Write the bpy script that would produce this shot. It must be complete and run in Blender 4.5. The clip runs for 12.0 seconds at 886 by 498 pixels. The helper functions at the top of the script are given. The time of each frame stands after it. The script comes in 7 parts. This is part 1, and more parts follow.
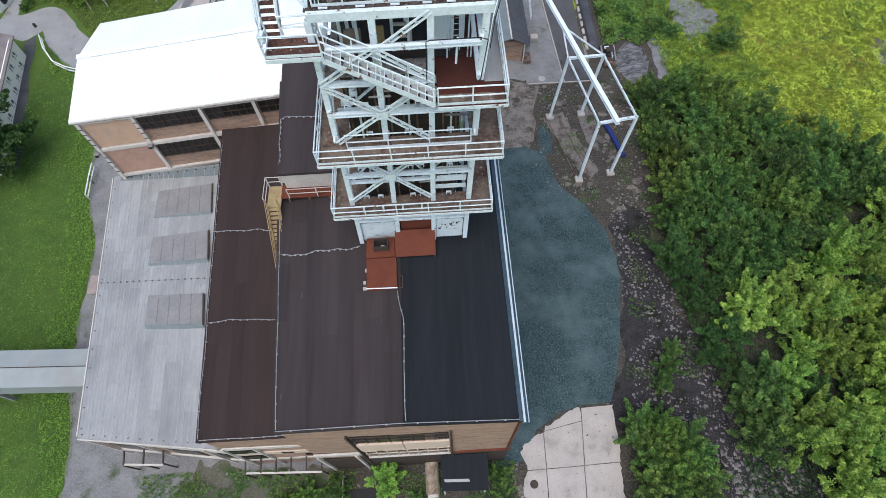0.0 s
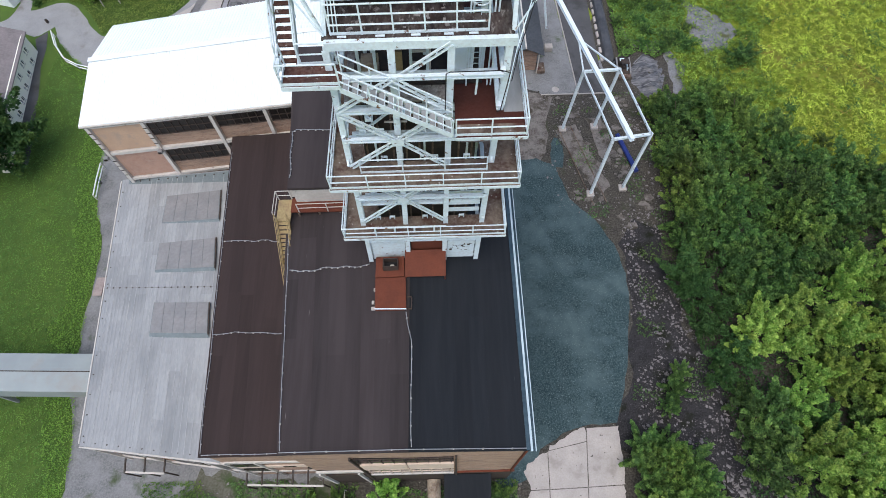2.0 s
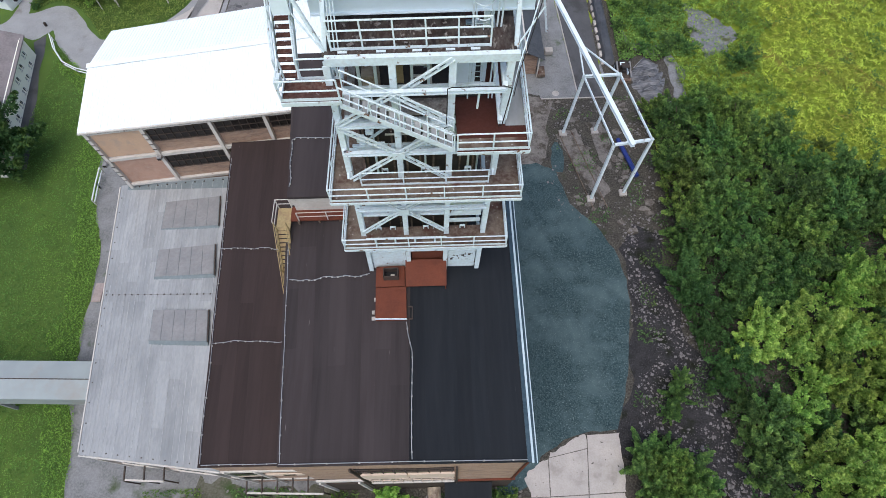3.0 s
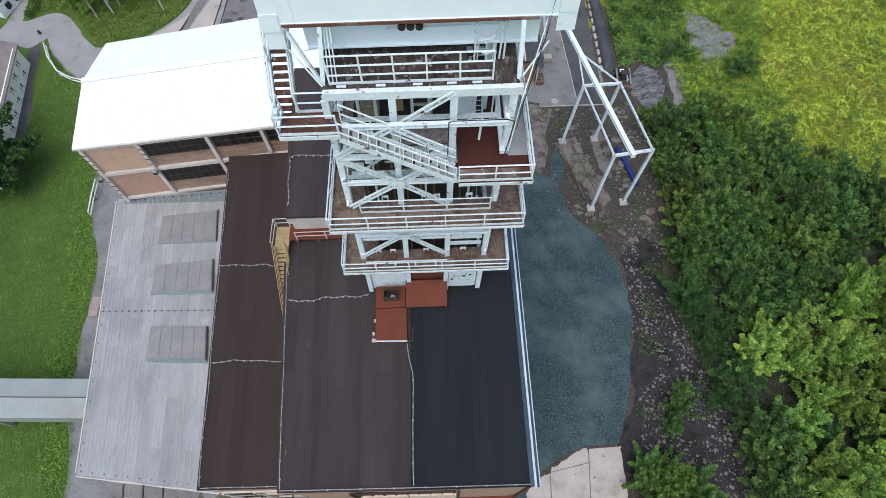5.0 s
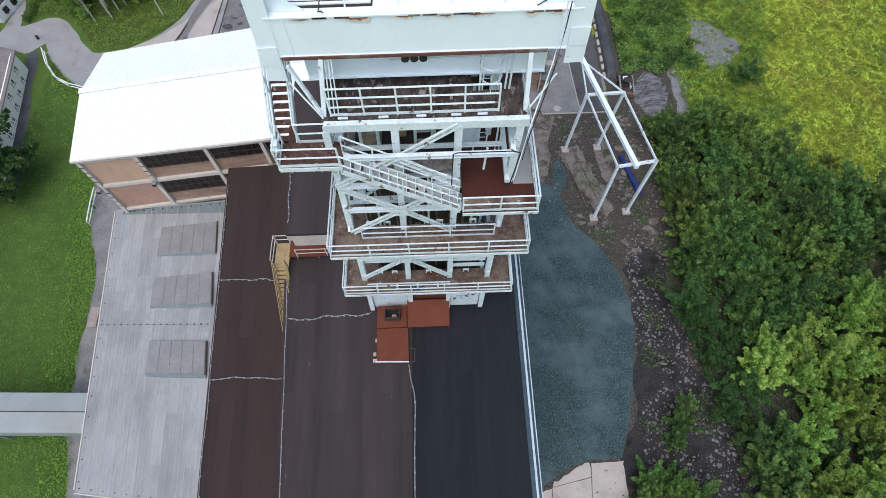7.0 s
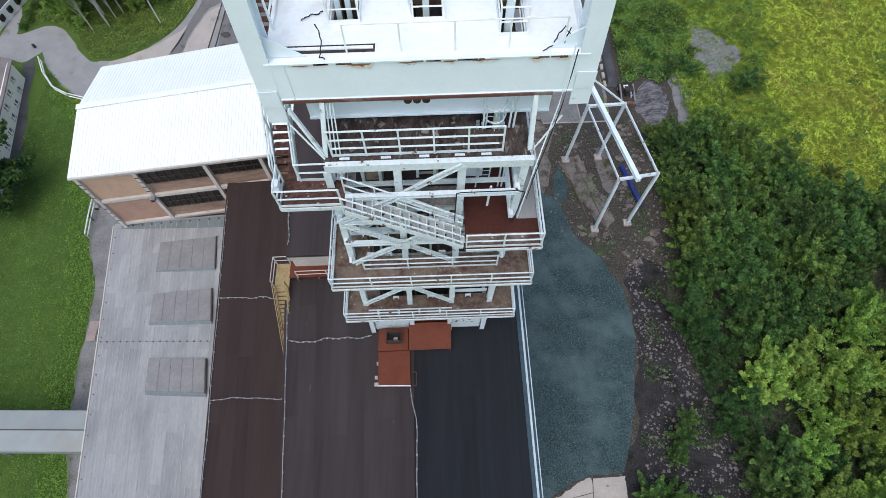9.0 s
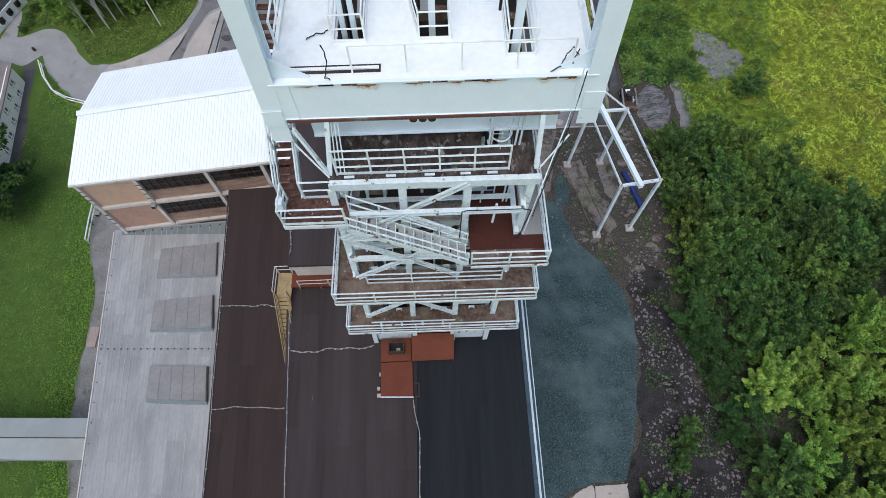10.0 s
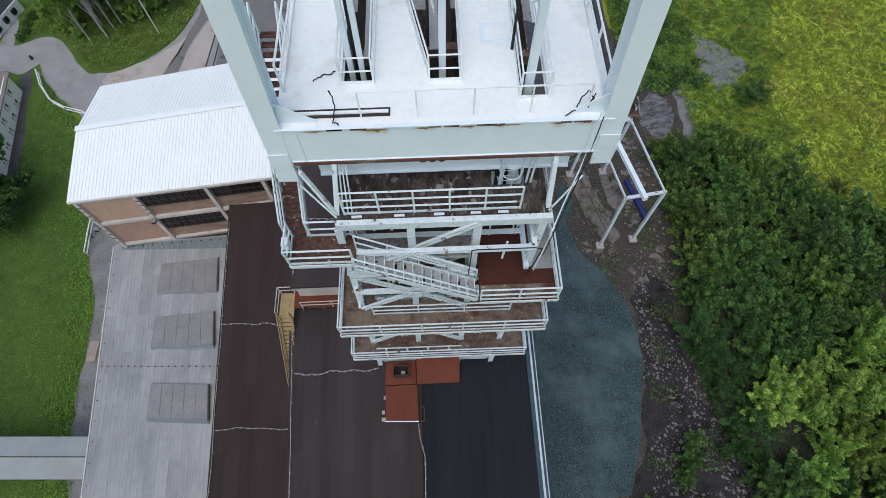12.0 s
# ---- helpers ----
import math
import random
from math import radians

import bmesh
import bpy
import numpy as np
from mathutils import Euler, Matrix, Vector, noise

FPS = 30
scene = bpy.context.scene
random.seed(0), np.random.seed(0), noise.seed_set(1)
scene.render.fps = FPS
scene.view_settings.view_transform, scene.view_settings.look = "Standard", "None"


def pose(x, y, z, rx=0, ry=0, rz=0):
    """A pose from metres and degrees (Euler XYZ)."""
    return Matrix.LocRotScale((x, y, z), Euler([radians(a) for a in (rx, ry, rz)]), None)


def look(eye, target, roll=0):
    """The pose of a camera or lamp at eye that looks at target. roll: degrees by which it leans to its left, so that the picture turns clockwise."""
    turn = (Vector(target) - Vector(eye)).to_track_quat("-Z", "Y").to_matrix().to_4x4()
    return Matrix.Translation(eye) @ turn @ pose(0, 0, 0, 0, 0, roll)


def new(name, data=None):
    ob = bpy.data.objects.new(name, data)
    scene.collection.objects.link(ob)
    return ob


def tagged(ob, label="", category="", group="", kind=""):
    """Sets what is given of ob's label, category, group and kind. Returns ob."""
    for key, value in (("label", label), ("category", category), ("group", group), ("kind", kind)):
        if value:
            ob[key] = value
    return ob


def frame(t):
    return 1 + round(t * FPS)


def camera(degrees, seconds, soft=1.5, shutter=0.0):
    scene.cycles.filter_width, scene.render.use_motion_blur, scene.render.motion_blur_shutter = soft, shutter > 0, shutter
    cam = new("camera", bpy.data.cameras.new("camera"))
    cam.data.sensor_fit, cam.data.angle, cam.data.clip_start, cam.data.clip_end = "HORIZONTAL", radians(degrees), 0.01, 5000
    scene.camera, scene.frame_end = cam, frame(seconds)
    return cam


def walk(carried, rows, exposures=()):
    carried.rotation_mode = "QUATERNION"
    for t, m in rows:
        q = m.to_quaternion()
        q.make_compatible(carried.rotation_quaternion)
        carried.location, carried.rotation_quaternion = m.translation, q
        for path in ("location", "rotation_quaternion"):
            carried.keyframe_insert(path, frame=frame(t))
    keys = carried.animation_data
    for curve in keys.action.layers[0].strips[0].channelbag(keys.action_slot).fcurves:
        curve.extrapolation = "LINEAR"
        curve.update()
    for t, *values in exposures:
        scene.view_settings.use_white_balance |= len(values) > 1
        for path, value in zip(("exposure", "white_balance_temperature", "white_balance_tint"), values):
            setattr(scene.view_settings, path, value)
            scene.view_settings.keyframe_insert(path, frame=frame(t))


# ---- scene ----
# camera: a level flight forward, looking steeply down
cam = camera(76.84, 12.0, soft=0.7)
PATH = [
    # t, x, y, z, tip from straight down, heading, roll
    (0, 1.376, -1.688, 50.006, 27.707, 0.068, -3.335),
    (0.5, 1.289, -1.354, 50.060, 27.656, 0.068, -3.067),
    (1, 1.121, -0.914, 50.057, 27.630, 0.961, -2.500),
    (1.5, 1.033, -0.509, 50.150, 27.542, 0.926, -2.400),
    (2, 1.034, -0.099, 50.256, 27.412, 1.021, -2.501),
    (2.5, 0.982, 0.218, 50.345, 27.341, 0.839, -2.387),
    (3, 0.970, 0.566, 50.424, 27.290, 0.883, -2.387),
    (5, 0.872, 2.038, 50.750, 26.944, 0.499, -2.365),
    (5.5, 0.843, 2.383, 50.807, 26.882, 0.480, -2.306),
    (6, 0.831, 2.726, 50.840, 26.813, 0.525, -2.301),
    (6.5, 0.810, 3.079, 50.870, 26.739, 0.574, -2.323),
    (7, 0.774, 3.443, 50.938, 26.641, 0.535, -2.313),
    (9, 0.666, 4.931, 51.395, 26.324, 0.302, -2.249),
    (9.5, 0.609, 5.271, 51.489, 26.277, 0.354, -2.213),
    (10, 0.492, 5.626, 51.545, 26.208, 0.232, -2.134),
    (10.5, 0.414, 5.955, 51.614, 26.193, -0.011, -2.179),
    (11, 0.341, 6.336, 51.665, 26.127, -0.044, -2.172),
    (11.5, 0.254, 6.716, 51.718, 26.041, -0.107, -2.128),
    (12, 0.174, 7.111, 51.795, 25.954, -0.052, -2.071),
]
walk(cam, [(t, pose(x, y, z, tip, 0, yaw) @ pose(0, 0, 0, 0, 0, roll)) for t, x, y, z, tip, yaw, roll in PATH],
     exposures=[(0, 0.50), (5, 0.47), (7, 0.42), (9.5, 0.25), (12, -0.03)])

# ---- light: a soft bright overcast evening sky ----
world = bpy.data.worlds.new("sky")
scene.world = world
world.use_nodes = True
wn = world.node_tree
for nd in list(wn.nodes):
    wn.nodes.remove(nd)
w_out = wn.nodes.new("ShaderNodeOutputWorld")
w_bg = wn.nodes.new("ShaderNodeBackground")
w_sky = wn.nodes.new("ShaderNodeTexSky")
w_sky.sky_type = "NISHITA"
w_sky.sun_disc = False
SUN_EL, SUN_AZ = 67.0, 195.0
w_sky.sun_elevation, w_sky.sun_rotation = radians(SUN_EL), radians(SUN_AZ)
w_sky.dust_density, w_sky.ozone_density = 2.5, 0.6
w_bg.inputs["Strength"].default_value = 0.16
wn.links.new(w_sky.outputs[0], w_bg.inputs[0])
wn.links.new(w_bg.outputs[0], w_out.inputs[0])

sun = new("sun", bpy.data.lights.new("sun", "SUN"))
sun.data.energy, sun.data.angle, sun.data.color = 1.1, radians(50), (1.0, 0.995, 0.95)
sun_dir = Vector((math.sin(radians(SUN_AZ)) * math.cos(radians(SUN_EL)), math.cos(radians(SUN_AZ)) * math.cos(radians(SUN_EL)), math.sin(radians(SUN_EL))))
sun.matrix_world = look(sun_dir * 100, (0, 0, 0))


# ---- materials ----
def rgb(c):
    return (c[0], c[1], c[2], 1.0)


def mat(name, base, second=None, scale=3.0, detail=6.0, spread=(0.35, 0.65), fine=None, fine_scale=40.0, fine_amount=0.3,
        stain=None, stain_scale=0.6, stain_at=(0.55, 0.7), rough=0.8, metal=0.0, bump=0.15, bump_scale=30.0, stretch=(1, 1, 1),
        random_tint=0.0, spec=0.22, speck=None, bricks=None):
    """A surface with two scales of colour, stains and fine relief, in object space metres."""
    m = bpy.data.materials.new(name)
    m.use_nodes = True
    nt = m.node_tree
    L = nt.links.new
    bsdf = nt.nodes["Principled BSDF"]
    bsdf.inputs["Roughness"].default_value = rough
    bsdf.inputs["Metallic"].default_value = metal
    bsdf.inputs["Specular IOR Level"].default_value = spec
    geo = nt.nodes.new("ShaderNodeNewGeometry")
    mp = nt.nodes.new("ShaderNodeMapping")
    mp.inputs["Scale"].default_value = stretch
    L(geo.outputs["Position"], mp.inputs["Vector"])

    def noisy(sc, det, lo, hi):
        nz = nt.nodes.new("ShaderNodeTexNoise")
        nz.inputs["Scale"].default_value, nz.inputs["Detail"].default_value = sc, det
        nz.inputs["Roughness"].default_value = 0.6
        L(mp.outputs[0], nz.inputs["Vector"])
        rp = nt.nodes.new("ShaderNodeMapRange")
        rp.inputs["From Min"].default_value, rp.inputs["From Max"].default_value = lo, hi
        L(nz.outputs["Fac"], rp.inputs["Value"])
        return rp.outputs[0]

    def mixed(a, b, fac, mode="MIX"):
        mx = nt.nodes.new("ShaderNodeMix")
        mx.data_type, mx.blend_type = "RGBA", mode
        if isinstance(fac, float):
            mx.inputs[0].default_value = fac
        else:
            L(fac, mx.inputs[0])
        for sock, val in ((mx.inputs[6], a), (mx.inputs[7], b)):
            if isinstance(val, tuple):
                sock.default_value = rgb(val)
            else:
                L(val, sock)
        return mx.outputs[2]

    col = mixed(base, second or tuple(c * 0.8 for c in base), noisy(scale, detail, *spread))
    if fine:
        ff = nt.nodes.new("ShaderNodeMath")
        ff.operation = "MULTIPLY"
        ff.inputs[1].default_value = fine_amount
        L(noisy(fine_scale, 3.0, 0.4, 0.65), ff.inputs[0])
        col = mixed(col, fine, ff.outputs[0])
    if stain:
        col = mixed(col, stain, noisy(stain_scale, 8.0, *stain_at))
    if bricks:
        cx = nt.nodes.new("ShaderNodeSeparateXYZ")
        L(geo.outputs["Position"], cx.inputs[0])
        ad = nt.nodes.new("ShaderNodeMath")
        L(cx.outputs[0], ad.inputs[0])
        L(cx.outputs[1], ad.inputs[1])
        cb = nt.nodes.new("ShaderNodeCombineXYZ")
        L(ad.outputs[0], cb.inputs[0])
        L(cx.outputs[2], cb.inputs[1])
        bk = nt.nodes.new("ShaderNodeTexBrick")
        bk.inputs["Scale"].default_value = 1.0
        bk.inputs["Brick Width"].default_value, bk.inputs["Row Height"].default_value = 0.26, 0.085
        bk.inputs["Mortar Size"].default_value, bk.inputs["Bias"].default_value = 0.012, 0.1
        bk.inputs["Color1"].default_value, bk.inputs["Color2"].default_value, bk.inputs["Mortar"].default_value = (rgb(q) for q in bricks)
        L(cb.outputs[0], bk.inputs["Vector"])
        col = mixed(col, bk.outputs["Color"], 0.42)
    if speck:
        col = mixed(col, speck[0], noisy(speck[1], 1.0, speck[2], speck[2] + 0.04))
    if random_tint:
        oi = nt.nodes.new("ShaderNodeObjectInfo")
        hs = nt.nodes.new("ShaderNodeHueSaturation")
        rr = nt.nodes.new("ShaderNodeMapRange")
        rr.inputs["To Min"].default_value, rr.inputs["To Max"].default_value = 1 - random_tint, 1 + random_tint
        L(oi.outputs["Random"], rr.inputs["Value"])
        L(rr.outputs[0], hs.inputs["Value"])
        L(col, hs.inputs["Color"])
        col = hs.outputs[0]
    L(col, bsdf.inputs["Base Color"])
    if bump:
        bp = nt.nodes.new("ShaderNodeBump")
        bp.inputs["Strength"].default_value = bump
        bp.inputs["Distance"].default_value = 0.05
        L(noisy(bump_scale, 4.0, 0.0, 1.0), bp.inputs["Height"])
        L(bp.outputs[0], bsdf.inputs["Normal"])
    return m


M = {}
M["steel_white"] = mat("steel_white", (0.70, 0.795, 0.835), (0.63, 0.73, 0.775), 1.2, fine=(0.46, 0.45, 0.43), fine_scale=6, fine_amount=0.30,
                       stain=(0.15, 0.075, 0.045), stain_scale=2.4, stain_at=(0.625, 0.68), rough=0.5, bump=0.05)
M["girder_white"] = mat("girder_white", (0.77, 0.865, 0.925), (0.73, 0.83, 0.89), 0.7, fine=(0.60, 0.62, 0.62), fine_scale=8, fine_amount=0.08,
                        stain=(0.26, 0.12, 0.065), stain_scale=0.9, stain_at=(0.68, 0.78), rough=0.45, bump=0.04)
M["deck_white"] = mat("deck_white", (0.86, 0.90, 0.895), (0.83, 0.875, 0.875), 0.5, fine=(0.66, 0.68, 0.68), fine_scale=5, fine_amount=0.2,
                      stain=(0.62, 0.62, 0.58), stain_scale=0.5, stain_at=(0.55, 0.75), rough=0.5, bump=0.05)
M["rust_floor"] = mat("rust_floor", (0.165, 0.125, 0.095), (0.088, 0.052, 0.040), 1.3, detail=9, spread=(0.42, 0.60), fine=(0.25, 0.21, 0.175), fine_scale=5.0, fine_amount=0.45,
                      stain=(0.085, 0.034, 0.025), stain_scale=0.9, stain_at=(0.54, 0.68), rough=0.9, bump=0.3, speck=((0.40, 0.37, 0.35), 5.0, 0.70))
M["litter_floor"] = mat("litter_floor", (0.050, 0.031, 0.027), (0.026, 0.019, 0.018), 1.4, detail=9, fine=(0.13, 0.115, 0.105), fine_scale=4.0, fine_amount=0.55,
                        stain=(0.27, 0.25, 0.235), stain_scale=3.6, stain_at=(0.575, 0.68), rough=0.9, bump=0.3, stretch=(1.3, 0.6, 1))
M["red_floor"] = mat("red_floor", (0.0651, 0.0174, 0.0112), (0.0527, 0.0155, 0.0112), 1.0, fine=(0.0868, 0.0372, 0.0310), fine_scale=9, fine_amount=0.3, rough=0.7)
M["rust_sheet"] = mat("rust_sheet", (0.1384, 0.0390, 0.0214), (0.1069, 0.0314, 0.0189), 1.4, fine=(0.1761, 0.0629, 0.0377), fine_scale=14, fine_amount=0.3, rough=0.8)
M["debris"] = mat("debris", (0.30, 0.28, 0.265), (0.12, 0.095, 0.085), 2.5, fine=(0.42, 0.40, 0.38), fine_scale=9, fine_amount=0.5, rough=0.95, bump=0.5)
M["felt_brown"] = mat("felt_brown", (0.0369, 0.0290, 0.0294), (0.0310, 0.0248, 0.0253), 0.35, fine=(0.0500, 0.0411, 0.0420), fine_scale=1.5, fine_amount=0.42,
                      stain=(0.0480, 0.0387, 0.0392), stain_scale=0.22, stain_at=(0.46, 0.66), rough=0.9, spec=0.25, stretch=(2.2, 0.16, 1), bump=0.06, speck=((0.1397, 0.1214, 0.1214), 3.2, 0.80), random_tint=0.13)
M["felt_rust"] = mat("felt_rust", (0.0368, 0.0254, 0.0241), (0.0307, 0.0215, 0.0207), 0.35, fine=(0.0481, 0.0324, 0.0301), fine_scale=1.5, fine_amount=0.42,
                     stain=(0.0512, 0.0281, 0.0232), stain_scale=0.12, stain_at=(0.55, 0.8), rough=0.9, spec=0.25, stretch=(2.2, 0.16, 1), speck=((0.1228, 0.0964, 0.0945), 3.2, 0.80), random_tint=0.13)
# black felt with the sky's blue reflection mixed into its colours
M["felt_sky_tint"] = mat("felt_sky_tint", (0.0111, 0.0137, 0.0173), (0.0137, 0.0158, 0.0194), 0.35, fine=(0.0207, 0.0228, 0.0267), fine_scale=1.5, fine_amount=0.42,
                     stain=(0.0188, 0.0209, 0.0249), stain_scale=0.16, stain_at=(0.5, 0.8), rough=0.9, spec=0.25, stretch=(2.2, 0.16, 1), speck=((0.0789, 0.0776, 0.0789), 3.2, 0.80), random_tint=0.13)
M["sheet_grey"] = mat("sheet_grey", (0.3087, 0.3182, 0.3249), (0.2707, 0.2802, 0.2850), 0.5, fine=(0.3800, 0.3800, 0.3800), fine_scale=3, fine_amount=0.35,
                      stain=(0.235, 0.245, 0.252), stain_scale=0.25, stain_at=(0.47, 0.70), rough=0.6, bump=0.05, stretch=(2.0, 0.7, 1), random_tint=0.10)
M["seam_pale"] = mat("seam_pale", (0.40, 0.41, 0.415), (0.33, 0.34, 0.345), 0.8, fine=(0.25, 0.25, 0.25), fine_scale=4, fine_amount=0.4, rough=0.6)
M["skylight"] = mat("skylight", (0.26, 0.255, 0.255), (0.215, 0.215, 0.22), 0.8, fine=(0.175, 0.165, 0.165), fine_scale=4, fine_amount=0.35, rough=0.5, bump=0.05)
M["flash_blue"] = mat("flash_blue", (0.0275, 0.0523, 0.0720), (0.0400, 0.0715, 0.0930), 1.0, fine=(0.0900, 0.1320, 0.1620), fine_scale=3, fine_amount=0.35, rough=0.45, metal=0.2)
M["gutter_zinc"] = mat("gutter_zinc", (0.56, 0.66, 0.71), (0.42, 0.53, 0.58), 1.1, fine=(0.30, 0.38, 0.42), fine_scale=3, fine_amount=0.4, rough=0.5, bump=0.04)
M["tank_beige"] = mat("tank_beige", (0.33, 0.265, 0.20), (0.15, 0.10, 0.07), 1.6, detail=9, spread=(0.42, 0.6), fine=(0.42, 0.38, 0.33), fine_scale=6, fine_amount=0.4, rough=0.8)
M["roof_white"] = mat("roof_white", (0.84, 0.885, 0.885), (0.81, 0.86, 0.865), 0.4, rough=0.45, bump=0.0)
M["brick"] = mat("brick", (0.3602, 0.2273, 0.1608), (0.2041, 0.1282, 0.0919), 1.6, detail=9, spread=(0.42, 0.58), fine=(0.4802, 0.3614, 0.2756), fine_scale=5, fine_amount=0.5, stain=(0.1801, 0.1224, 0.0976), stain_scale=0.8, stain_at=(0.56, 0.7), rough=0.9, bump=0.3, stretch=(0.5, 0.5, 1.6),
                 bricks=((0.3722, 0.2332, 0.1608), (0.2281, 0.1399, 0.0976), (0.3962, 0.3381, 0.2986)))
M["plaster_orange"] = mat("plaster_orange", (0.5405, 0.3680, 0.2587), (0.4830, 0.3277, 0.2357), 0.8, fine=(0.4140, 0.3047, 0.2300), fine_scale=8, fine_amount=0.35, stain=(0.4140, 0.3105, 0.2472), stain_scale=1.0, stain_at=(0.58, 0.7), rough=0.9)
M["concrete"] = mat("concrete", (0.4620, 0.4235, 0.3960), (0.3740, 0.3465, 0.3245), 0.5, fine=(0.2970, 0.2695, 0.2420), fine_scale=9, fine_amount=0.35, stain=(0.2750, 0.2475, 0.2200), stain_scale=0.5, stain_at=(0.56, 0.72), rough=0.9, bump=0.2, speck=((0.1100, 0.0990, 0.0880), 3.0, 0.72))
M["frame_concrete"] = mat("frame_concrete", (0.6095, 0.5750, 0.5405), (0.5060, 0.4772, 0.4427), 0.8, fine=(0.3910, 0.3565, 0.3220), fine_scale=7, fine_amount=0.4, stain=(0.2760, 0.2185, 0.1840), stain_scale=1.6, stain_at=(0.64, 0.72), rough=0.85, bump=0.1)
M["glass_dark"] = mat("glass_dark", (0.014, 0.012, 0.012), (0.030, 0.026, 0.024), 1.5, rough=0.2, bump=0.0)
M["bar_dark"] = mat("bar_dark", (0.045, 0.038, 0.035), (0.07, 0.05, 0.04), 3.0, rough=0.7)
M["asphalt"] = mat("asphalt", (0.085, 0.085, 0.09), (0.07, 0.07, 0.074), 0.7, fine=(0.12, 0.12, 0.12), fine_scale=20, fine_amount=0.35, stain=(0.055, 0.054, 0.055), stain_scale=0.3, stain_at=(0.55, 0.65), rough=0.9)
M["asphalt_worn"] = mat("asphalt_worn", (0.175, 0.170, 0.172), (0.135, 0.132, 0.135), 0.6, fine=(0.24, 0.235, 0.23), fine_scale=9, fine_amount=0.4, stain=(0.095, 0.092, 0.094), stain_scale=0.4, stain_at=(0.58, 0.66), rough=0.9, bump=0.15)
M["tread_rust"] = mat("tread_rust", (0.092, 0.037, 0.026), (0.050, 0.022, 0.018), 1.7, detail=9, fine=(0.20, 0.15, 0.13), fine_scale=6, fine_amount=0.35, stain=(0.46, 0.45, 0.44), stain_scale=3.1, stain_at=(0.635, 0.68), rough=0.85, bump=0.2)
M["gravel_blue"] = mat("gravel_blue", (0.0285, 0.0560, 0.0632), (0.0174, 0.0385, 0.0453), 0.5, detail=9, spread=(0.4, 0.62), fine=(0.0870, 0.1241, 0.1295), fine_scale=7, fine_amount=0.6,
                       stain=(0.0780, 0.1180, 0.1250), stain_scale=0.26, stain_at=(0.46, 0.66), rough=0.95, bump=0.6, bump_scale=30, speck=((0.1150, 0.1600, 0.1650), 9.0, 0.64))
M["gravel_grey"] = mat("gravel_grey", (0.2158, 0.2195, 0.2232), (0.1333, 0.1356, 0.1350), 0.6, fine=(0.2793, 0.2797, 0.2864), fine_scale=6, fine_amount=0.55, stain=(0.0635, 0.0866, 0.0412), stain_scale=0.5, stain_at=(0.57, 0.72), rough=0.95, bump=0.6, bump_scale=14)
M["stony"] = mat("stony", (0.0292, 0.0287, 0.0302), (0.0136, 0.0129, 0.0133), 1.3, detail=9, fine=(0.0683, 0.0640, 0.0680), fine_scale=8, fine_amount=0.5, stain=(0.0120, 0.0141, 0.0077), stain_scale=0.45, stain_at=(0.54, 0.64), rough=0.95, bump=0.4, bump_scale=20, speck=((0.1044, 0.0992, 0.1041), 9.0, 0.68))
M["patch_gravel"] = mat("patch_gravel", (0.20, 0.203, 0.215), (0.12, 0.12, 0.125), 1.2, detail=9, fine=(0.33, 0.335, 0.35), fine_scale=5, fine_amount=0.5, stain=(0.10, 0.11, 0.05), stain_scale=0.7, stain_at=(0.55, 0.66), rough=0.95, bump=0.6, bump_scale=12)
M["path_grey"] = mat("path_grey", (0.290, 0.296, 0.305), (0.225, 0.230, 0.236), 0.5, fine=(0.3904, 0.3782, 0.3660), fine_scale=12, fine_amount=0.4, stain=(0.1830, 0.1708, 0.1586), stain_scale=0.35, stain_at=(0.58, 0.72), rough=0.95, bump=0.3)
M["paving_pink"] = mat("paving_pink", (0.34, 0.275, 0.26), (0.26, 0.21, 0.20), 0.9, fine=(0.40, 0.36, 0.34), fine_scale=6, fine_amount=0.4, rough=0.9)
M["dirt"] = mat("dirt", (0.0530, 0.0472, 0.0370), (0.0265, 0.0246, 0.0208), 0.7, detail=9, fine=(0.1523, 0.1381, 0.1224), fine_scale=6, fine_amount=0.5, stain=(0.0360, 0.0459, 0.0212), stain_scale=0.45, stain_at=(0.58, 0.7), rough=0.95, bump=0.35, bump_scale=16, speck=((0.2244, 0.2175, 0.1958), 3.5, 0.71))
M["yellow_paint"] = mat("yellow_paint", (0.42, 0.33, 0.16), (0.33, 0.24, 0.13), 2.0, fine=(0.2, 0.13, 0.08), fine_scale=9, fine_amount=0.4, rough=0.7)
M["cable_grey"] = mat("cable_grey", (0.35, 0.36, 0.38), None, 2.0, rough=0.5, metal=0.5, bump=0)
M["cable_black"] = mat("cable_black", (0.02, 0.02, 0.022), None, 2.0, rough=0.6, bump=0)
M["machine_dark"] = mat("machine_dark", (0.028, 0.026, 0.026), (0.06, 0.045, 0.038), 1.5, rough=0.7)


from mathutils.geometry import tessellate_polygon


# ---- mesh helpers ----
def bm_box(bm, c, s, rot=None):
    """A box of size s about c; rot is a 3x3 matrix."""
    vs = []
    for dx, dy, dz in ((-1, -1, -1), (1, -1, -1), (1, 1, -1), (-1, 1, -1), (-1, -1, 1), (1, -1, 1), (1, 1, 1), (-1, 1, 1)):
        v = Vector((dx * s[0] / 2, dy * s[1] / 2, dz * s[2] / 2))
        if rot is not None:
            v = rot @ v
        vs.append(bm.verts.new(Vector(c) + v))
    for f in ((0, 3, 2, 1), (4, 5, 6, 7), (0, 1, 5, 4), (1, 2, 6, 5), (2, 3, 7, 6), (3, 0, 4, 7)):
        bm.faces.new([vs[i] for i in f])


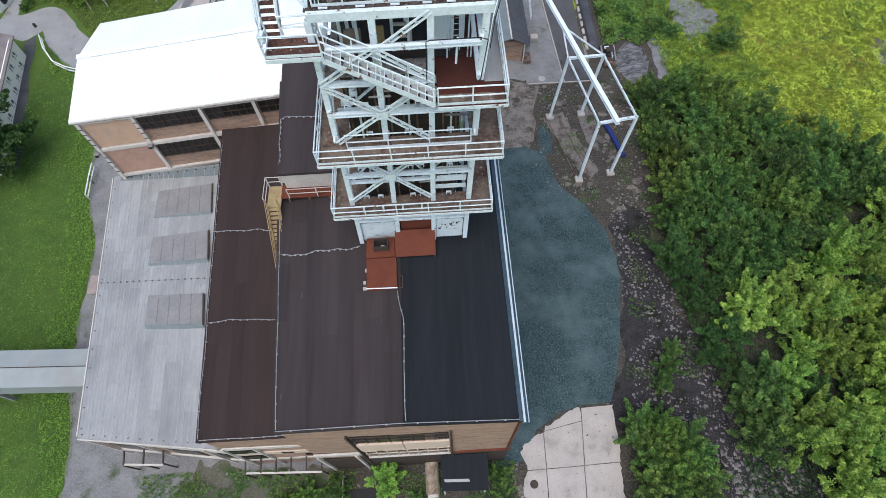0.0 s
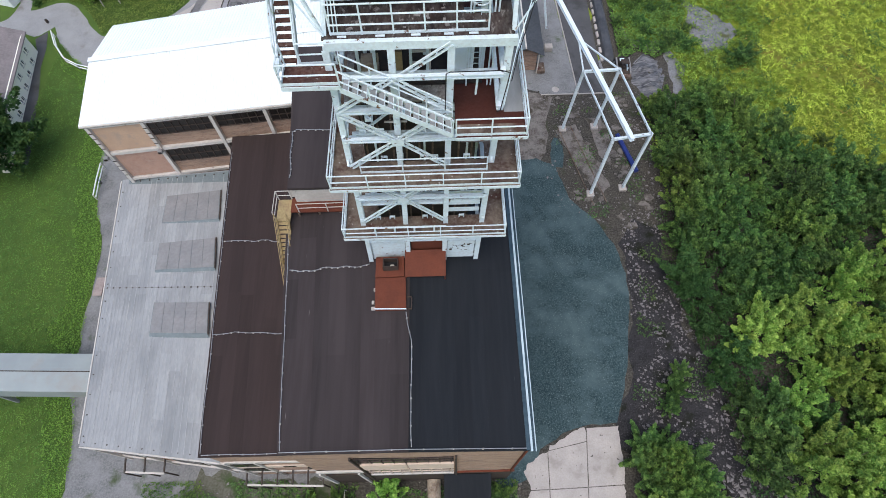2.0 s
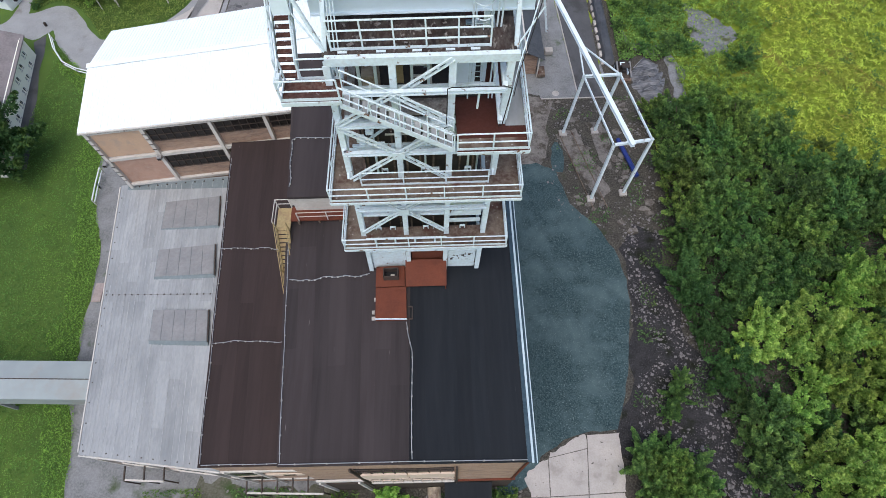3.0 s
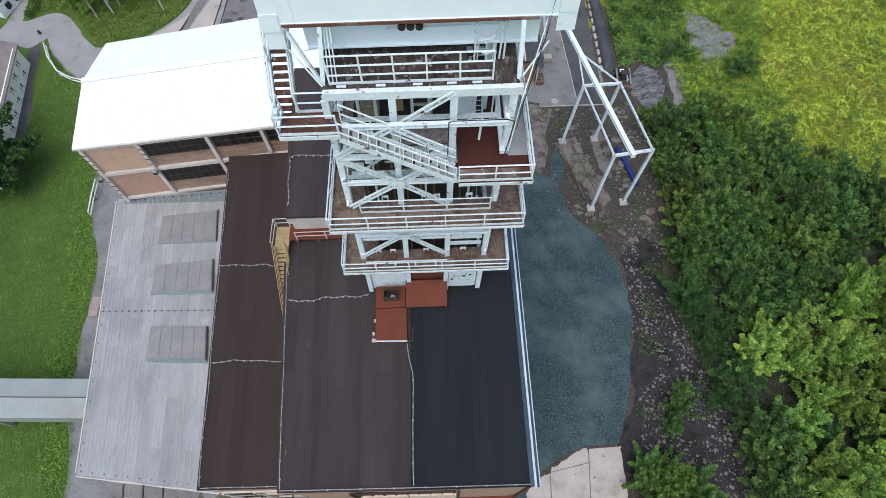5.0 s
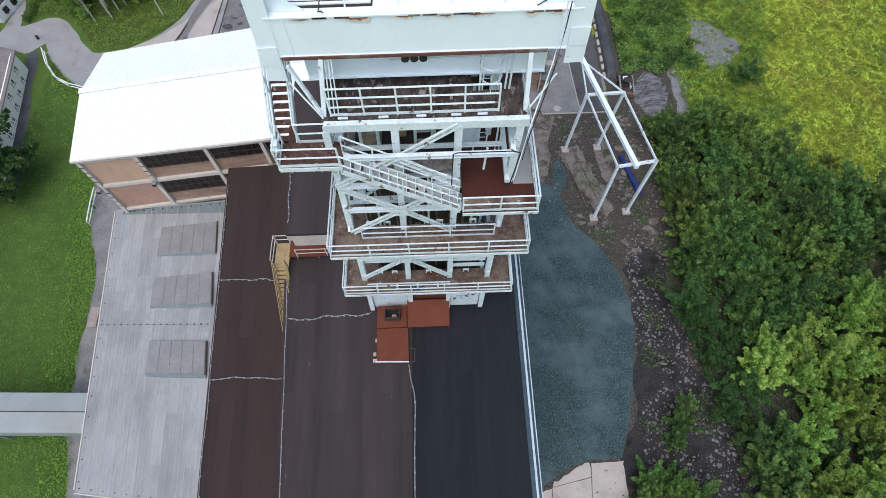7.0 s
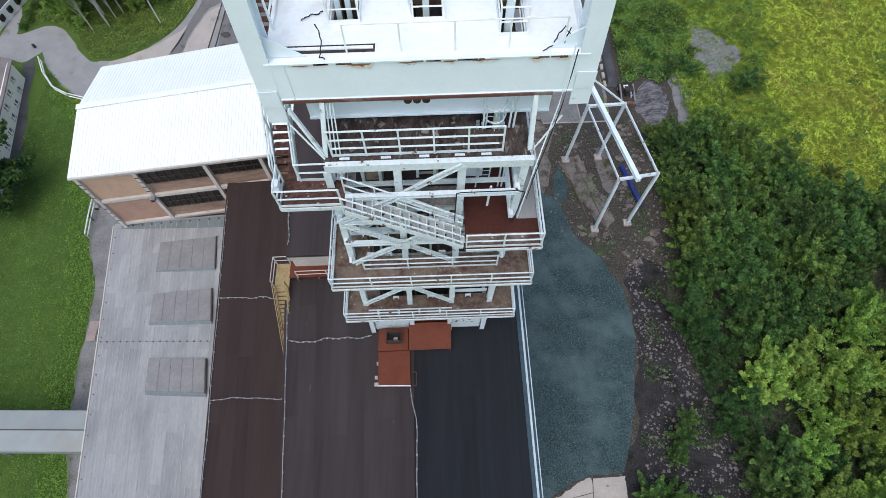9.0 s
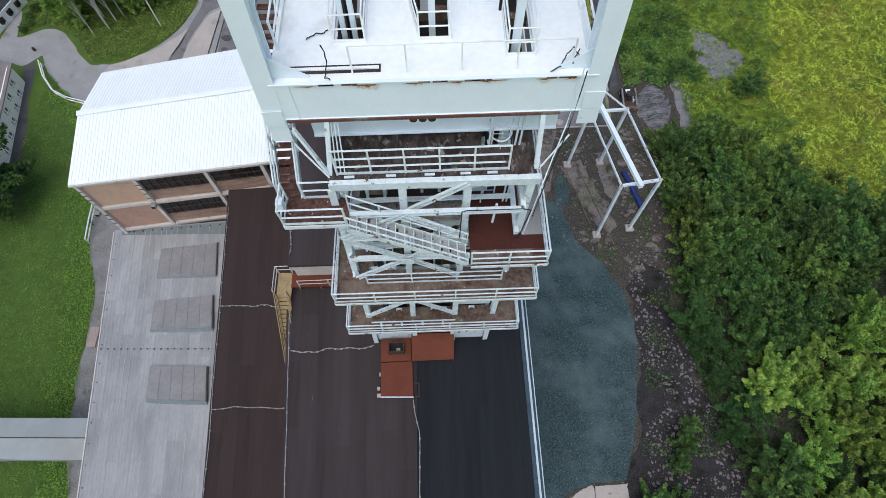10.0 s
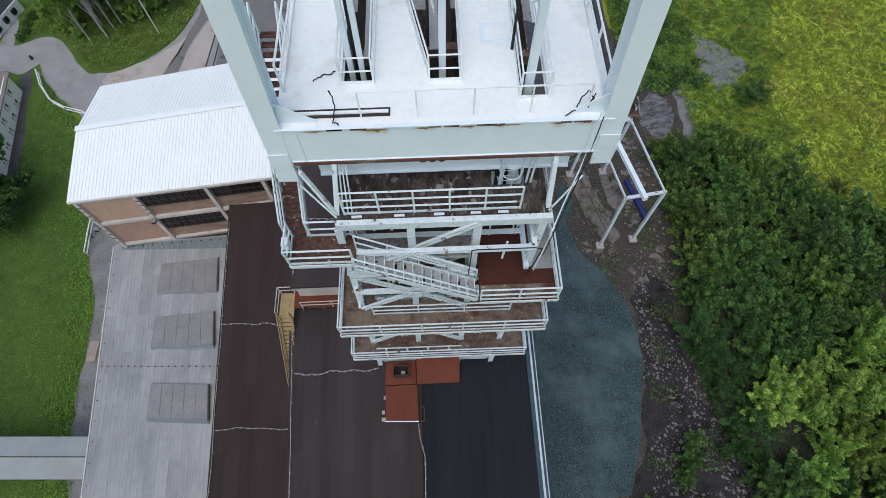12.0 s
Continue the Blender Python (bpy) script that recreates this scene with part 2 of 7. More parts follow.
def turn_to(a, b, up=(0, 0, 1)):
    """The rotation whose x axis runs from a to b, with z as near to up as may be."""
    x = (Vector(b) - Vector(a)).normalized()
    u = Vector(up)
    if abs(x.dot(u)) > 0.98:
        u = Vector((0, 1, 0))
    y = u.cross(x).normalized()
    z = x.cross(y)
    return Matrix((x, y, z)).transposed()


def bm_beam(bm, a, b, w, h, up=(0, 0, 1)):
    a, b = Vector(a), Vector(b)
    bm_box(bm, (a + b) / 2, ((b - a).length, w, h), turn_to(a, b, up))


def bm_ibeam(bm, a, b, w, h, t=0.05, up=(0, 0, 1)):
    """A rolled section, two flanges and a web, as one drawn outline."""
    a, b = Vector(a), Vector(b)
    r = turn_to(a, b, up)
    k = t / 2
    prof = [(-w / 2, -h / 2), (w / 2, -h / 2), (w / 2, -h / 2 + t), (k, -h / 2 + t), (k, h / 2 - t), (w / 2, h / 2 - t),
            (w / 2, h / 2), (-w / 2, h / 2), (-w / 2, h / 2 - t), (-k, h / 2 - t), (-k, -h / 2 + t), (-w / 2, -h / 2 + t)]
    r0 = [bm.verts.new(a + r @ Vector((0, y, z))) for y, z in prof]
    r1 = [bm.verts.new(b + r @ Vector((0, y, z))) for y, z in prof]
    n = len(prof)
    for i in range(n):
        j = (i + 1) % n
        bm.faces.new((r0[i], r0[j], r1[j], r1[i]))
    bm.faces.new(r0[::-1])
    bm.faces.new(r1)


def bm_tube(bm, a, b, r, n=6):
    a, b = Vector(a), Vector(b)
    q = turn_to(a, b)
    ring0, ring1 = [], []
    for i in range(n):
        o = q @ Vector((0, math.cos(2 * math.pi * i / n) * r, math.sin(2 * math.pi * i / n) * r))
        ring0.append(bm.verts.new(a + o))
        ring1.append(bm.verts.new(b + o))
    for i in range(n):
        j = (i + 1) % n
        bm.faces.new((ring0[i], ring0[j], ring1[j], ring1[i]))
    bm.faces.new(ring0[::-1])
    bm.faces.new(ring1)


def bm_prism(bm, outline, z0, z1):
    """An upright prism on a plan outline that runs counter-clockwise; z1 a number or one per corner."""
    n = len(outline)
    tops = z1 if isinstance(z1, (list, tuple)) else [z1] * n
    lo = [bm.verts.new((p[0], p[1], z0)) for p in outline]
    hi = [bm.verts.new((p[0], p[1], tops[i])) for i, p in enumerate(outline)]
    for i in range(n):
        j = (i + 1) % n
        bm.faces.new((lo[i], lo[j], hi[j], hi[i]))
    bm.faces.new(hi)
    bm.faces.new(lo[::-1])


def part(name, bm, material, parent=None, label="", smooth=False):
    me = bpy.data.meshes.new(name)
    bmesh.ops.recalc_face_normals(bm, faces=bm.faces)
    bm.to_mesh(me)
    bm.free()
    me.materials.append(material)
    if smooth:
        me.polygons.foreach_set("use_smooth", [True] * len(me.polygons))
    ob = new(name, me)
    if parent is not None:
        ob.parent = parent
        if parent.data is None:
            ob.matrix_parent_inverse = Matrix.Translation(-parent.location)
    if label:
        ob["label"] = label
    return ob


def box_part(name, c, s, material, parent=None, label="", rot=None, bevel=0.0):
    bm = bmesh.new()
    bm_box(bm, c, s, rot)
    if bevel:
        bmesh.ops.bevel(bm, geom=bm.edges[:], offset=bevel, segments=1, affect="EDGES")
    return part(name, bm, material, parent, label)


def beam_part(name, a, b, w, h, material, parent=None, label="", up=(0, 0, 1)):
    bm = bmesh.new()
    bm_beam(bm, a, b, w, h, up)
    return part(name, bm, material, parent, label)


def empty(name, at, label, category, group="", kind=""):
    ob = new(name)
    ob.empty_display_size = 0.3
    ob.location = at
    tagged(ob, label, category, group, kind)
    return ob


def curve_part(name, pts, r, material, parent=None, label="", n=6):
    """One continuous tube along points."""
    pts = [Vector(p) for p in pts]
    bm = bmesh.new()
    rings = []
    for i, p in enumerate(pts):
        q = turn_to(pts[max(i - 1, 0)], pts[min(i + 1, len(pts) - 1)])
        rings.append([bm.verts.new(p + q @ Vector((0, math.cos(2 * math.pi * k / n) * r, math.sin(2 * math.pi * k / n) * r))) for k in range(n)])
    for a, b in zip(rings, rings[1:]):
        for k in range(n):
            bm.faces.new((a[k], a[(k + 1) % n], b[(k + 1) % n], b[k]))
    bm.faces.new(rings[0][::-1])
    bm.faces.new(rings[-1])
    return part(name, bm, material, parent, label)


# ---- ground ----
def sheet(name, outline, z, material, label, category, kind="structure", wobble=0.0, step=1.0, thick=0.0):
    """A flat patch on a plan outline, its edges broken up by a small wobble."""
    pts = []
    n = len(outline)
    for i in range(n):
        a, b = Vector(outline[i]), Vector(outline[(i + 1) % n])
        k = max(1, int((b - a).length / step)) if wobble else 1
        for q in range(k):
            p = a.lerp(b, q / k)
            if wobble:
                v = noise.noise_vector((p.x * 0.9, p.y * 0.9, z * 50)) * wobble + noise.noise_vector((p.x * 0.25, p.y * 0.25, z * 90)) * wobble
                p = p + Vector((v.x, v.y))
            pts.append(p)
    bm = bmesh.new()
    low = z - max(thick, 0.015)
    hi = [bm.verts.new((p.x, p.y, z)) for p in pts]
    lo = [bm.verts.new((p.x, p.y, low)) for p in pts]
    for tri in tessellate_polygon([[Vector((p.x, p.y, 0)) for p in pts]]):
        bm.faces.new([hi[i] for i in tri])
    for i in range(len(pts)):
        bm.faces.new((lo[i], lo[(i + 1) % len(pts)], hi[(i + 1) % len(pts)], hi[i]))
    ob = part(name, bm, material)
    return tagged(ob, label, category, kind=kind)


def rounded(outline, times=2):
    """The outline with its corners cut to curves."""
    for _ in range(times):
        outline = [(p[0] * f + q[0] * (1 - f), p[1] * f + q[1] * (1 - f)) for p, q in zip(outline, outline[1:] + outline[:1]) for f in (0.78, 0.22)]
    return outline


def ground_material():
    """Rough meadow: green grass, yellower and drier patches and bare spots, over the whole plain."""
    m = mat("meadow", (0.17, 0.24, 0.024), (0.11, 0.17, 0.020), 0.3, detail=9.0, fine=(0.27, 0.29, 0.04), fine_scale=2.2, fine_amount=0.55,
            stain=(0.25, 0.20, 0.055), stain_scale=0.11, stain_at=(0.56, 0.72), rough=1.0, bump=1.0, bump_scale=5.0, spec=0.2)
    return m


M["meadow"] = ground_material()
M["lawn"] = mat("lawn", (0.085, 0.148, 0.027), (0.060, 0.110, 0.022), 0.25, detail=7.0, fine=(0.0819, 0.1290, 0.0358), fine_scale=4.0, fine_amount=0.5, rough=1.0, bump=0.8, bump_scale=7.0, spec=0.2)
bm = bmesh.new()
bm_prism(bm, [(-1500, -1500), (1500, -1500), (1500, 1500), (-1500, 1500)], -0.5, -0.03)
tagged(part("ground", bm, M["meadow"]), "rough green and yellow meadow ground", "ground", kind="structure")

M["weedy_soil"] = mat("weedy_soil", (0.110, 0.108, 0.085), (0.062, 0.066, 0.042), 0.8, detail=9, fine=(0.17, 0.165, 0.14), fine_scale=6, fine_amount=0.5, stain=(0.045, 0.075, 0.024), stain_scale=0.5, stain_at=(0.50, 0.62), rough=0.95, bump=0.4, bump_scale=14)
M["old_concrete"] = mat("old_concrete", (0.1700, 0.1530, 0.1403), (0.0850, 0.0723, 0.0638), 0.9, detail=9.0, spread=(0.42, 0.6), fine=(0.2380, 0.2210, 0.2040), fine_scale=5, fine_amount=0.5, stain=(0.0595, 0.0510, 0.0382), stain_scale=0.6, stain_at=(0.52, 0.62), rough=0.95, bump=0.5, bump_scale=8)
sheet("lawn", [(-90, -15), (-31.6, -15), (-31.9, 7), (-33.6, 14), (-34.3, 20), (-34.6, 27), (-36.6, 33), (-37.6, 40), (-38.5, 47), (-42.3, 51.2), (-46, 53.5), (-49.2, 58.3), (-49.4, 54), (-48.0, 44), (-52, 36), (-90, 36)], 0.0, M["lawn"], "mown green lawn beside the halls", "lawn", wobble=0.4)
sheet("far_lawn", [(-110, 36), (-48, 36), (-49, 57), (-43, 52), (-36, 60), (-30, 62), (-30, 110), (-110, 110)], -0.012, M["lawn"], "green grass bank beyond the path", "lawn", wobble=0.3)
sheet("gravel_strip", [(-32.3, -15), (-5, -15), (-5, 8), (-25, 9), (-26, 30), (-28, 47), (-39, 47), (-38, 40), (-37, 33), (-35.2, 27), (-34.9, 20), (-34.2, 14), (-32.6, 7)], -0.008, M["gravel_grey"], "grey gravel strip along the halls", "gravel", wobble=0.3)
sheet("front_verge", [(-22, -15), (-7, -15), (-7, 4.5), (-16, 4.6), (-20.5, 4.9), (-21.8, 3.0)], 0.002, M["weedy_soil"], "grey-green weedy ground before the low halls", "soil", wobble=0.9, step=0.4)
sheet("front_soil", [(-9, -15), (6, -15), (6, 4.5), (-9, 4.5)], 0.006, M["dirt"], "dark weedy soil before the hall front", "soil", wobble=0.7, step=0.5)
sheet("yard", [(-5, -15), (5.8, -15), (6.2, 1), (15, 1), (17, 6), (20.5, 9), (21.8, 14), (22.6, 22), (23.6, 30), (24.2, 38), (24.5, 44.5), (28.2, 45.4), (28.4, 52.5), (24.5, 53.2), (22, 64), (20.2, 64), (20.2, 47), (3, 47), (3, 40), (4, 30), (4, 8), (-5, 8)], -0.004, M["dirt"], "trodden stony dirt yard", "yard", wobble=0.5)
sheet("stony_edge", [(15.4, 6.2), (20.4, 3), (24.6, 3), (25.4, 12), (23.2, 16), (22.4, 22), (22.6, 27), (20.4, 28.6), (18.5, 26), (18.6, 20), (17.4, 13)], 0.006, M["stony"], "pinkish-grey stony edge of the gravel yard", "gravel", wobble=0.7)
sheet("gravel_lot", [(4.5, 3), (7.2, 4.2), (8.4, 6.3), (10.4, 7.7), (12.2, 8.3), (15.4, 8.35), (16.3, 11), (17.2, 14), (18.2, 19), (18.4, 22.5), (17.8, 26), (16.2, 29.0), (13.9, 31.6), (13.2, 36), (11.2, 36.8), (8, 36.5), (4.5, 36)], 0.03, M["gravel_blue"], "blue-grey fine gravel yard beside the hall", "gravel", wobble=0.22, step=0.7)
sheet("gravel_patch", [(12.6, 35.8), (13.8, 35.4), (14.1, 38.5), (13.6, 40.2), (12.9, 39.0)], 0.02, M["gravel_blue"], "blue-grey gravel spill", "gravel", wobble=0.25, step=0.5)
sheet("worn_concrete", [(3.5, 36), (11.5, 36.5), (12.8, 41.0), (13.6, 45.6), (9, 47.5), (3.5, 47)], 0.012, M["old_concrete"], "worn grey concrete yard behind the tower", "pavement", wobble=0.4)
sheet("foundation_strip", [(13.6, 40.6), (15.8, 41.6), (16.9, 38.5), (18.4, 33.0), (17.5, 31.6), (16.0, 34.0)], 0.05, M["old_concrete"], "old cracked foundation concrete", "foundation", wobble=0.35, step=0.6)
sheet("foundation_strip", [(17.0, 42.3), (18.9, 42.4), (19.6, 39.4), (19.2, 35.8), (18.4, 36.4), (17.8, 39.2)], 0.045, M["old_concrete"], "old cracked foundation concrete", "foundation", wobble=0.3, step=0.6)
sheet("side_strip", [(12.4, 46.1), (16.8, 46.1), (15.9, 62), (15, 120), (9, 120), (11.6, 62)], 0.016, M["gravel_grey"], "speckled gravel strip beside the lane", "gravel", wobble=0.1)
sheet("lane", [(16.95, 46.0), (20.0, 46.0), (20.1, 62), (21, 120), (15.4, 120), (16.1, 62)], 0.02, M["asphalt"], "dark asphalt lane with pale edges", "road")
for pts in ([(16.9, 46.0), (16.05, 62), (15.3, 120)], [(12.5, 46.0), (20.1, 46.0)]):
    bm = bmesh.new()
    for a, b in zip(pts, pts[1:]):
        bm_beam(bm, (*a, 0.03), (*b, 0.03), 0.12, 0.10)
    tagged(part("kerb", bm, M["concrete"]), "pale concrete kerb along the lane", "kerb", kind="structure")
sheet("forecourt", [(-28.5, 44.5), (-14, 45.8), (-14, 120), (-27, 120), (-28.0, 64)], 0.02, M["asphalt_worn"], "grey patched asphalt road behind the white hall", "road", wobble=0.2)
sheet("side_road", rounded([(-37, 46), (-27, 46), (-27.3, 64), (-25.5, 90), (-30, 90), (-30.5, 70), (-33.0, 62.5), (-37.8, 58.6), (-41.2, 58.0), (-42.9, 58.2), (-44.5, 60.0), (-46.9, 63.4), (-49.9, 65.2), (-53.4, 62.9), (-53.6, 64.5), (-54.0, 68), (-60, 78), (-62, 76), (-55.2, 66), (-55.4, 62.6), (-57, 61), (-75, 58), (-75, 50), (-55.4, 58.6), (-53.7, 59.2), (-51.1, 58.1), (-49.9, 59.3), (-49.2, 60.3), (-48.4, 57.9), (-46.4, 55.6), (-44.9, 53.7), (-42.6, 52.6)]), 0.026, M["path_grey"], "pale gravel path curving round the trees", "path", wobble=0.25)
sheet("path_shoulder", rounded([(-41.0, 57.6), (-37.8, 59.0), (-34.5, 60.8), (-32.4, 62.8), (-31.5, 64.0), (-31.9, 61.5), (-33.1, 58.6), (-34.5, 54), (-40, 54.5)], 1), 0.034, M["concrete"], "pale worn concrete path strip", "pavement", wobble=0.12)
sheet("tar_strip", [(-33.6, 56.5), (-32.0, 56.5), (-31.4, 59.0), (-31.0, 62.1), (-29.3, 66.8), (-27.6, 68.0), (-27.6, 90), (-30.2, 90), (-30.5, 68), (-31.6, 63.4), (-33.1, 58.7)], 0.034, M["asphalt_worn"], "grey tarred strip across the path", "road", wobble=0.12)
sheet("loading_pad", [(-31.9, 56.5), (-28.5, 56.5), (-28.25, 60), (-27.9, 63.8), (-27.75, 67.3), (-29.2, 66.3), (-30.9, 62.0), (-31.3, 59.0)], 0.038, M["concrete"], "pale worn concrete pad beside the road", "pavement", wobble=0.14)
for a, b in (((-28.45, 56), (-27.3, 72)), ((-27.5, 56), (-26.7, 72))):
    bm = bmesh.new()
    bm_beam(bm, (*a, 0.045), (*b, 0.045), 0.14, 0.08)
    tagged(part("kerb", bm, M["dirt"]), "earth-stained low kerb beside the road", "kerb", kind="structure")
for px, py, r in ((-26.4, 61.8, 0.75), (-25.7, 63.4, 0.5), (-24.6, 62.4, 0.4), (-26.3, 60.2, 0.35), (-25.0, 66.0, 0.6)):
    sheet("tar_patch", [(px + r * math.cos(k * 0.9), py + 0.7 * r * math.sin(k * 0.9)) for k in range(7)], 0.028, M["asphalt"], "dark tar patch in the asphalt", "road patch", wobble=0.3, step=0.3)

# concrete slabs at the front corner: open joints, the outer edge broken and half under gravel
apron = empty("concrete_apron", (11, 4, 0), "pale stained concrete slabs with dark joints", "pavement", kind="structure")


def broken_slab(outline, rough, z, material=None):
    pts = []
    for i, p in enumerate(outline):
        a, b = Vector(p), Vector(outline[(i + 1) % len(outline)])
        k = max(1, int((b - a).length / 0.22))
        w = 0.16 if i in rough else 0.012
        for q in range(k):
            c = a.lerp(b, q / k)
            v = noise.noise_vector((c.x * 1.9, c.y * 1.9, 4.0)) * w + noise.noise_vector((c.x * 6, c.y * 6, 1.0)) * w * 0.5
            pts.append((c.x + v.x, c.y + v.y))
    bm = bmesh.new()
    hi = [bm.verts.new((x, y, z)) for x, y in pts]
    lo = [bm.verts.new((x, y, -0.12)) for x, y in pts]
    for tri in tessellate_polygon([[Vector((x, y, 0)) for x, y in pts]]):
        bm.faces.new([hi[i] for i in tri])
    for i in range(len(pts)):
        j = (i + 1) % len(pts)
        bm.faces.new((lo[i], lo[j], hi[j], hi[i]))
    part("slab", bm, material or M["concrete"], apron)


sheet("apron_bed", [(7.5, -6.4), (14.5, -6.4), (15.1, 8.0), (12.7, 7.9), (10.8, 7.1), (9.4, 6.5), (8.4, 5.8), (7.4, 4.9)], 0.037, M["old_concrete"], "grey dirt-filled bed between the slabs", "pavement", wobble=0.05)
broken_slab([(8.97, 3.35), (12.08, 3.45), (12.43, 6.98), (9.1, 6.3)], (), 0.052)
broken_slab([(9.15, 6.37), (12.44, 7.05), (12.53, 8.12), (12.0, 8.15), (10.6, 7.35), (9.3, 6.8)], (2, 3, 4), 0.048)
broken_slab([(7.35, 3.32), (8.89, 3.34), (9.02, 6.25), (8.3, 6.05), (7.4, 5.4), (6.95, 4.8)], (2, 3, 4, 5), 0.045)
broken_slab([(12.62, 8.12), (15.4, 8.22), (15.2, 3.58), (12.17, 3.46)], (1,), 0.055)
broken_slab([(7.35, 3.24), (8.87, 3.27), (8.36, -6.5), (5.9, -6.5), (6.5, 1.3)], (3, 4), 0.044)
broken_slab([(8.95, 3.28), (12.06, 3.37), (11.2, -6.5), (8.44, -6.5)], (), 0.050)
broken_slab([(12.15, 3.38), (15.15, 3.5), (14.6, -6.5), (11.28, -6.5)], (1,), 0.054)
bm = bmesh.new()
bm_tube(bm, (7.75, 2.2, 0.0), (7.75, 2.2, 0.066), 0.34, 20)
tagged(part("manhole_cover", bm, M["bar_dark"]), "round dark cast-iron manhole cover in concrete", "manhole cover")
bm = bmesh.new()
bm_tube(bm, (14.3, 46.8, 0.0), (14.3, 46.8, 0.04), 0.42, 20)
tagged(part("manhole_cover", bm, M["concrete"]), "round pale concrete manhole cover", "manhole cover")
for pts in ([(32.6, 53.4), (33.4, 51.6), (36.0, 53.6), (38.2, 55.0), (37.8, 57.4), (35.2, 59.0), (33.0, 61.5), (32.0, 57.4)], [(54.2, 46.6), (56.4, 46.2), (57.4, 49.2), (55.8, 50.4), (54.4, 48.8)], [(46.4, 32.8), (48.6, 31.2), (50.2, 32.0), (48.8, 33.6)]):
    sheet("bare_patch", pts, -0.02, M["patch_gravel"], "bare grey gravel patch in the meadow", "gravel", wobble=0.9, step=0.5)
sheet("thicket_floor", [(20, -12), (46, -12), (47, 12), (49, 26), (46, 30), (40, 35.5), (35, 40.5), (29, 43.4), (29.6, 49.5), (23, 51.5), (20.5, 46), (20, 30)], -0.02, M["dirt"], "dark soil under the thicket", "soil", wobble=0.8)
sheet("rubble_bank", [(22.2, 4.6), (27, 5.4), (30, 5.2), (32.6, 4.4), (32.6, 1), (31, -3), (23, -3)], -0.006, M["stony"], "stony rubble clearing in the thicket", "rubble", wobble=0.7)
sheet("verge", [(14.4, -12), (23, -12), (23, 6), (15.3, 7)], -0.016, M["dirt"], "dark soil verge beside the apron", "soil", wobble=0.3)
sheet("verge", [(20.2, 43.5), (24.5, 43.5), (29.5, 45.5), (30.2, 50.0), (27.5, 53.8), (24.5, 55), (20.2, 64)], -0.012, M["patch_gravel"], "grey gravel verge beside the lane", "gravel", wobble=0.6)
sheet("back_yard", [(-14, 45), (12.6, 45), (12.6, 66), (9, 120), (-14, 120)], -0.014, M["gravel_grey"], "grey gravel yard behind the headframe", "yard", wobble=0.2)


# ---- the halls ----
def slab_mesh(bm, corners, thick):
    """A slab under a top outline given as (x, y, z) corners."""
    hi = [bm.verts.new(p) for p in corners]
    lo = [bm.verts.new((p[0], p[1], p[2] - thick)) for p in corners]
    n = len(corners)
    for i in range(n):
        bm.faces.new((lo[i], lo[(i + 1) % n], hi[(i + 1) % n], hi[i]))
    bm.faces.new(hi)
    bm.faces.new(lo[::-1])


def grown(outline, d):
    c = Vector((sum(p[0] for p in outline) / len(outline), sum(p[1] for p in outline) / len(outline)))
    return [(p[0] + math.copysign(d, p[0] - c.x), p[1] + math.copysign(d, p[1] - c.y)) for p in outline]


def hall_block(name, outline, z1, roof_mat, wall_mat, label, roof_label):
    """A block with walls and a roof slab of its own."""
    hall = empty(name, (sum(p[0] for p in outline) / len(outline), sum(p[1] for p in outline) / len(outline), 0), label, "building")
    bm = bmesh.new()
    bm_prism(bm, outline, 0.0, [z - 0.252 for z in z1])
    part("wall", bm, wall_mat, hall)
    bm = bmesh.new()
    slab_mesh(bm, [(*p, z) for p, z in zip(grown(outline, 0.15), z1)], 0.25)
    roof = part("roof", bm, roof_mat, hall, roof_label)
    return hall, roof


def felt_strips(roof, place, n, material, seed):
    """Felt laid in overlapping strips from eave to eave, each a little proud; place(s, t) gives the roof's points."""
    r = random.Random(seed)
    cuts = [0.0] + [(i + r.uniform(-0.12, 0.12)) / n for i in range(1, n)] + [1.0]
    for i, (sa, sb) in enumerate(zip(cuts, cuts[1:])):
        rows = sorted((0.0, r.uniform(0.25, 0.45), r.uniform(0.6, 0.85), 1.0))
        for j, (ta, tb) in enumerate(zip(rows, rows[1:])):
            up = Vector((0, 0, 0.012 + 0.006 * (i % 2) + 0.003 * (j % 2)))
            bm = bmesh.new()
            slab_mesh(bm, [place(sa, ta) + up, place(sb, ta) + up, place(sb, tb) + up, place(sa, tb) + up], 0.01)
            part("felt_strip", bm, material, roof)


def over(a, b, c, d):
    """The points of a slope between four corners: front left, front right, back right, back left."""
    a, b, c, d = (Vector(q) for q in (a, b, c, d))
    return lambda s, t: a.lerp(b, s).lerp(d.lerp(c, s), t)


# the tall hall under the tower: a gently pitched felt roof, its right slope coloured blue for skylight
main_hall = empty("main_hall", (-1.5, 17, 0), "tall brick mine hall with dark felt roof", "building")
bm = bmesh.new()
bm_prism(bm, [(-8.75, 4.4), (-1.4, 4.3), (5.21, 4.35), (5.21, 31), (-1.4, 31), (-10.6, 31)], 0, [17.05, 18.03, 16.9, 16.9, 18.03, 17.25])
part("wall", bm, M["brick"], main_hall, "weathered yellow-red brick wall")
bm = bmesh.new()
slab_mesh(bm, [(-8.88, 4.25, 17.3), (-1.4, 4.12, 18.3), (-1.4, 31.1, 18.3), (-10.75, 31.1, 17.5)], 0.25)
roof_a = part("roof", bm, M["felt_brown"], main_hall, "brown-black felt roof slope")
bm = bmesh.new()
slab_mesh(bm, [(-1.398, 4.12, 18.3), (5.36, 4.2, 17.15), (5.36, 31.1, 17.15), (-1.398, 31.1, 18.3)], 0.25)
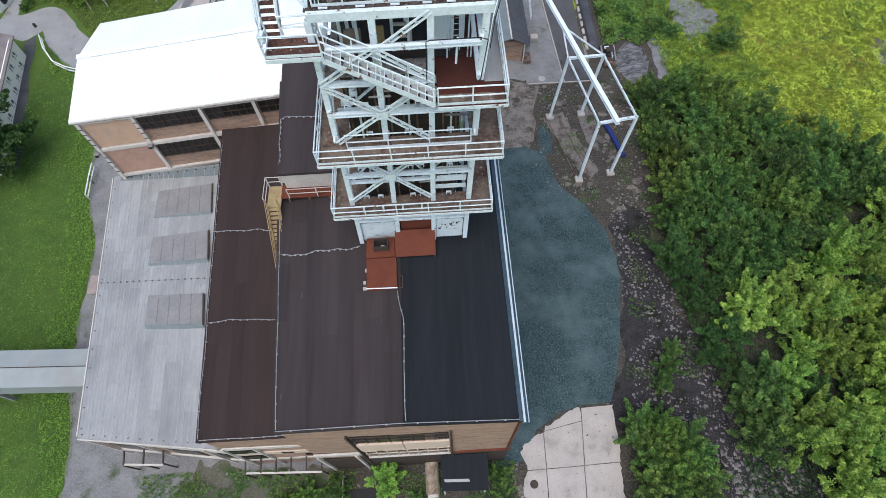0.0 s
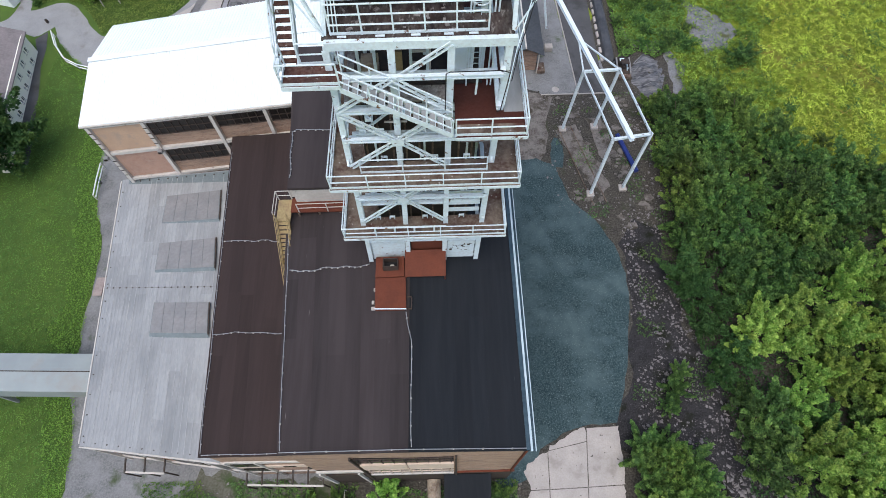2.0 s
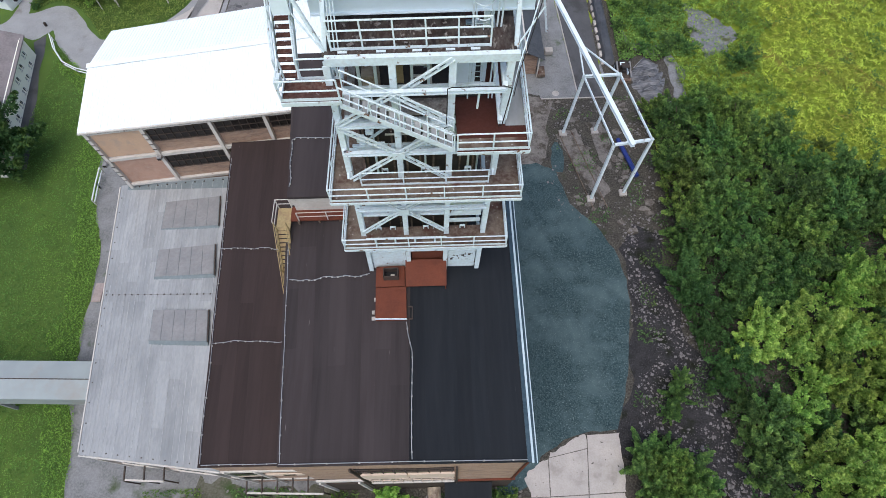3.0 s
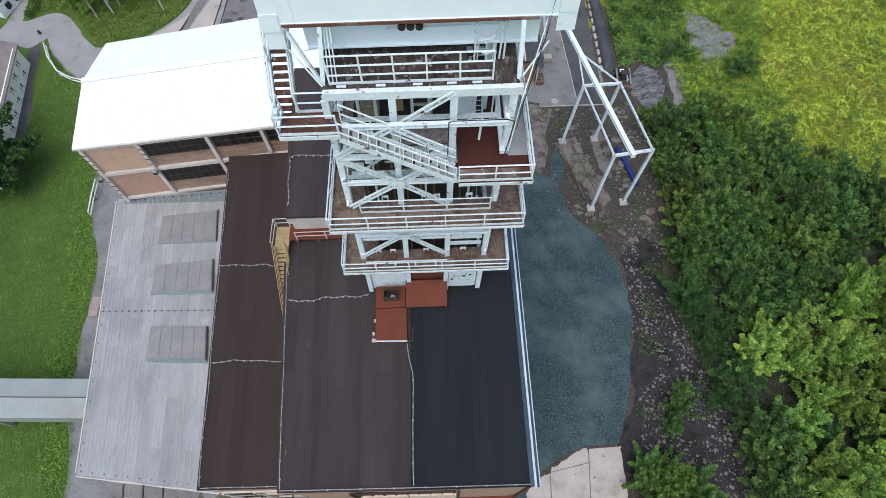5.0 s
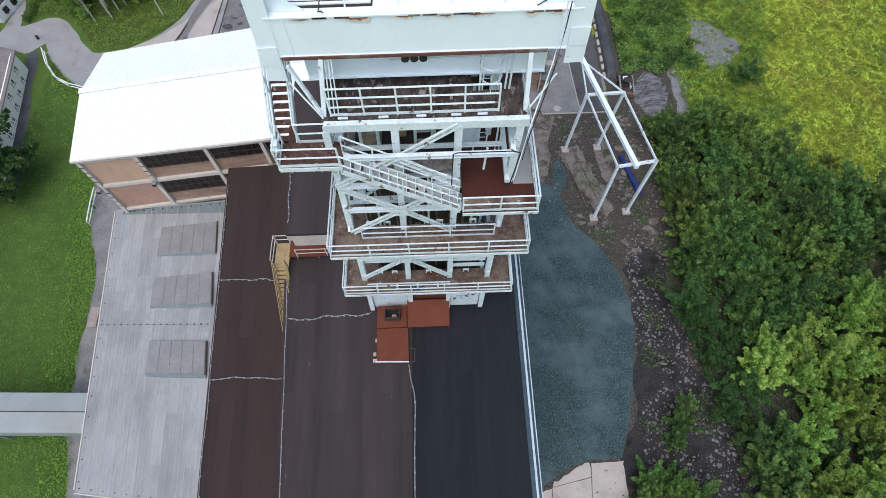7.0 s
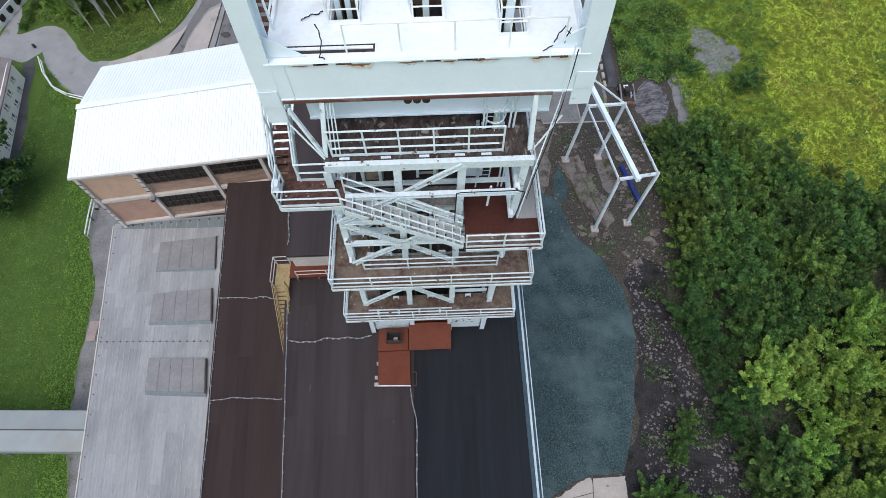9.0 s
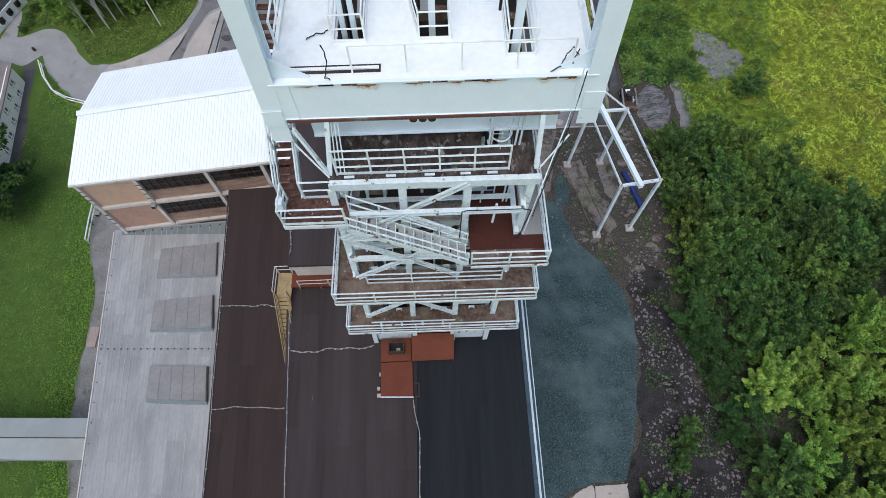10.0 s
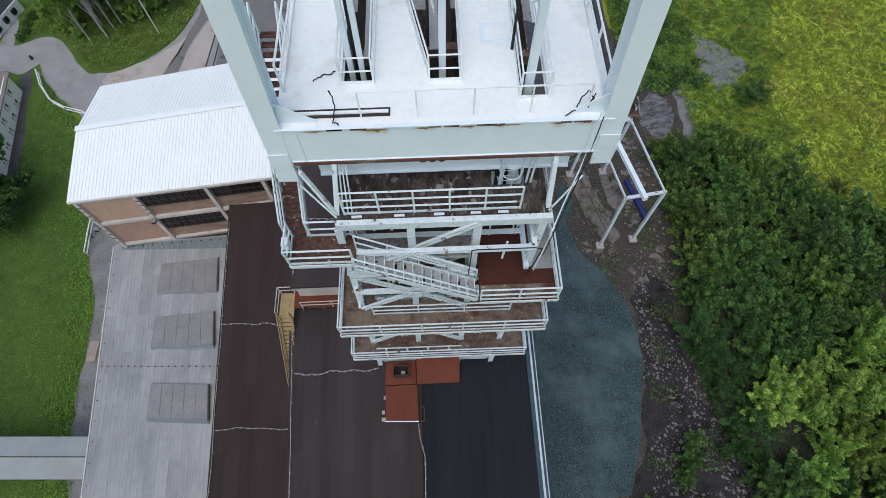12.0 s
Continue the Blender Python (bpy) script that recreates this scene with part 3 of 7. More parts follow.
roof_b = part("roof", bm, M["felt_sky_tint"], main_hall, "black felt roof slope tinted with the blue of the sky")
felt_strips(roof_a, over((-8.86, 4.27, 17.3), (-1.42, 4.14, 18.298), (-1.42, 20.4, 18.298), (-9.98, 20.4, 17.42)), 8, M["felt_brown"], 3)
felt_strips(roof_b, over((-1.38, 4.14, 18.297), (5.02, 4.22, 17.208), (5.02, 31.0, 17.208), (-1.38, 31.0, 18.297)), 7, M["felt_sky_tint"], 4)
# zinc edge along the eave
bm = bmesh.new()
bm_beam(bm, (5.27, 4.2, 17.20), (5.27, 31.1, 17.20), 0.24, 0.03)
part("eave_flashing", bm, M["flash_blue"], main_hall, "blue-grey zinc eave flashing")
bm = bmesh.new()
bm_beam(bm, (5.46, 4.15, 17.13), (5.46, 31.1, 17.13), 0.13, 0.08)
bm_beam(bm, (5.70, 4.15, 17.10), (5.70, 31.1, 17.10), 0.05, 0.12)
part("gutter", bm, M["gutter_zinc"], main_hall, "pale zinc gutter")
beam_part("gutter_bed", (5.60, 4.15, 17.04), (5.60, 31.1, 17.04), 0.146, 0.03, M["flash_blue"], main_hall, "dark wet gutter bed")
M["cream_panel"] = mat("cream_panel", (0.62, 0.50, 0.41), (0.55, 0.45, 0.37), 0.7, fine=(0.45, 0.36, 0.29), fine_scale=6, fine_amount=0.3, stain=(0.34, 0.25, 0.19), stain_scale=1.2, stain_at=(0.62, 0.72), rough=0.85)
# front gable: two window bands with panels between, a dark plinth below
for z0, z1, n in ((12.3, 14.5, 9), (6.2, 8.9, 9)):
    win = box_part("window", (-2.0, 4.320, (z0 + z1) / 2), (6.1, 0.10, z1 - z0), M["glass_dark"], main_hall, "dark lattice strip window")
    for i in range(n):
        box_part("mullion", (-4.9 + 0.725 * i, 4.250, (z0 + z1) / 2), (0.07, 0.06, z1 - z0), M["cream_panel"] if z0 < 9 else M["bar_dark"], win)
    for z in ((z0 + z1) / 2, z1 - 0.06):
        box_part("glazing_bar", (-2.0, 4.245, z), (6.1, 0.05, 0.07), M["cream_panel"] if z0 < 9 else M["bar_dark"], win)
for x in (-3.55, -0.45):
    box_part("panel", (x, 4.270, 10.6), (3.02, 0.16, 2.3), M["cream_panel"], main_hall, "cream facade panel")
box_part("sill_band", (-2.0, 4.250, 6.0), (6.1, 0.16, 0.28), M["frame_concrete"], main_hall)
box_part("sill_band", (-7.0, 4.260, 7.9), (3.4, 0.14, 0.7), M["frame_concrete"], main_hall)
for x in (-5.2, 1.2):
    box_part("pilaster", (x, 4.220, 9.0), (0.12, 0.16, 12.0), M["bar_dark"], main_hall, "rusty steel pilaster")
for x in (-8.55, -5.75):
    box_part("pilaster", (x, 4.190, 3.9), (0.16, 0.2, 7.2), M["frame_concrete"], main_hall, "pale concrete frame post")
box_part("base_band", (3.4, 4.260, 6.1), (4.2, 0.14, 0.22), M["rust_sheet"], main_hall, "rust-red steel band")
beam_part("corner_strip", (5.23, 4.250, 6.0), (5.23, 4.250, 16.8), 0.10, 0.12, M["rust_sheet"], main_hall, up=(0, 1, 0))
box_part("plinth", (-1.6, 4.280, 2.9), (14.0, 0.06, 5.7), M["bar_dark"], main_hall, "dark flat plinth band")

mid_hall, roof_m = hall_block("middle_hall", [(-15.4, 5.05), (-8.83, 5.0), (-10.66, 31), (-17.15, 31)], [12.2, 12.6, 12.6, 12.2], M["felt_rust"], M["brick"],
                              "lower brick hall with rust-brown felt roof", "rust-brown felt roof")
felt_strips(roof_m, over((-15.5, 4.95, 12.2), (-8.9, 4.9, 12.6), (-10.75, 31.1, 12.6), (-17.25, 31.1, 12.2)), 7, M["felt_rust"], 5)

side_hall = empty("side_hall", (-22, 18, 0), "low side hall with weathered grey corrugated roof", "building")
SIDE = [(-26.6, 6.7), (-15.5, 5.15), (-17.25, 30.2), (-29.2, 30.2)]
bm = bmesh.new()
bm_prism(bm, SIDE, 0, [7.05, 8.25, 8.25, 7.05])
part("wall", bm, M["brick"], side_hall)


def side_xyz(s, t, up=0.0):
    """A place on the grey roof: s across from its low eave, t from front to back, both 0 to 1."""
    fx, fy = SIDE[0][0] + (SIDE[1][0] - SIDE[0][0]) * s, SIDE[0][1] + (SIDE[1][1] - SIDE[0][1]) * s
    bx, by = SIDE[3][0] + (SIDE[2][0] - SIDE[3][0]) * s, SIDE[3][1] + (SIDE[2][1] - SIDE[3][1]) * s
    return Vector((fx + (bx - fx) * t, fy + (by - fy) * t - 0.15 * (1 - 2 * t), 7.4 + 1.2 * s + up))


def ribbed(name, place, n, depth, material, parent, label, rows=1):
    """A sheet with trapezoid ribs; place(s, t, up) gives its points."""
    bm = bmesh.new()
    cols = []
    for i in range(n):
        for q, u in ((0.0, 0.0), (0.55, 0.0), (0.65, depth), (0.90, depth)):
            cols.append(((i + q) / n, u))
    cols.append((1.0, 0.0))
    grid = [[bm.verts.new(place(s, r / rows, u)) for s, u in cols] for r in range(rows + 1)]
    under = [[bm.verts.new(place(s, r / rows, -0.12)) for s in (0.0, 1.0)] for r in (0, rows)]
    for r in range(rows):
        for i in range(len(cols) - 1):
            bm.faces.new((grid[r][i], grid[r][i + 1], grid[r + 1][i + 1], grid[r + 1][i]))
    bm.faces.new(under[0] + under[1][::-1])
    bm.faces.new(grid[0][::-1] + under[0])
    bm.faces.new(grid[-1] + under[1][::-1])
    return part(name, bm, material, parent, label)


roof_s = ribbed("roof", side_xyz, 34, 0.008, M["sheet_grey"], side_hall, "weathered grey corrugated roof")
for c in range(12):
    cuts = [0.0] + [min(0.97, 0.10 + 0.205 * r + 0.075 * ((c * 5) % 3)) for r in range(4)] + [1.0]
    for r in range(5):
        lift = 0.012 + 0.006 * (r % 2) + 0.003 * (c % 2)
        ribbed("roof_sheet", lambda s, t, u: side_xyz((c + 0.004 + 0.992 * s) / 12, cuts[r] + (cuts[r + 1] - cuts[r]) * t, lift + max(u, -0.004) + 0.012 * (1 - t)), 3, 0.007, M["sheet_grey"], roof_s, "")
r = random.Random(8)
for c in range(1, 24):
    t0 = 0.01
    while t0 < 0.97:
        t1 = min(0.985, t0 + r.uniform(0.10, 0.28))
        if r.random() < (0.85 if c % 2 == 0 else 0.4):
            beam_part("seam", side_xyz(c / 24, t0, 0.042), side_xyz(c / 24, t1, 0.042), r.choice((0.03, 0.05)), 0.008, M["seam_pale"], roof_s)
        t0 = t1 + 0.004
box_part("eave_board", side_xyz(0, 0.5, -0.05) + Vector((-0.08, 0, 0)), (23.6, 0.10, 0.16), M["frame_concrete"], side_hall, rot=turn_to(side_xyz(0, 0), side_xyz(0, 1)))
box_part("front_board", side_xyz(0.5, 0, -0.08) + Vector((0, -0.08, 0)), (11.3, 0.08, 0.20), M["frame_concrete"], side_hall, rot=turn_to(side_xyz(0, 0), side_xyz(1, 0)))
# sheet joint with its bolt heads
for s0 in (0.535,):
    for i in range(19):
        p = side_xyz(0.02 + i * 0.05, s0, 0.05)
        box_part("bolt", p, (0.10, 0.10, 0.05), M["bar_dark"], side_hall)
    beam_part("joint_strip", side_xyz(0.01, s0, 0.05), side_xyz(0.98, s0, 0.05), 0.05, 0.012, M["skylight"], side_hall)
for i in range(15):
    box_part("bolt", side_xyz(0.02, 0.03 + i * 0.065, 0.04), (0.08, 0.08, 0.05), M["bar_dark"], side_hall)
for i in range(11):
    box_part("bolt", side_xyz(0.03 + i * 0.085, 0.012, 0.04), (0.08, 0.08, 0.05), M["bar_dark"], side_hall)
M["teal_stain"] = mat("teal_stain", (0.185, 0.222, 0.236), (0.155, 0.185, 0.195), 0.6, fine=(0.12, 0.13, 0.13), fine_scale=4, fine_amount=0.3, rough=0.55, bump=0.05)
def roof_z(x):
    return 7.4 + 1.2 * (x + 27.5) / 11.6


def skylight(corners, up):
    """A low monitor on the grey roof: sloping upstand in front, a lid of ribbed sheets. corners: front left, front right, back right, back left."""
    mid = sum((Vector(c) for c in corners), Vector((0, 0))) / 4
    sky = empty("roof_skylight", (mid.x, mid.y, 8), "raised grey translucent roof skylight panel", "skylight", group="skylights on the grey roof")
    fl, fr, br, bl = (Vector(c) for c in corners)

    def lid(s, t, z):
        q = fl.lerp(fr, s).lerp(bl.lerp(br, s), t)
        return (q.x, q.y, roof_z(q.x) + z)

    bm = bmesh.new()
    lo = [bm.verts.new(lid(*c, -0.06)) for c in ((0, 0), (1, 0), (1, 1), (0, 1))]
    hi = [bm.verts.new(lid(*c, h)) for c, h in (((0.01, 0.13), up * 0.7), ((0.99, 0.11), up), ((0.99, 0.99), up), ((0.01, 0.99), up * 0.7))]
    for i in range(4):
        bm.faces.new((lo[i], lo[(i + 1) % 4], hi[(i + 1) % 4], hi[i]))
    bm.faces.new(hi)
    part("frame", bm, M["teal_stain"], sky, "blue-grey sheet upstand")
    for i in range(5):
        bm = bmesh.new()
        sa, sb = 0.02 + 0.192 * i, 0.02 + 0.192 * (i + 1) - 0.006
        slab_mesh(bm, [lid(sa, 0.135, up * (0.7 + 0.3 * sa) + 0.03), lid(sb, 0.135, up * (0.7 + 0.3 * sb) + 0.03), lid(sb, 0.985, up * (0.7 + 0.3 * sb) + 0.03), lid(sa, 0.985, up * (0.7 + 0.3 * sa) + 0.03)], 0.028)
        pane = part("pane", bm, M["skylight"], sky)
        for t in (0.40, 0.70):
            beam_part("bar", lid(sa, t, up * (0.7 + 0.3 * sa) + 0.034), lid(sb, t, up * (0.7 + 0.3 * sb) + 0.034), 0.03, 0.008, M["skylight"], pane)
    # dark strip paints the shade along the monitor's east side
    beam_part("side_board", lid(0.995, 0.10, up + 0.03), lid(0.995, 0.99, up + 0.03), 0.10, 0.05, M["bar_dark"], sky, "dark side strip for the shade on the east edge")


skylight([(-22.96, 14.57), (-17.85, 14.18), (-18.27, 17.25), (-23.2, 17.62)], 0.30)
skylight([(-23.8, 20.19), (-18.3, 19.98), (-18.74, 23.24), (-24.0, 23.18)], 0.30)
skylight([(-24.25, 24.84), (-18.73, 24.67), (-19.14, 28.19), (-24.37, 28.1)], 0.24)

bm = bmesh.new()
slab_mesh(bm, [side_xyz(0.06, 0.975, 0.045), side_xyz(0.99, 0.945, 0.045), side_xyz(0.99, 0.995, 0.045), side_xyz(0.06, 0.995, 0.045)], 0.02)
part("back_flashing", bm, M["teal_stain"], side_hall, "blue-grey sheet flashing along the taller wall")
for i in range(12):
    box_part("bolt", side_xyz(0.08 + i * 0.075, 0.985, 0.08), (0.11, 0.11, 0.06), M["bar_dark"], side_hall)

# the fronts of the two lower halls: pale posts, bands, dark glass between
def side_y(x):
    return 6.7 + (x + 26.6) / 11.1 * (-1.55)


rot_s = turn_to((-26.6, side_y(-26.6), 0), (-15.5, side_y(-15.5), 0))
for x in (-26.45, -22.3, -17.2):
    beam_part("pilaster", (x, side_y(x) - 0.14, 0), (x, side_y(x) - 0.14, 7.0), 0.14, 0.16, M["frame_concrete"], side_hall, "white frame post", up=(0, 1, 0))
for z, h in ((6.4, 0.9), (1.5, 0.5)):
    box_part("frame_band", (-21.0, side_y(-21.0) - 0.05, z), (11.0, 0.16, h), M["frame_concrete"], side_hall, "pale facade band", rot=rot_s)
for x in (-24.4, -19.8, -16.4):
    box_part("window", (x, side_y(x) - 0.02, 3.7), (2.4 if x < -17 else 1.2, 0.10, 2.6), M["glass_dark"], side_hall, "dark strip window", rot=rot_s)
for x in (-15.2, -13.0, -9.0):
    beam_part("pilaster", (x, 4.92, 0), (x, 4.92, 8.6), 0.14, 0.14, M["frame_concrete"], mid_hall, "white frame post", up=(0, 1, 0))
for z, h, m in ((8.3, 0.7, "frame_concrete"), (5.9, 1.0, "cream_panel"), (2.6, 0.5, "frame_concrete")):
    box_part("frame_band", (-12.1, 4.99, z), (6.2, 0.10, h), M[m], mid_hall, "pale facade band")
for x, z, w in ((-14.1, 7.1, 1.9), (-11.2, 5.9, 0.9), (-9.9, 4.3, 0.6), (-14.1, 4.2, 1.9)):
    box_part("window", (x, 4.97, z), (w, 0.12, 0.5 if x > -13 else 1.2), M["glass_dark"], mid_hall, "dark small window")

pent, roof_p = hall_block("roof_house", [(-9.15, 20.5), (-3.6, 20.5), (-3.6, 33), (-9.75, 33)], [20.0, 20.0, 20.0, 20.0], M["felt_brown"], M["frame_concrete"],
                          "flat-roofed block behind the headframe", "brown-black felt roof")


# the white-roofed hall, turned a little against the others
def wh(s, d, z=0.0):
    return Vector((-28.3 + s, 29.85 + d * (1 + 0.008 * s) + 0.105 * s, z))


white_hall = empty("white_hall", (-20, 36, 0), "brick hall with pale frame and white corrugated roof", "building")
bm = bmesh.new()
bm_prism(bm, [wh(0.2, 0.3).xy, wh(24, 0.3).xy, wh(24, 11).xy, wh(0.2, 11).xy], 0, 15.45)
bm_prism(bm, [wh(0.2, 0.32).xy, wh(0.5, 0.32).xy, wh(0.5, 5.6).xy, wh(0.2, 5.6).xy], 15.4, [15.45, 15.45, 16.6, 16.6])
part("wall", bm, M["brick"], white_hall, "weathered brick wall")
ribbed("roof", lambda s, t, u: wh(24.2 * s, 5.9 * t, 15.62 + 1.25 * t + u), 92, 0.03, M["roof_white"], white_hall, "white ribbed sheet roof slope")
ribbed("roof", lambda s, t, u: wh(24.2 * s, 5.9 + 5.4 * t, 16.87 - 1.1 * t + u), 92, 0.03, M["roof_white"], white_hall, "white ribbed sheet roof slope")
beam_part("ridge_cap", wh(-0.05, 5.9, 16.96), wh(24.2, 5.9, 16.96), 0.50, 0.03, M["roof_white"], white_hall, "flat white ridge cap")
beam_part("eave_gutter", wh(0, -0.06, 15.5), wh(24, -0.06, 15.5), 0.12, 0.12, M["frame_concrete"], white_hall)
rot_w = turn_to(wh(0, 0), wh(10, 0))
for s in (0.35, 4.75, 10.2, 14.6, 19.0):
    beam_part("pilaster", wh(s, 0.16, 7.0), wh(s, 0.16, 15.3), 0.30, 0.34, M["frame_concrete"], white_hall, "pale concrete frame post", up=(0, 1, 0))
for z, hh in ((15.2, 0.22), (11.75, 0.34), (8.05, 0.30)):
    beam_part("frame_band", wh(0.2, 0.17, z), wh(19, 0.17, z), 0.26, hh, M["frame_concrete"], white_hall, "pale concrete frame band")
bm = bmesh.new()
bm_box(bm, wh(2.5, 0.28, 13.5), (4.0, 0.10, 3.0), rot_w)
part("infill", bm, M["plaster_orange"], white_hall, "orange plastered infill panel")
M["plaster_red"] = mat("plaster_red", (0.43, 0.255, 0.19), (0.33, 0.19, 0.145), 0.9, detail=9, spread=(0.42, 0.6), fine=(0.50, 0.36, 0.29), fine_scale=5, fine_amount=0.4, stain=(0.52, 0.45, 0.40), stain_scale=0.9, stain_at=(0.63, 0.69), rough=0.9,
                       bricks=((0.42, 0.25, 0.18), (0.33, 0.18, 0.13), (0.45, 0.38, 0.33)))
bm = bmesh.new()
bm_box(bm, wh(2.55, 0.28, 9.9), (4.1, 0.10, 3.3), rot_w)
part("infill", bm, M["plaster_red"], white_hall, "reddish brick infill panel with pale patches")
# fascia board, with the overhang's shadow put into its dark colour
beam_part("fascia", wh(0.0, 0.02, 15.37), wh(19.5, 0.02, 15.37), 0.10, 0.10, M["bar_dark"], white_hall, "brown fascia board darkened for the shadow under the eave")
for s, z0, z1 in ((0.35, 12.3, 14.9), (0.35, 8.5, 11.2), (4.75, 12.3, 14.9)):
    for k in range(4):
        box_part("joint", wh(s, -0.02, z0 + (z1 - z0) * (k + 0.5) / 4), (0.32, 0.02, 0.10), M["bar_dark"], white_hall)
for s0, s1, z0, z1 in ((5.0, 9.95, 13.45, 14.95), (10.5, 14.4, 13.6, 15.0), (14.9, 18.8, 13.6, 15.0), (5.0, 9.95, 9.75, 11.45), (10.5, 14.4, 9.75, 11.45)):
    bm = bmesh.new()
    bm_box(bm, wh((s0 + s1) / 2, 0.25, (z0 + z1) / 2), (s1 - s0, 0.14, z1 - z0), rot_w)
    wob = part("window", bm, M["glass_dark"], white_hall, "dark steel strip window")
    n = round((s1 - s0) / 0.62)
    for i in range(n + 1):
        beam_part("mullion", wh(s0 + (s1 - s0) * i / n, 0.15, z0), wh(s0 + (s1 - s0) * i / n, 0.15, z1), 0.06, 0.08, M["bar_dark"], wob, up=(0, 1, 0))
    for z in (z0 + 0.05, (z0 + z1) / 2, z1 - 0.05):
        beam_part("glazing_bar", wh(s0, 0.15, z), wh(s1, 0.15, z), 0.07, 0.06, M["bar_dark"], wob)
for s, z in ((0.1, 11.6), (4.75, 11.75)):
    lamp = empty("wall_lamp", wh(s, -0.1, z), "small grey floodlight on the hall wall", "lamp", group="floodlights on the brick hall")
    box_part("housing", wh(s, -0.22, z), (0.40, 0.34, 0.34), M["skylight"], lamp, bevel=0.04)
    box_part("lens", wh(s, -0.41, z), (0.30, 0.03, 0.24), M["glass_dark"], lamp)
    box_part("bracket", wh(s, -0.02, z), (0.14, 0.24, 0.14), M["bar_dark"], lamp)


# lightning wires on little holders along the roof edges and joints
def wire(pts, label, n_hold=1.6, up=0.10):
    t = empty("lightning_wire", pts[0], label, "wire", group="lightning wires on the roofs")
    curve_part("wire", [Vector(p) + Vector((0, 0, up)) for p in pts], 0.026, M["cable_grey"], t)
    for a, b in zip(pts, pts[1:]):
        a, b = Vector(a), Vector(b)
        for i in range(max(1, int((b - a).length / n_hold))):
            p = a.lerp(b, (i + 0.5) / max(1, int((b - a).length / n_hold)))
            box_part("holder", p + Vector((0, 0, up / 2)), (0.09, 0.09, up), M["frame_concrete"], t, bevel=0.015)


def wavy(a, b, n=14, amp=0.07, seed=0):
    a, b = Vector(a), Vector(b)
    side = Vector((-(b - a).y, (b - a).x, 0)).normalized()
    return [a.lerp(b, i / n) + side * amp * noise.noise((seed * 9.7 + i * 0.6, 3.1, 0.5)) * 2 for i in range(n + 1)]


wire([(-8.75, 4.36, 17.32), (-1.4, 4.24, 18.3), (5.15, 4.3, 17.2)], "pale lightning wire along the hall's front edge")
wire(wavy((-8.72, 4.45, 17.33), (-9.78, 20.3, 17.35), 16, 0.03), "pale lightning wire along the hall's roof edge")
wire(wavy((-1.24, 4.35, 18.28), (-1.25, 10.4, 18.28), 8, 0.03) + [Vector((-1.5, 11.4, 18.29)), Vector((-1.6, 12.2, 18.27))], "pale lightning wire along the roof ridge", 1.5)
wire(wavy((-9.3, 15.55, 17.46), (-4.0, 15.55, 18.06), 14, 0.10, 3), "pale lightning wire crossing the felt roof", 1.7)
wire(wavy((-15.4, 5.1, 12.22), (-17.0, 29.4, 12.22), 20, 0.04, 5), "pale lightning wire along the lower roof edge")
wire(wavy((-15.3, 5.0, 12.22), (-9.0, 4.95, 12.55), 8, 0.03, 6), "pale lightning wire along the lower roof's front edge")
wire(wavy((-15.95, 13.25, 12.22), (-9.5, 13.1, 12.58), 12, 0.12, 8), "pale lightning wire crossing the lower roof", 1.8)
wire(wavy((-16.55, 20.75, 12.22), (-10.1, 20.5, 12.58), 12, 0.12, 9), "pale lightning wire crossing the lower roof", 1.8)
wire(wavy((-9.15, 21.1, 20.02), (-9.4, 24.9, 20.02), 8, 0.06, 11) + wavy((-9.1, 25.1, 20.02), (-5.0, 25.0, 20.02), 8, 0.06, 12), "pale lightning wire on the flat roof block", 1.7)

# the conveyor gallery that leaves the grey hall
M["gallery_sheet"] = mat("gallery_sheet", (0.30, 0.335, 0.335), (0.26, 0.295, 0.30), 0.5, fine=(0.30, 0.31, 0.31), fine_scale=4, fine_amount=0.3, stain=(0.28, 0.27, 0.25), stain_scale=0.3, stain_at=(0.58, 0.75), rough=0.6)
gallery = empty("conveyor_gallery", (-40, 12.7, 0), "grey sheet-clad conveyor gallery joining the side hall", "conveyor gallery")
bm = bmesh.new()
bm_prism(bm, [(-27.2, 11.0), (-27.5, 13.95), (-75, 16.1), (-75, 12.7)], 3.4, 5.75)
part("side_wall", bm, M["gallery_sheet"], gallery)
for y0, y1, z0, z1 in ((10.9, 12.5, 5.78, 6.0), (12.5, 14.05, 6.0, 5.78)):
    bm = bmesh.new()
    slab_mesh(bm, [(-27.3, y0, z0), (-75, y0 + 1.7, z0), (-75, y1 + 1.7, z1), (-27.5, y1, z1)][::-1], 0.05)
    part("roof", bm, M["gallery_sheet"], gallery)
beam_part("ridge_strip", (-27.4, 12.5, 6.01), (-75, 14.2, 6.01), 0.07, 0.04, M["bar_dark"], gallery, "dark ridge joint")
for x in (-38, -52, -66):
    for dy in (0.3, 2.6):
        y = 11.0 + (-27.2 - x) / 47.8 * 1.7 + dy
        beam_part("support_post", (x, y, 0), (x, y, 3.4), 0.25, 0.25, M["sheet_grey"], gallery)
    beam_part("cross_brace", (x, y - 2.3, 0.3), (x, y, 3.2), 0.12, 0.12, M["sheet_grey"], gallery)


# ---- the headframe tower ----
XL, XM, XC, XR = -3.25, -0.85, 1.4, 3.4
YF, YB = 15.5, 21.5
ROOF = 18.2
P1, P2, P3, P5, DECK = 22.8, 28.4, 32.05, 35.85, 39.45
LAND = 34.54
W = M["steel_white"]
tower = empty("mine_headframe", (0, 18.5, ROOF), "white-painted steel mine headframe with rusty platforms", "headframe")


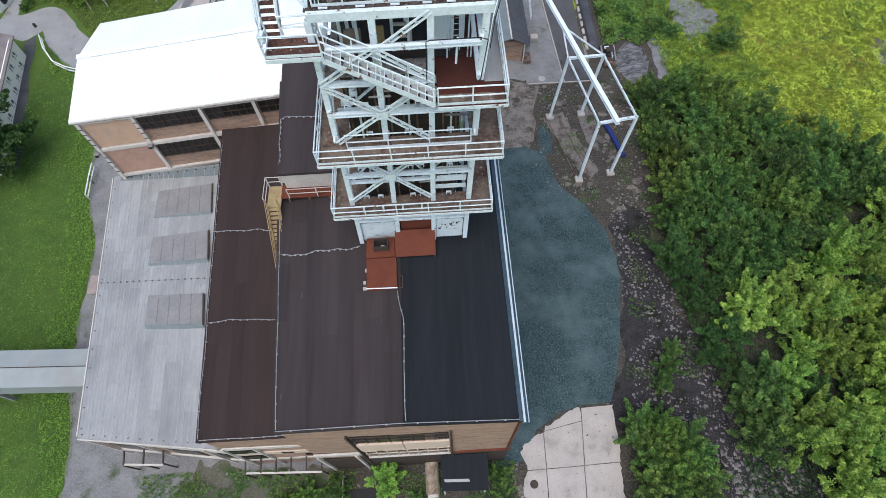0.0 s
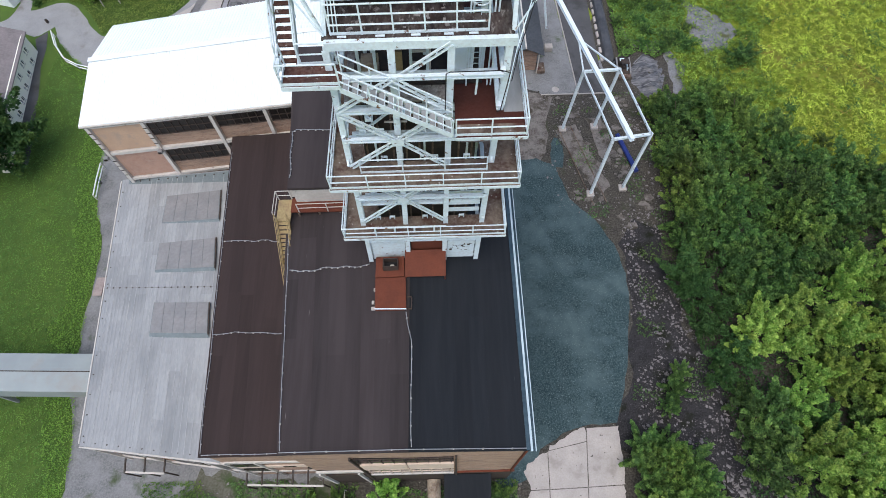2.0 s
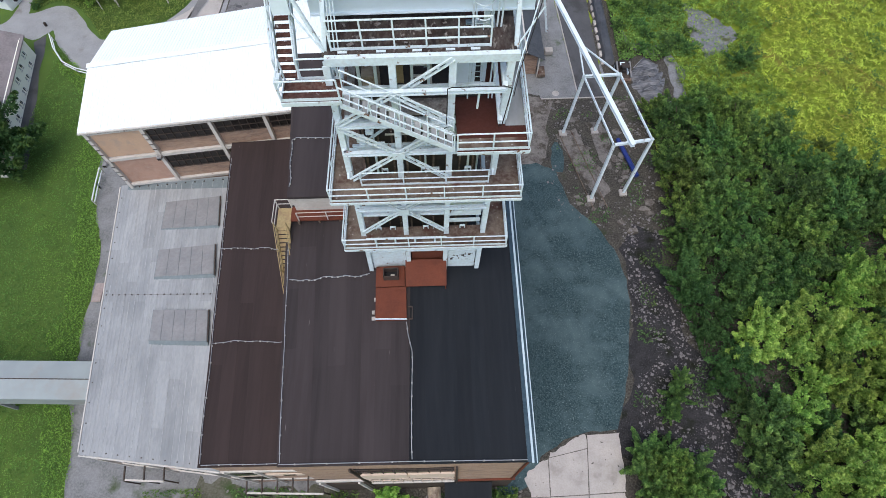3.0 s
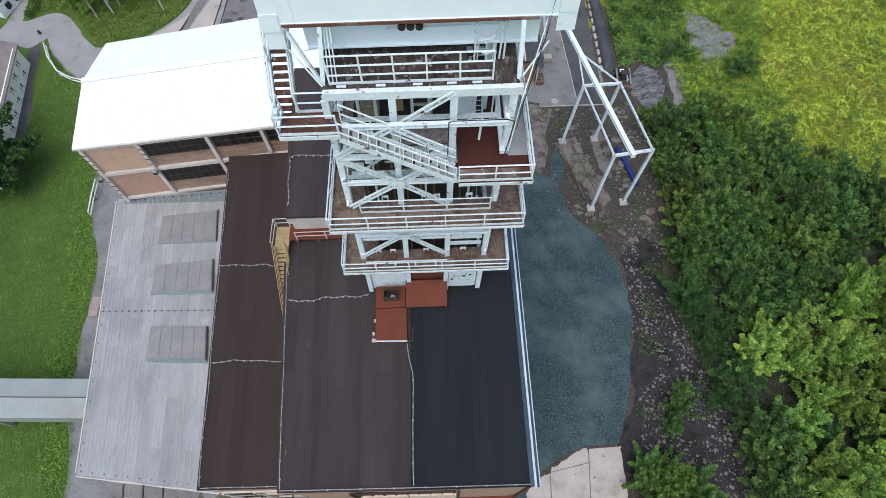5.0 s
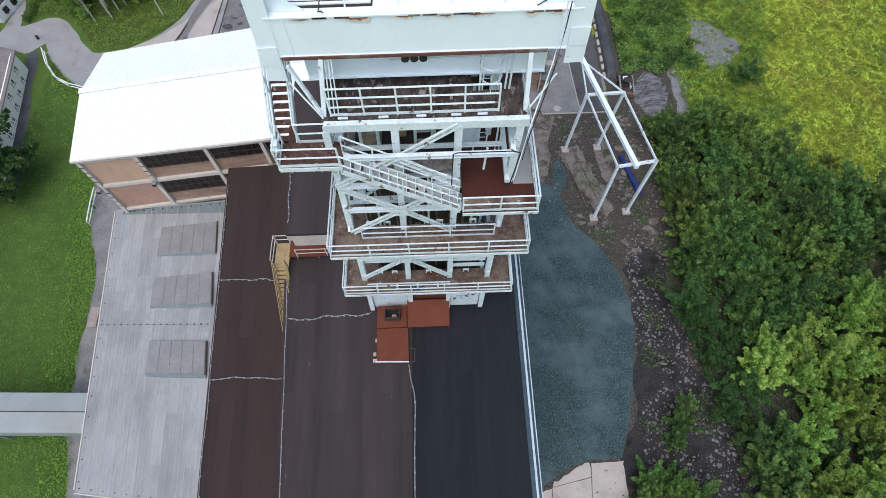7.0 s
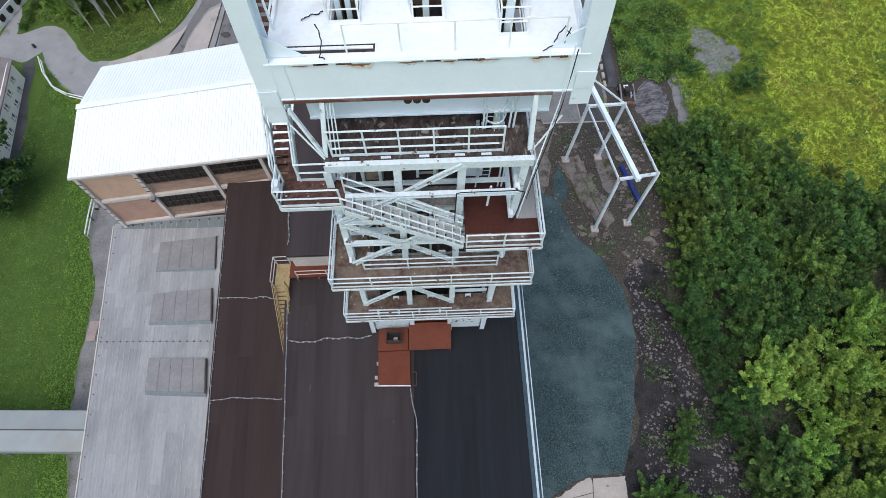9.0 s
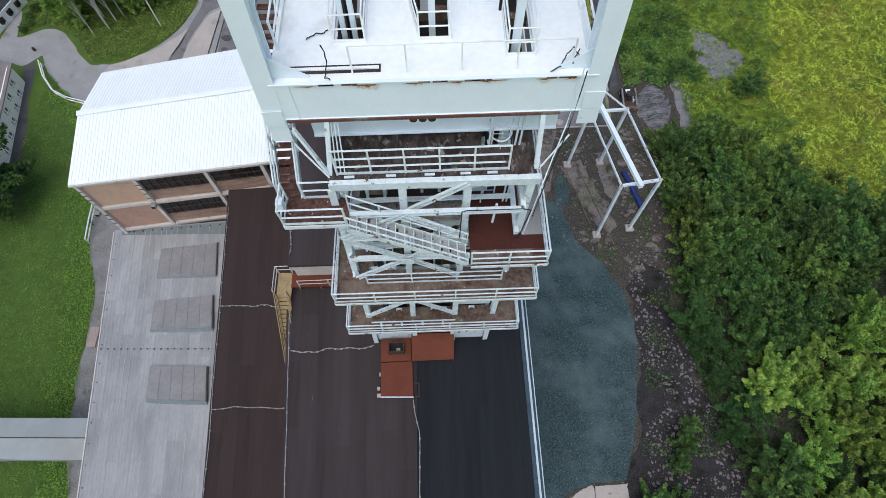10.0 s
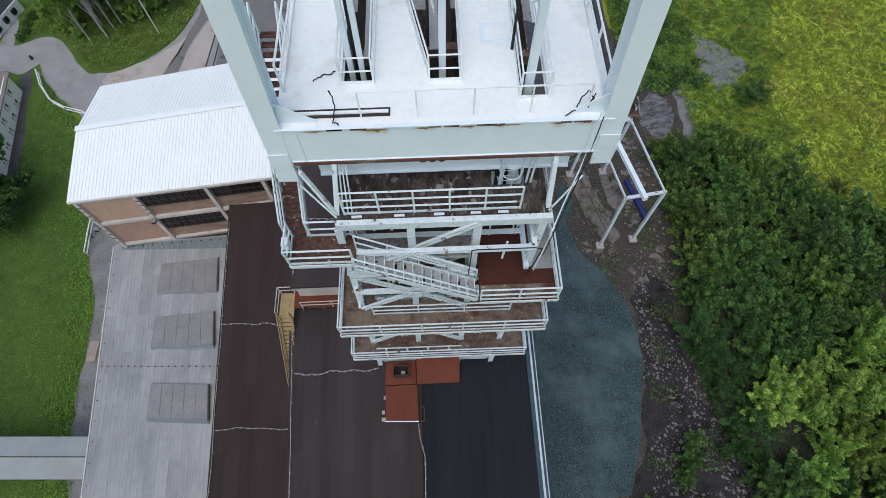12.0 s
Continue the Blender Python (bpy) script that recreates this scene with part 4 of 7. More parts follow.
def rail(parent, pts, h=1.05, bars=2, spacing=1.7, r=0.035, material=W, kick=0.14, post=0.06):
    """A guard rail along floor points: posts, bars and a kick plate, each a part."""
    pts = [Vector(p) for p in pts]
    for a, b in zip(pts, pts[1:]):
        n = max(1, round((b - a).length / spacing))
        for i in range(n + (1 if b == pts[-1] else 0)):
            p = a.lerp(b, i / n)
            beam_part("post", p, p + Vector((0, 0, h)), post, post, material, parent)
        for k in range(bars):
            z = Vector((0, 0, h * (k + 1) / bars))
            bm = bmesh.new()
            bm_tube(bm, a + z, b + z, r, 6)
            part("handrail", bm, material, parent)
        if kick:
            beam_part("kick_plate", a + Vector((0, 0, kick / 2)), b + Vector((0, 0, kick / 2)), 0.02, kick, material, parent)


def laced(a, b, name="brace", w=0.20, parent=tower, facing=(0, -1, 0)):
    """A brace of two flats joined by batten plates."""
    a, b = Vector(a), Vector(b)
    side = Vector(facing).cross((b - a).normalized()).normalized()
    bm = bmesh.new()
    for s in (-1, 1):
        bm_beam(bm, a + side * s * w / 2, b + side * s * w / 2, 0.10, 0.06, up=side)
    n = max(3, int((b - a).length / 0.55))
    for i in range(1, n):
        p = a.lerp(b, i / n)
        bm_beam(bm, p - side * w / 2, p + side * w / 2, 0.05, 0.10, up=facing)
    return part(name, bm, W, parent)


def ibeam(name, a, b, w, h, t=0.04, up=(0, 0, 1), material=W, parent=tower, label=""):
    bm = bmesh.new()
    bm_ibeam(bm, a, b, w, h, t, up)
    return part(name, bm, material, parent, label)


def plate(name, xs, ys, skip, z, thick, material, parent=tower, label="", shift={}):
    """One plate on a grid of lines, with the skipped cells cut out of it."""
    bm = bmesh.new()
    vt = {}

    def v(i, j, k):
        if (i, j, k) not in vt:
            vt[i, j, k] = bm.verts.new((xs[i] + shift.get((i, j), 0.0), ys[j], z - thick * k))
        return vt[i, j, k]

    kept = {(i, j) for i in range(len(xs) - 1) for j in range(len(ys) - 1)} - set(skip)
    for i, j in kept:
        bm.faces.new((v(i, j, 0), v(i + 1, j, 0), v(i + 1, j + 1, 0), v(i, j + 1, 0)))
        bm.faces.new((v(i, j, 1), v(i, j + 1, 1), v(i + 1, j + 1, 1), v(i + 1, j, 1)))
        for (di, dj), (p, q) in (((0, -1), ((i, j), (i + 1, j))), ((1, 0), ((i + 1, j), (i + 1, j + 1))), ((0, 1), ((i + 1, j + 1), (i, j + 1))), ((-1, 0), ((i, j + 1), (i, j)))):
            if (i + di, j + dj) not in kept:
                bm.faces.new((v(*p, 0), v(*p, 1), v(*q, 1), v(*q, 0)))
    return part(name, bm, material, parent, label)


# frame
for x in (XL, XM, XC, XR):
    for y in (YF, YB):
        ibeam("column", (x, y, ROOF), (x + (0.15 if x == XR else 0.0), y + (0.50 if y == YF else 0.0), P5 - 0.38), 0.27, 0.30, 0.05, up=(0, 1, 0))
for z, hh in ((20.9, 0.22), (25.7, 0.22), (30.6, 0.22), (32.5, 0.2), (34.4, 0.2)):
    for y in (YF, YB):
        ibeam("beam", (XL, y, z), (XC if z == 32.5 else XR, y, z), 0.18, hh)
    for x in (XL, XR):
        ibeam("beam", (x, YF, z), (x, YB, z), 0.18, hh)
# the inner frame behind the front columns
for z in (24.2, 26.9, 29.5, 31.5):
    ibeam("inner_beam", (XL, 16.55, z), (XR, 16.55, z), 0.12, 0.14, 0.03)
    for x in (XM, XC):
        ibeam("cross_member", (x, YF + 0.2, z + 0.16), (x, YB, z + 0.16), 0.12, 0.14, 0.03)
for (xa, xb), (za, zb) in (((XL, XM), (23.4, 26.8)), ((XC, XM), (23.4, 26.8)), ((XC, XR), (24.3, 26.8)), ((XL, XM), (29.0, 31.4)), ((XR, XC), (29.0, 31.4)), ((XM, XC), (29.0, 31.4))):
    ibeam("inner_brace", (xa, 16.75, za), (xb, 16.75, zb), 0.10, 0.10, 0.025, up=(0, 1, 0))
for x in (-2.1, 0.3, 2.4):
    ibeam("inner_post", (x, 16.9, P1), (x, 16.95, 31.9), 0.10, 0.10, 0.025, up=(0, 1, 0))
for z0, zc, z1 in ((P1 + 0.55, 25.7, 27.9), (P2 + 0.25, 30.6, 32.4)):
    for y in (YF - 0.06, YB + 0.06):
        for ax, az in ((XL + 0.1, z0), (XC - 0.1, z0), (XL + 0.1, z1), (XC - 0.1, z1)):
            laced((ax, y, az), (XM, y, zc))
    box_part("gusset", (XM, YF - 0.2, zc), (0.55, 0.04, 0.45), W, tower)
    for x in (XL - 0.06, XR + 0.06):
        laced((x, YF, z0), (x, (YF + YB) / 2, zc), facing=(1, 0, 0))
        laced((x, YB, z0), (x, (YF + YB) / 2, zc), facing=(1, 0, 0))
laced((XL, YF - 0.06, 32.6), (XM, YF - 0.06, 34.4))
laced((XM + 0.1, YF + 0.3, 34.0), (XC, YF + 0.34, 35.7), w=0.18)
laced((XM, YF - 0.06, 34.4), (XC, YF - 0.06, 32.6))
# light beams and brackets behind the front frame
for z in (24.3, 26.9, 29.7, 31.5, 33.5):
    for y in (16.6, 18.4, 20.2):
        ibeam("inner_beam", (XL + 0.2, y, z), (XR - 0.2, y, z), 0.14, 0.16, 0.03)
for z in (25.88, 30.78, 23.05, 28.75):
    for x in (-2.4, -1.6, 0.25, 0.8, 2.3):
        bm = bmesh.new()
        bm_box(bm, (x, YF + 0.30, z + 0.16), (0.30, 0.10, 0.06))
        bm_box(bm, (x - 0.13, YF + 0.30, z + 0.05), (0.05, 0.10, 0.22))
        bm_box(bm, (x + 0.13, YF + 0.30, z + 0.05), (0.05, 0.10, 0.22))
        part("bracket", bm, W, tower)
for x, y in ((-2.4, 17.6), (-1.7, 17.6), (-0.2, 17.8), (0.5, 17.8), (2.1, 18.2), (2.9, 18.2), (-2.4, 20), (0.2, 20)):
    ibeam("guide_rail", (x, y, ROOF), (x, y, 35.0), 0.12, 0.16, 0.03, up=(0, 1, 0))
# added dark block that stands in for the shade inside the frame
shade_core = box_part("shaft_casing", (0.05, 19.1, 25.5), (5.6, 3.6, 13.2), M["machine_dark"], tower, "dark block added inside the frame to darken its bays")
for k in range(9):
    box_part("casing_rib", (-2.6 + 0.66 * k, 17.27, 25.5), (0.10, 0.06, 13.0), M["rust_floor"], shade_core)



def platform(x0, y0, x1, y1, hole, z, rails, label, material, h=1.05):
    xs = sorted({x0, hole[0], hole[2], x1})
    ys = sorted({y0, hole[1], hole[3], y1})
    p = plate("platform", xs, ys, [(xs.index(hole[0]), ys.index(hole[1]))], z, 0.05, material, tower, label)
    for a, b in (((x0, y0), (x1, y0)), ((x1, y0), (x1, y1)), ((x0, y1), (x0, y0))):
        beam_part("edge_beam", (*a, z - 0.14), (*b, z - 0.14), 0.08, 0.17, W, p)
    for k in range(6):
        x = x0 + 0.5 + (x1 - x0 - 1.0) * k / 5
        beam_part("cantilever", (x, y0 + 0.1, z - 0.14), (x, YF, z - 0.14), 0.08, 0.12, W, p)
    for pts in rails:
        rail(p, [(q[0], q[1], z) for q in pts], h)
    return p


platform(-4.75, 14.5, 4.3, 22.4, (XL + 0.3, YF + 0.35, XR - 0.3, YB), P1, [[(-4.7, 22.3), (-4.7, 14.55), (4.25, 14.55), (4.25, 22.3)]], "rust-brown plate walkway with white rails", M["rust_floor"])
platform(-4.4, 14.25, 4.5, 22.6, (XL + 0.3, YF + 0.3, XR - 0.3, YB), P2, [[(-4.35, 22.5), (-4.35, 14.3), (4.45, 14.3), (4.45, 22.5)], [(XL + 0.3, 15.15), (XR - 0.4, 15.15)]], "rust-brown plate walkway with white rails", M["rust_floor"])
p3 = plate("platform", [XC + 0.1, XR + 0.15, 4.45], [14.35, YF, 22.6], [], P3, 0.05, M["red_floor"], tower, "dark red plate floor")
for a, b in (((XC + 0.1, 14.35), (4.45, 14.35)), ((4.45, 14.35), (4.45, 22.6))):
    beam_part("edge_beam", (*a, P3 - 0.14), (*b, P3 - 0.14), 0.08, 0.17, W, p3)
rail(p3, [(XC + 0.12, 14.4, P3), (4.4, 14.4, P3), (4.4, 22.5, P3)])
box_part("floor_plate", (2.95, 14.70, P3 + 0.012), (2.8, 0.56, 0.016), M["rust_floor"], p3, "worn peeling plate strip")
box_part("floor_plate", (3.98, 19.0, P3 + 0.012), (0.85, 6.8, 0.016), M["sheet_grey"], p3, "grey plate walkway")
# floor behind the stair at the fourth level
plate("platform", [XL + 0.2, XC], [16.4, 22.3], [], 32.0, 0.05, M["debris"], tower, "grey dirty plank floor")
for i in range(5):
    box_part("plank", (XL + 0.6 + 0.95 * i, 19.3, 32.02), (0.9, 5.6, 0.03), M["debris"], tower)
# fifth level: floor with debris, front beam and rail
p5 = plate("platform", [XL - 0.1, 1.9, 3.0, XR + 0.3], [16.05, 17.2, 18.6, 25.6], [(1, 1)], P5, 0.06, M["litter_floor"], tower, "rust and debris covered plate floor")
box_part("front_beam", ((XL + XR) / 2 + 0.2, 15.95, P5 - 0.19), (XR - XL + 0.42, 0.21, 0.38), W, p5)
rail(p5, [(XL + 0.25, 16.25, P5 + 0.02), (2.75, 16.25, P5 + 0.02)], 1.3, 3, 1.25, kick=0.12)
random.seed(5)
for i in range(14):
    x, y = random.uniform(-2.9, 1.6), random.uniform(16.5, 19.8)
    s = random.uniform(0.08, 0.26)
    box_part("rubble_piece", (x, y, P5 + 0.03 + s * 0.06), (s, s * random.uniform(0.4, 1.0), s * 0.16), M["debris"], p5, rot=Euler((0.1, 0.1, random.uniform(0, 3))).to_matrix())
for x in (-2.6, -1.2, 0.1, 1.3, 2.2):
    box_part("shoe", (x, 16.14, P5 + 0.03), (0.34, 0.08, 0.04), W, p5)
crate = box_part("crate", (-1.97, 18.0, 32.53), (0.74, 0.62, 0.98), M["tank_beige"], None, bevel=0.03)
tagged(crate, "mottled beige wooden crate on the plank floor", "crate")
# lower plant frame seen through the bays
fr = box_part("inner_frame", (0.2, 17.92, 33.42), (0.90, 0.10, 0.12), M["frame_concrete"], tower, "pale steel door-like frame")
for x in (-0.20, 0.60):
    beam_part("bar", (x, 17.92, 32.05), (x, 17.92, 33.36), 0.10, 0.11, M["frame_concrete"], fr, up=(0, 1, 0))
for z in (32.75, 32.12):
    beam_part("bar", (-0.15, 17.92, z), (0.55, 17.92, z), 0.09, 0.10, M["frame_concrete"], fr)
box_part("board", (-0.75, 18.2, 32.6), (0.34, 0.08, 1.1), M["yellow_paint"], tower, "stained yellowish board")
cab = box_part("switch_cabinet", (1.95, 18.0, P3 + 0.95), (1.0, 0.6, 1.9), M["girder_white"], None, bevel=0.03)
tagged(cab, "pale blue-white steel switch cabinet on red floor", "cabinet")

# stairs
def stair(name, a, b, along, width, n, label, tread_mat, rails=(True, True), h=1.0, nose=W):
    """A flight from floor point a to floor point b; along: unit plan direction; width across it."""
    a, b = Vector(a), Vector(b)
    side = Vector((-along[1], along[0], 0))
    st = beam_part("stair", a + side * width / 2, b + side * width / 2, 0.04, 0.24, W, tower)
    st["label"] = label
    beam_part("stringer", a - side * width / 2, b - side * width / 2, 0.04, 0.24, W, st)
    for i in range(n):
        p = a.lerp(b, (i + 0.5) / n)
        box_part("tread", p, (0.24, width - 0.06, 0.035), tread_mat, st, rot=turn_to((0, 0, 0), (along[0], along[1], 0)))
        box_part("nosing", p + Vector((along[0], along[1], 0)) * -0.11 + Vector((0, 0, 0.02)), (0.03, width - 0.06, 0.05), nose, st, rot=turn_to((0, 0, 0), (along[0], along[1], 0)))
    for s, on in zip((1, -1), rails):
        if on:
            o = side * s * (width / 2 + 0.03)
            for i in range(5):
                p = a.lerp(b, i / 4) + o
                beam_part("post", p, p + Vector((0, 0, h)), 0.05, 0.05, W, st)
            for f in (0.5, 1.0):
                bm = bmesh.new()
                bm_tube(bm, a + o + Vector((0, 0, h * f)), b + o + Vector((0, 0, h * f)), 0.035, 6)
                part("handrail", bm, W, st)
    return st


stair("stair", (XC + 0.1, 14.85, P3), (-2.75, 15.2, LAND), (-1, 0), 0.78, 13, "white steel stair with open treads", M["sheet_grey"])
stair("stair", (-4.83, 16.2, LAND), (-4.83, 20.8, DECK), (0, 1), 0.75, 23, "white steel stair with rusty treads", M["tread_rust"], nose=M["tread_rust"])
land = plate("platform", [-5.05, -2.8], [15.05, 16.15], [], LAND, 0.06, M["tread_rust"], tower, "rust-red stair landing with peeling paint")
for a, b in (((-5.05, 15.05), (-2.8, 15.05)), ((-5.05, 16.15), (-5.05, 15.05)), ((-2.8, 16.15), (-4.4, 16.15))):
    beam_part("edge_beam", (*a, LAND - 0.12), (*b, LAND - 0.12), 0.08, 0.20, W, land)
rail(land, [(-5.03, 16.15, LAND), (-5.03, 15.08, LAND), (-2.85, 15.08, LAND)], 1.05, 2, 2.4)
rail(land, [(-4.4, 16.15, LAND), (-3.0, 16.15, LAND)], 1.05, 2, 2.0)
box_part("junction_box", (-5.07, 15.6, LAND + 0.6), (0.22, 0.3, 0.4), M["girder_white"], land)

# head deck: girders, legs, plate floor with three rope wells
def girder(y, x0, x1, z0, z1, t=0.34):
    bm = bmesh.new()
    bm_ibeam(bm, (x0, y, (z0 + z1) / 2), (x1, y, (z0 + z1) / 2), t, z1 - z0, 0.05)
    g = part("girder", bm, M["girder_white"], tower, "deep white plate girder with rust streaks")
    for k in range(2):
        x = (x0 + 0.55, x1 - 0.55)[k]
        box_part("stiffener", (x, y - t / 4, (z0 + z1) / 2), (0.04, t / 2, z1 - z0 - 0.1), M["girder_white"], g)
    return g


M["rust_edge"] = mat("rust_edge", (0.13, 0.055, 0.040), (0.24, 0.22, 0.19), 0.7, spread=(0.50, 0.62), fine=(0.1, 0.06, 0.05), fine_scale=6, fine_amount=0.5, rough=0.9)
g1 = girder(16.95, -4.35, 5.05, 37.95, DECK + 0.02, 0.12)
box_part("bottom_flange_rust", (0.0, 16.88, 37.925), (8.4, 0.07, 0.11), M["rust_edge"], g1, "rusted flange edge")
random.seed(11)
for i in range(12):
    x = random.uniform(-3.4, 4.3)
    box_part("rust_scale", (x, 16.882, DECK - 0.02), (random.uniform(0.15, 0.5), 0.02, 0.05), M["rust_edge"], g1)
girder(28.2, -4.35, 5.05, 37.95, DECK + 0.02, 0.30)
g2 = girder(17.6, XL - 0.5, XR + 1.0, 36.35, 37.5, 0.24)
for x in (-0.35, -0.05, 0.25):
    bm = bmesh.new()
    bm_tube(bm, (x, 17.25, 37.35), (x, 17.45, 37.35), 0.13, 10)
    part("pulley", bm, M["machine_dark"], g2, "dark cable pulley")
bm = bmesh.new()
bm_tube(bm, (-0.9, 17.42, 37.2), (3.0, 17.42, 37.25), 0.03, 6)
part("pipe", bm, W, g2)
for x in (-4.2, 4.9):
    ibeam("side_girder", (x, 17.15, 38.7), (x, 28.05, 38.7), 0.25, 1.4, 0.05, material=M["girder_white"])
wx = [(-2.5, -1.68), (0.02, 0.84), (2.55, 3.25)]
wy = [18.53, 18.53, 17.78]
xs = [-4.35, -2.5, -1.68, 0.02, 0.84, 2.55, 3.25, 5.05]
ys = [17.013, 17.6, 17.78, 18.53, 26.5, 28.05]
deck = plate("deck", xs, ys, [(1, 3), (3, 3), (5, 2), (5, 3)], DECK, 0.05, M["deck_white"], tower, "white-painted plate deck", {(3, 4): -1.6})
for (x0, x1), y0 in zip(wx, wy):
    rail(deck, [(x0 - 0.05 - (1.6 if x0 == 0.02 else 0.0), 26.5, DECK), (x0 - 0.05, y0 - 0.03, DECK), (x1 + 0.05, y0 - 0.03, DECK), (x1 + 0.05, 26.5, DECK)], 1.0, 2, 2.6, 0.026, M["deck_white"], kick=0.12, post=0.05)
rail(deck, [(-1.95, 17.25, DECK), (4.3, 17.25, DECK)], 1.05, 1, 1.5, 0.024, M["deck_white"], kick=0, post=0.045)
rail(deck, [(4.85, 17.6, DECK), (4.85, 28, DECK)], 1.05, 2, 1.8, 0.035, M["deck_white"])
rail(deck, [(-4.2, 18.3, DECK), (-4.2, 28, DECK)], 1.05, 2, 1.8, 0.035, M["deck_white"])
box_part("manhole_lid", (1.95, 20.3, DECK + 0.02), (0.62, 0.62, 0.03), M["deck_white"], deck, "flush white access lid")
box_part("manhole_frame", (1.95, 20.3, DECK + 0.008), (0.86, 0.86, 0.012), M["girder_white"], deck)
box_part("slot", (-2.6, 17.45, DECK + 0.012), (2.9, 0.30, 0.02), M["machine_dark"], deck, "dark slot in the deck")
box_part("slot_bar", (-2.65, 17.45, DECK + 0.04), (2.9, 0.10, 0.05), M["deck_white"], deck)
for x, y, w in ((-2.24, 19.15, 0.15), (-1.92, 19.15, 0.15), (0.45, 19.1, 0.2), (2.9, 18.2, 0.22)):
    ibeam("guide_beam", (x, y, 30.0), (x, y, 47.5), w, w, 0.04, up=(0, 1, 0), material=M["girder_white"], label="white rope guide beam")
for x, y in ((-2.1, 19.5), (0.55, 19.5), (0.12, 20.2), (3.08, 18.7), (3.15, 19.2), (2.6, 19.4)):
    bm = bmesh.new()
    bm_tube(bm, (x, y, 20), (x, y + 0.2, 47.5), 0.045, 6)
    part("hoist_rope", bm, M["cable_black"], tower, "greased dark steel rope")
laced((0.3, 19.3, 41.2), (-0.75, 20.2, 45.2), w=0.2)
laced((2.8, 18.5, 41.5), (1.9, 19.3, 45.2), w=0.2)
# an added dark sheet closes each well in place of its deep shade
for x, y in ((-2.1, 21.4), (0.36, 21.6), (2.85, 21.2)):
    box_part("well_sheet", (x, y, DECK - 1.6), (0.8, 8.4, 0.06), M["machine_dark"], tower, "dark sheet standing for the shade down the rope well")
    box_part("well_plate", (x + (0.26 if x < 0 else -0.22), y + 0.6, DECK - 0.25), (0.28, 4.4, 0.04), M["sheet_grey"], tower, "grey sheet plate in the rope well")
    box_part("well_beam", (x, y - 1.2, DECK - 0.7), (1.0, 0.3, 0.35), M["rust_floor"], tower)
# corner legs above and through the girder ends
for x0, x1, sgn, z in ((-4.58, -4.20, 1, 36.95), (5.12, 4.85, -1, 37.35)):
    beam_part("leg_flange", (x0, 16.92, z), (x1, 17.02, 47.5), 0.62, 0.05, M["girder_white"], tower, "white steel leg flange", up=(0, 1, 0))
    beam_part("leg_flange", (x0, 17.60, 38.0), (x1, 17.70, 47.5), 0.62, 0.05, M["girder_white"], tower, "white steel leg flange", up=(0, 1, 0))
    beam_part("leg_web", (x0 + sgn * 0.16, 17.26, 38.0), (x1 + sgn * 0.16, 17.36, 47.5), 0.05, 0.62, M["girder_white"], tower, "white steel leg web", up=(0, 1, 0))
    box_part("splice_plate", (x0 + 0.02 * sgn, 16.875, z + 1.1), (0.60, 0.03, 0.7), M["girder_white"], tower)
# gusset plates where the legs meet the deck, rust drips on the girder web
for x, d in ((-4.30, 1.0), (4.95, -1.0)):
    bm = bmesh.new()
    tri = [(x, DECK + 0.02), (x + d * 1.15, DECK + 0.02), (x, DECK + 0.85)]
    fr = [bm.verts.new((p[0], 17.18, p[1])) for p in tri]
    bk = [bm.verts.new((p[0], 17.22, p[1])) for p in tri]
    bm.faces.new(fr)
    bm.faces.new(bk[::-1])
    for i in range(3):
        bm.faces.new((fr[i], bk[i], bk[(i + 1) % 3], fr[(i + 1) % 3]))
    part("gusset", bm, M["girder_white"], tower, "triangular white gusset plate")
random.seed(23)
M["rust_soft"] = mat("rust_soft", (0.68, 0.66, 0.62), (0.56, 0.45, 0.36), 2.6, detail=8, fine=(0.72, 0.74, 0.74), fine_scale=7, fine_amount=0.5, rough=0.7)
M["rust_core"] = mat("rust_core", (0.26, 0.12, 0.06), (0.13, 0.06, 0.04), 4.0, detail=8, fine=(0.42, 0.25, 0.13), fine_scale=9, fine_amount=0.4, rough=0.85)


def rust_patch(x0, x1, drop, y, material):
    """A thin crust that hangs from the deck's edge, ragged along its lower side."""
    n = max(6, int((x1 - x0) / 0.05))
    bm = bmesh.new()
    rows = []
    for i in range(n + 1):
        f = i / n
        d = drop * math.sin(math.pi * f) ** 0.6 * (0.35 + 0.65 * abs(noise.noise(((x0 + f * (x1 - x0)) * 5.0, drop * 9, y))) * 1.8)
        rows.append([bm.verts.new((x0 + f * (x1 - x0), y + dy, z)) for dy, z in ((0, DECK - 0.035), (0, DECK - 0.045 - d), (0.01, DECK - 0.045 - d))])
    for p, q in zip(rows, rows[1:]):
        bm.faces.new((p[0], p[1], q[1], q[0]))
        bm.faces.new((p[1], p[2], q[2], q[1]))
    part("rust_patch", bm, material, g1)


for x0, x1, drop in ((-2.05, -1.2, 0.26), (-0.5, 0.15, 0.13), (0.75, 1.25, 0.16), (1.55, 2.5, 0.10), (3.3, 3.7, 0.2), (4.1, 4.5, 0.14), (-3.6, -3.0, 0.10)):
    rust_patch(x0 - 0.05, x1 + 0.05, drop * 1.25, 16.884, M["rust_soft"])
    rust_patch(x0 + 0.06, x1 - 0.06, drop * 0.5, 16.880, M["rust_core"])
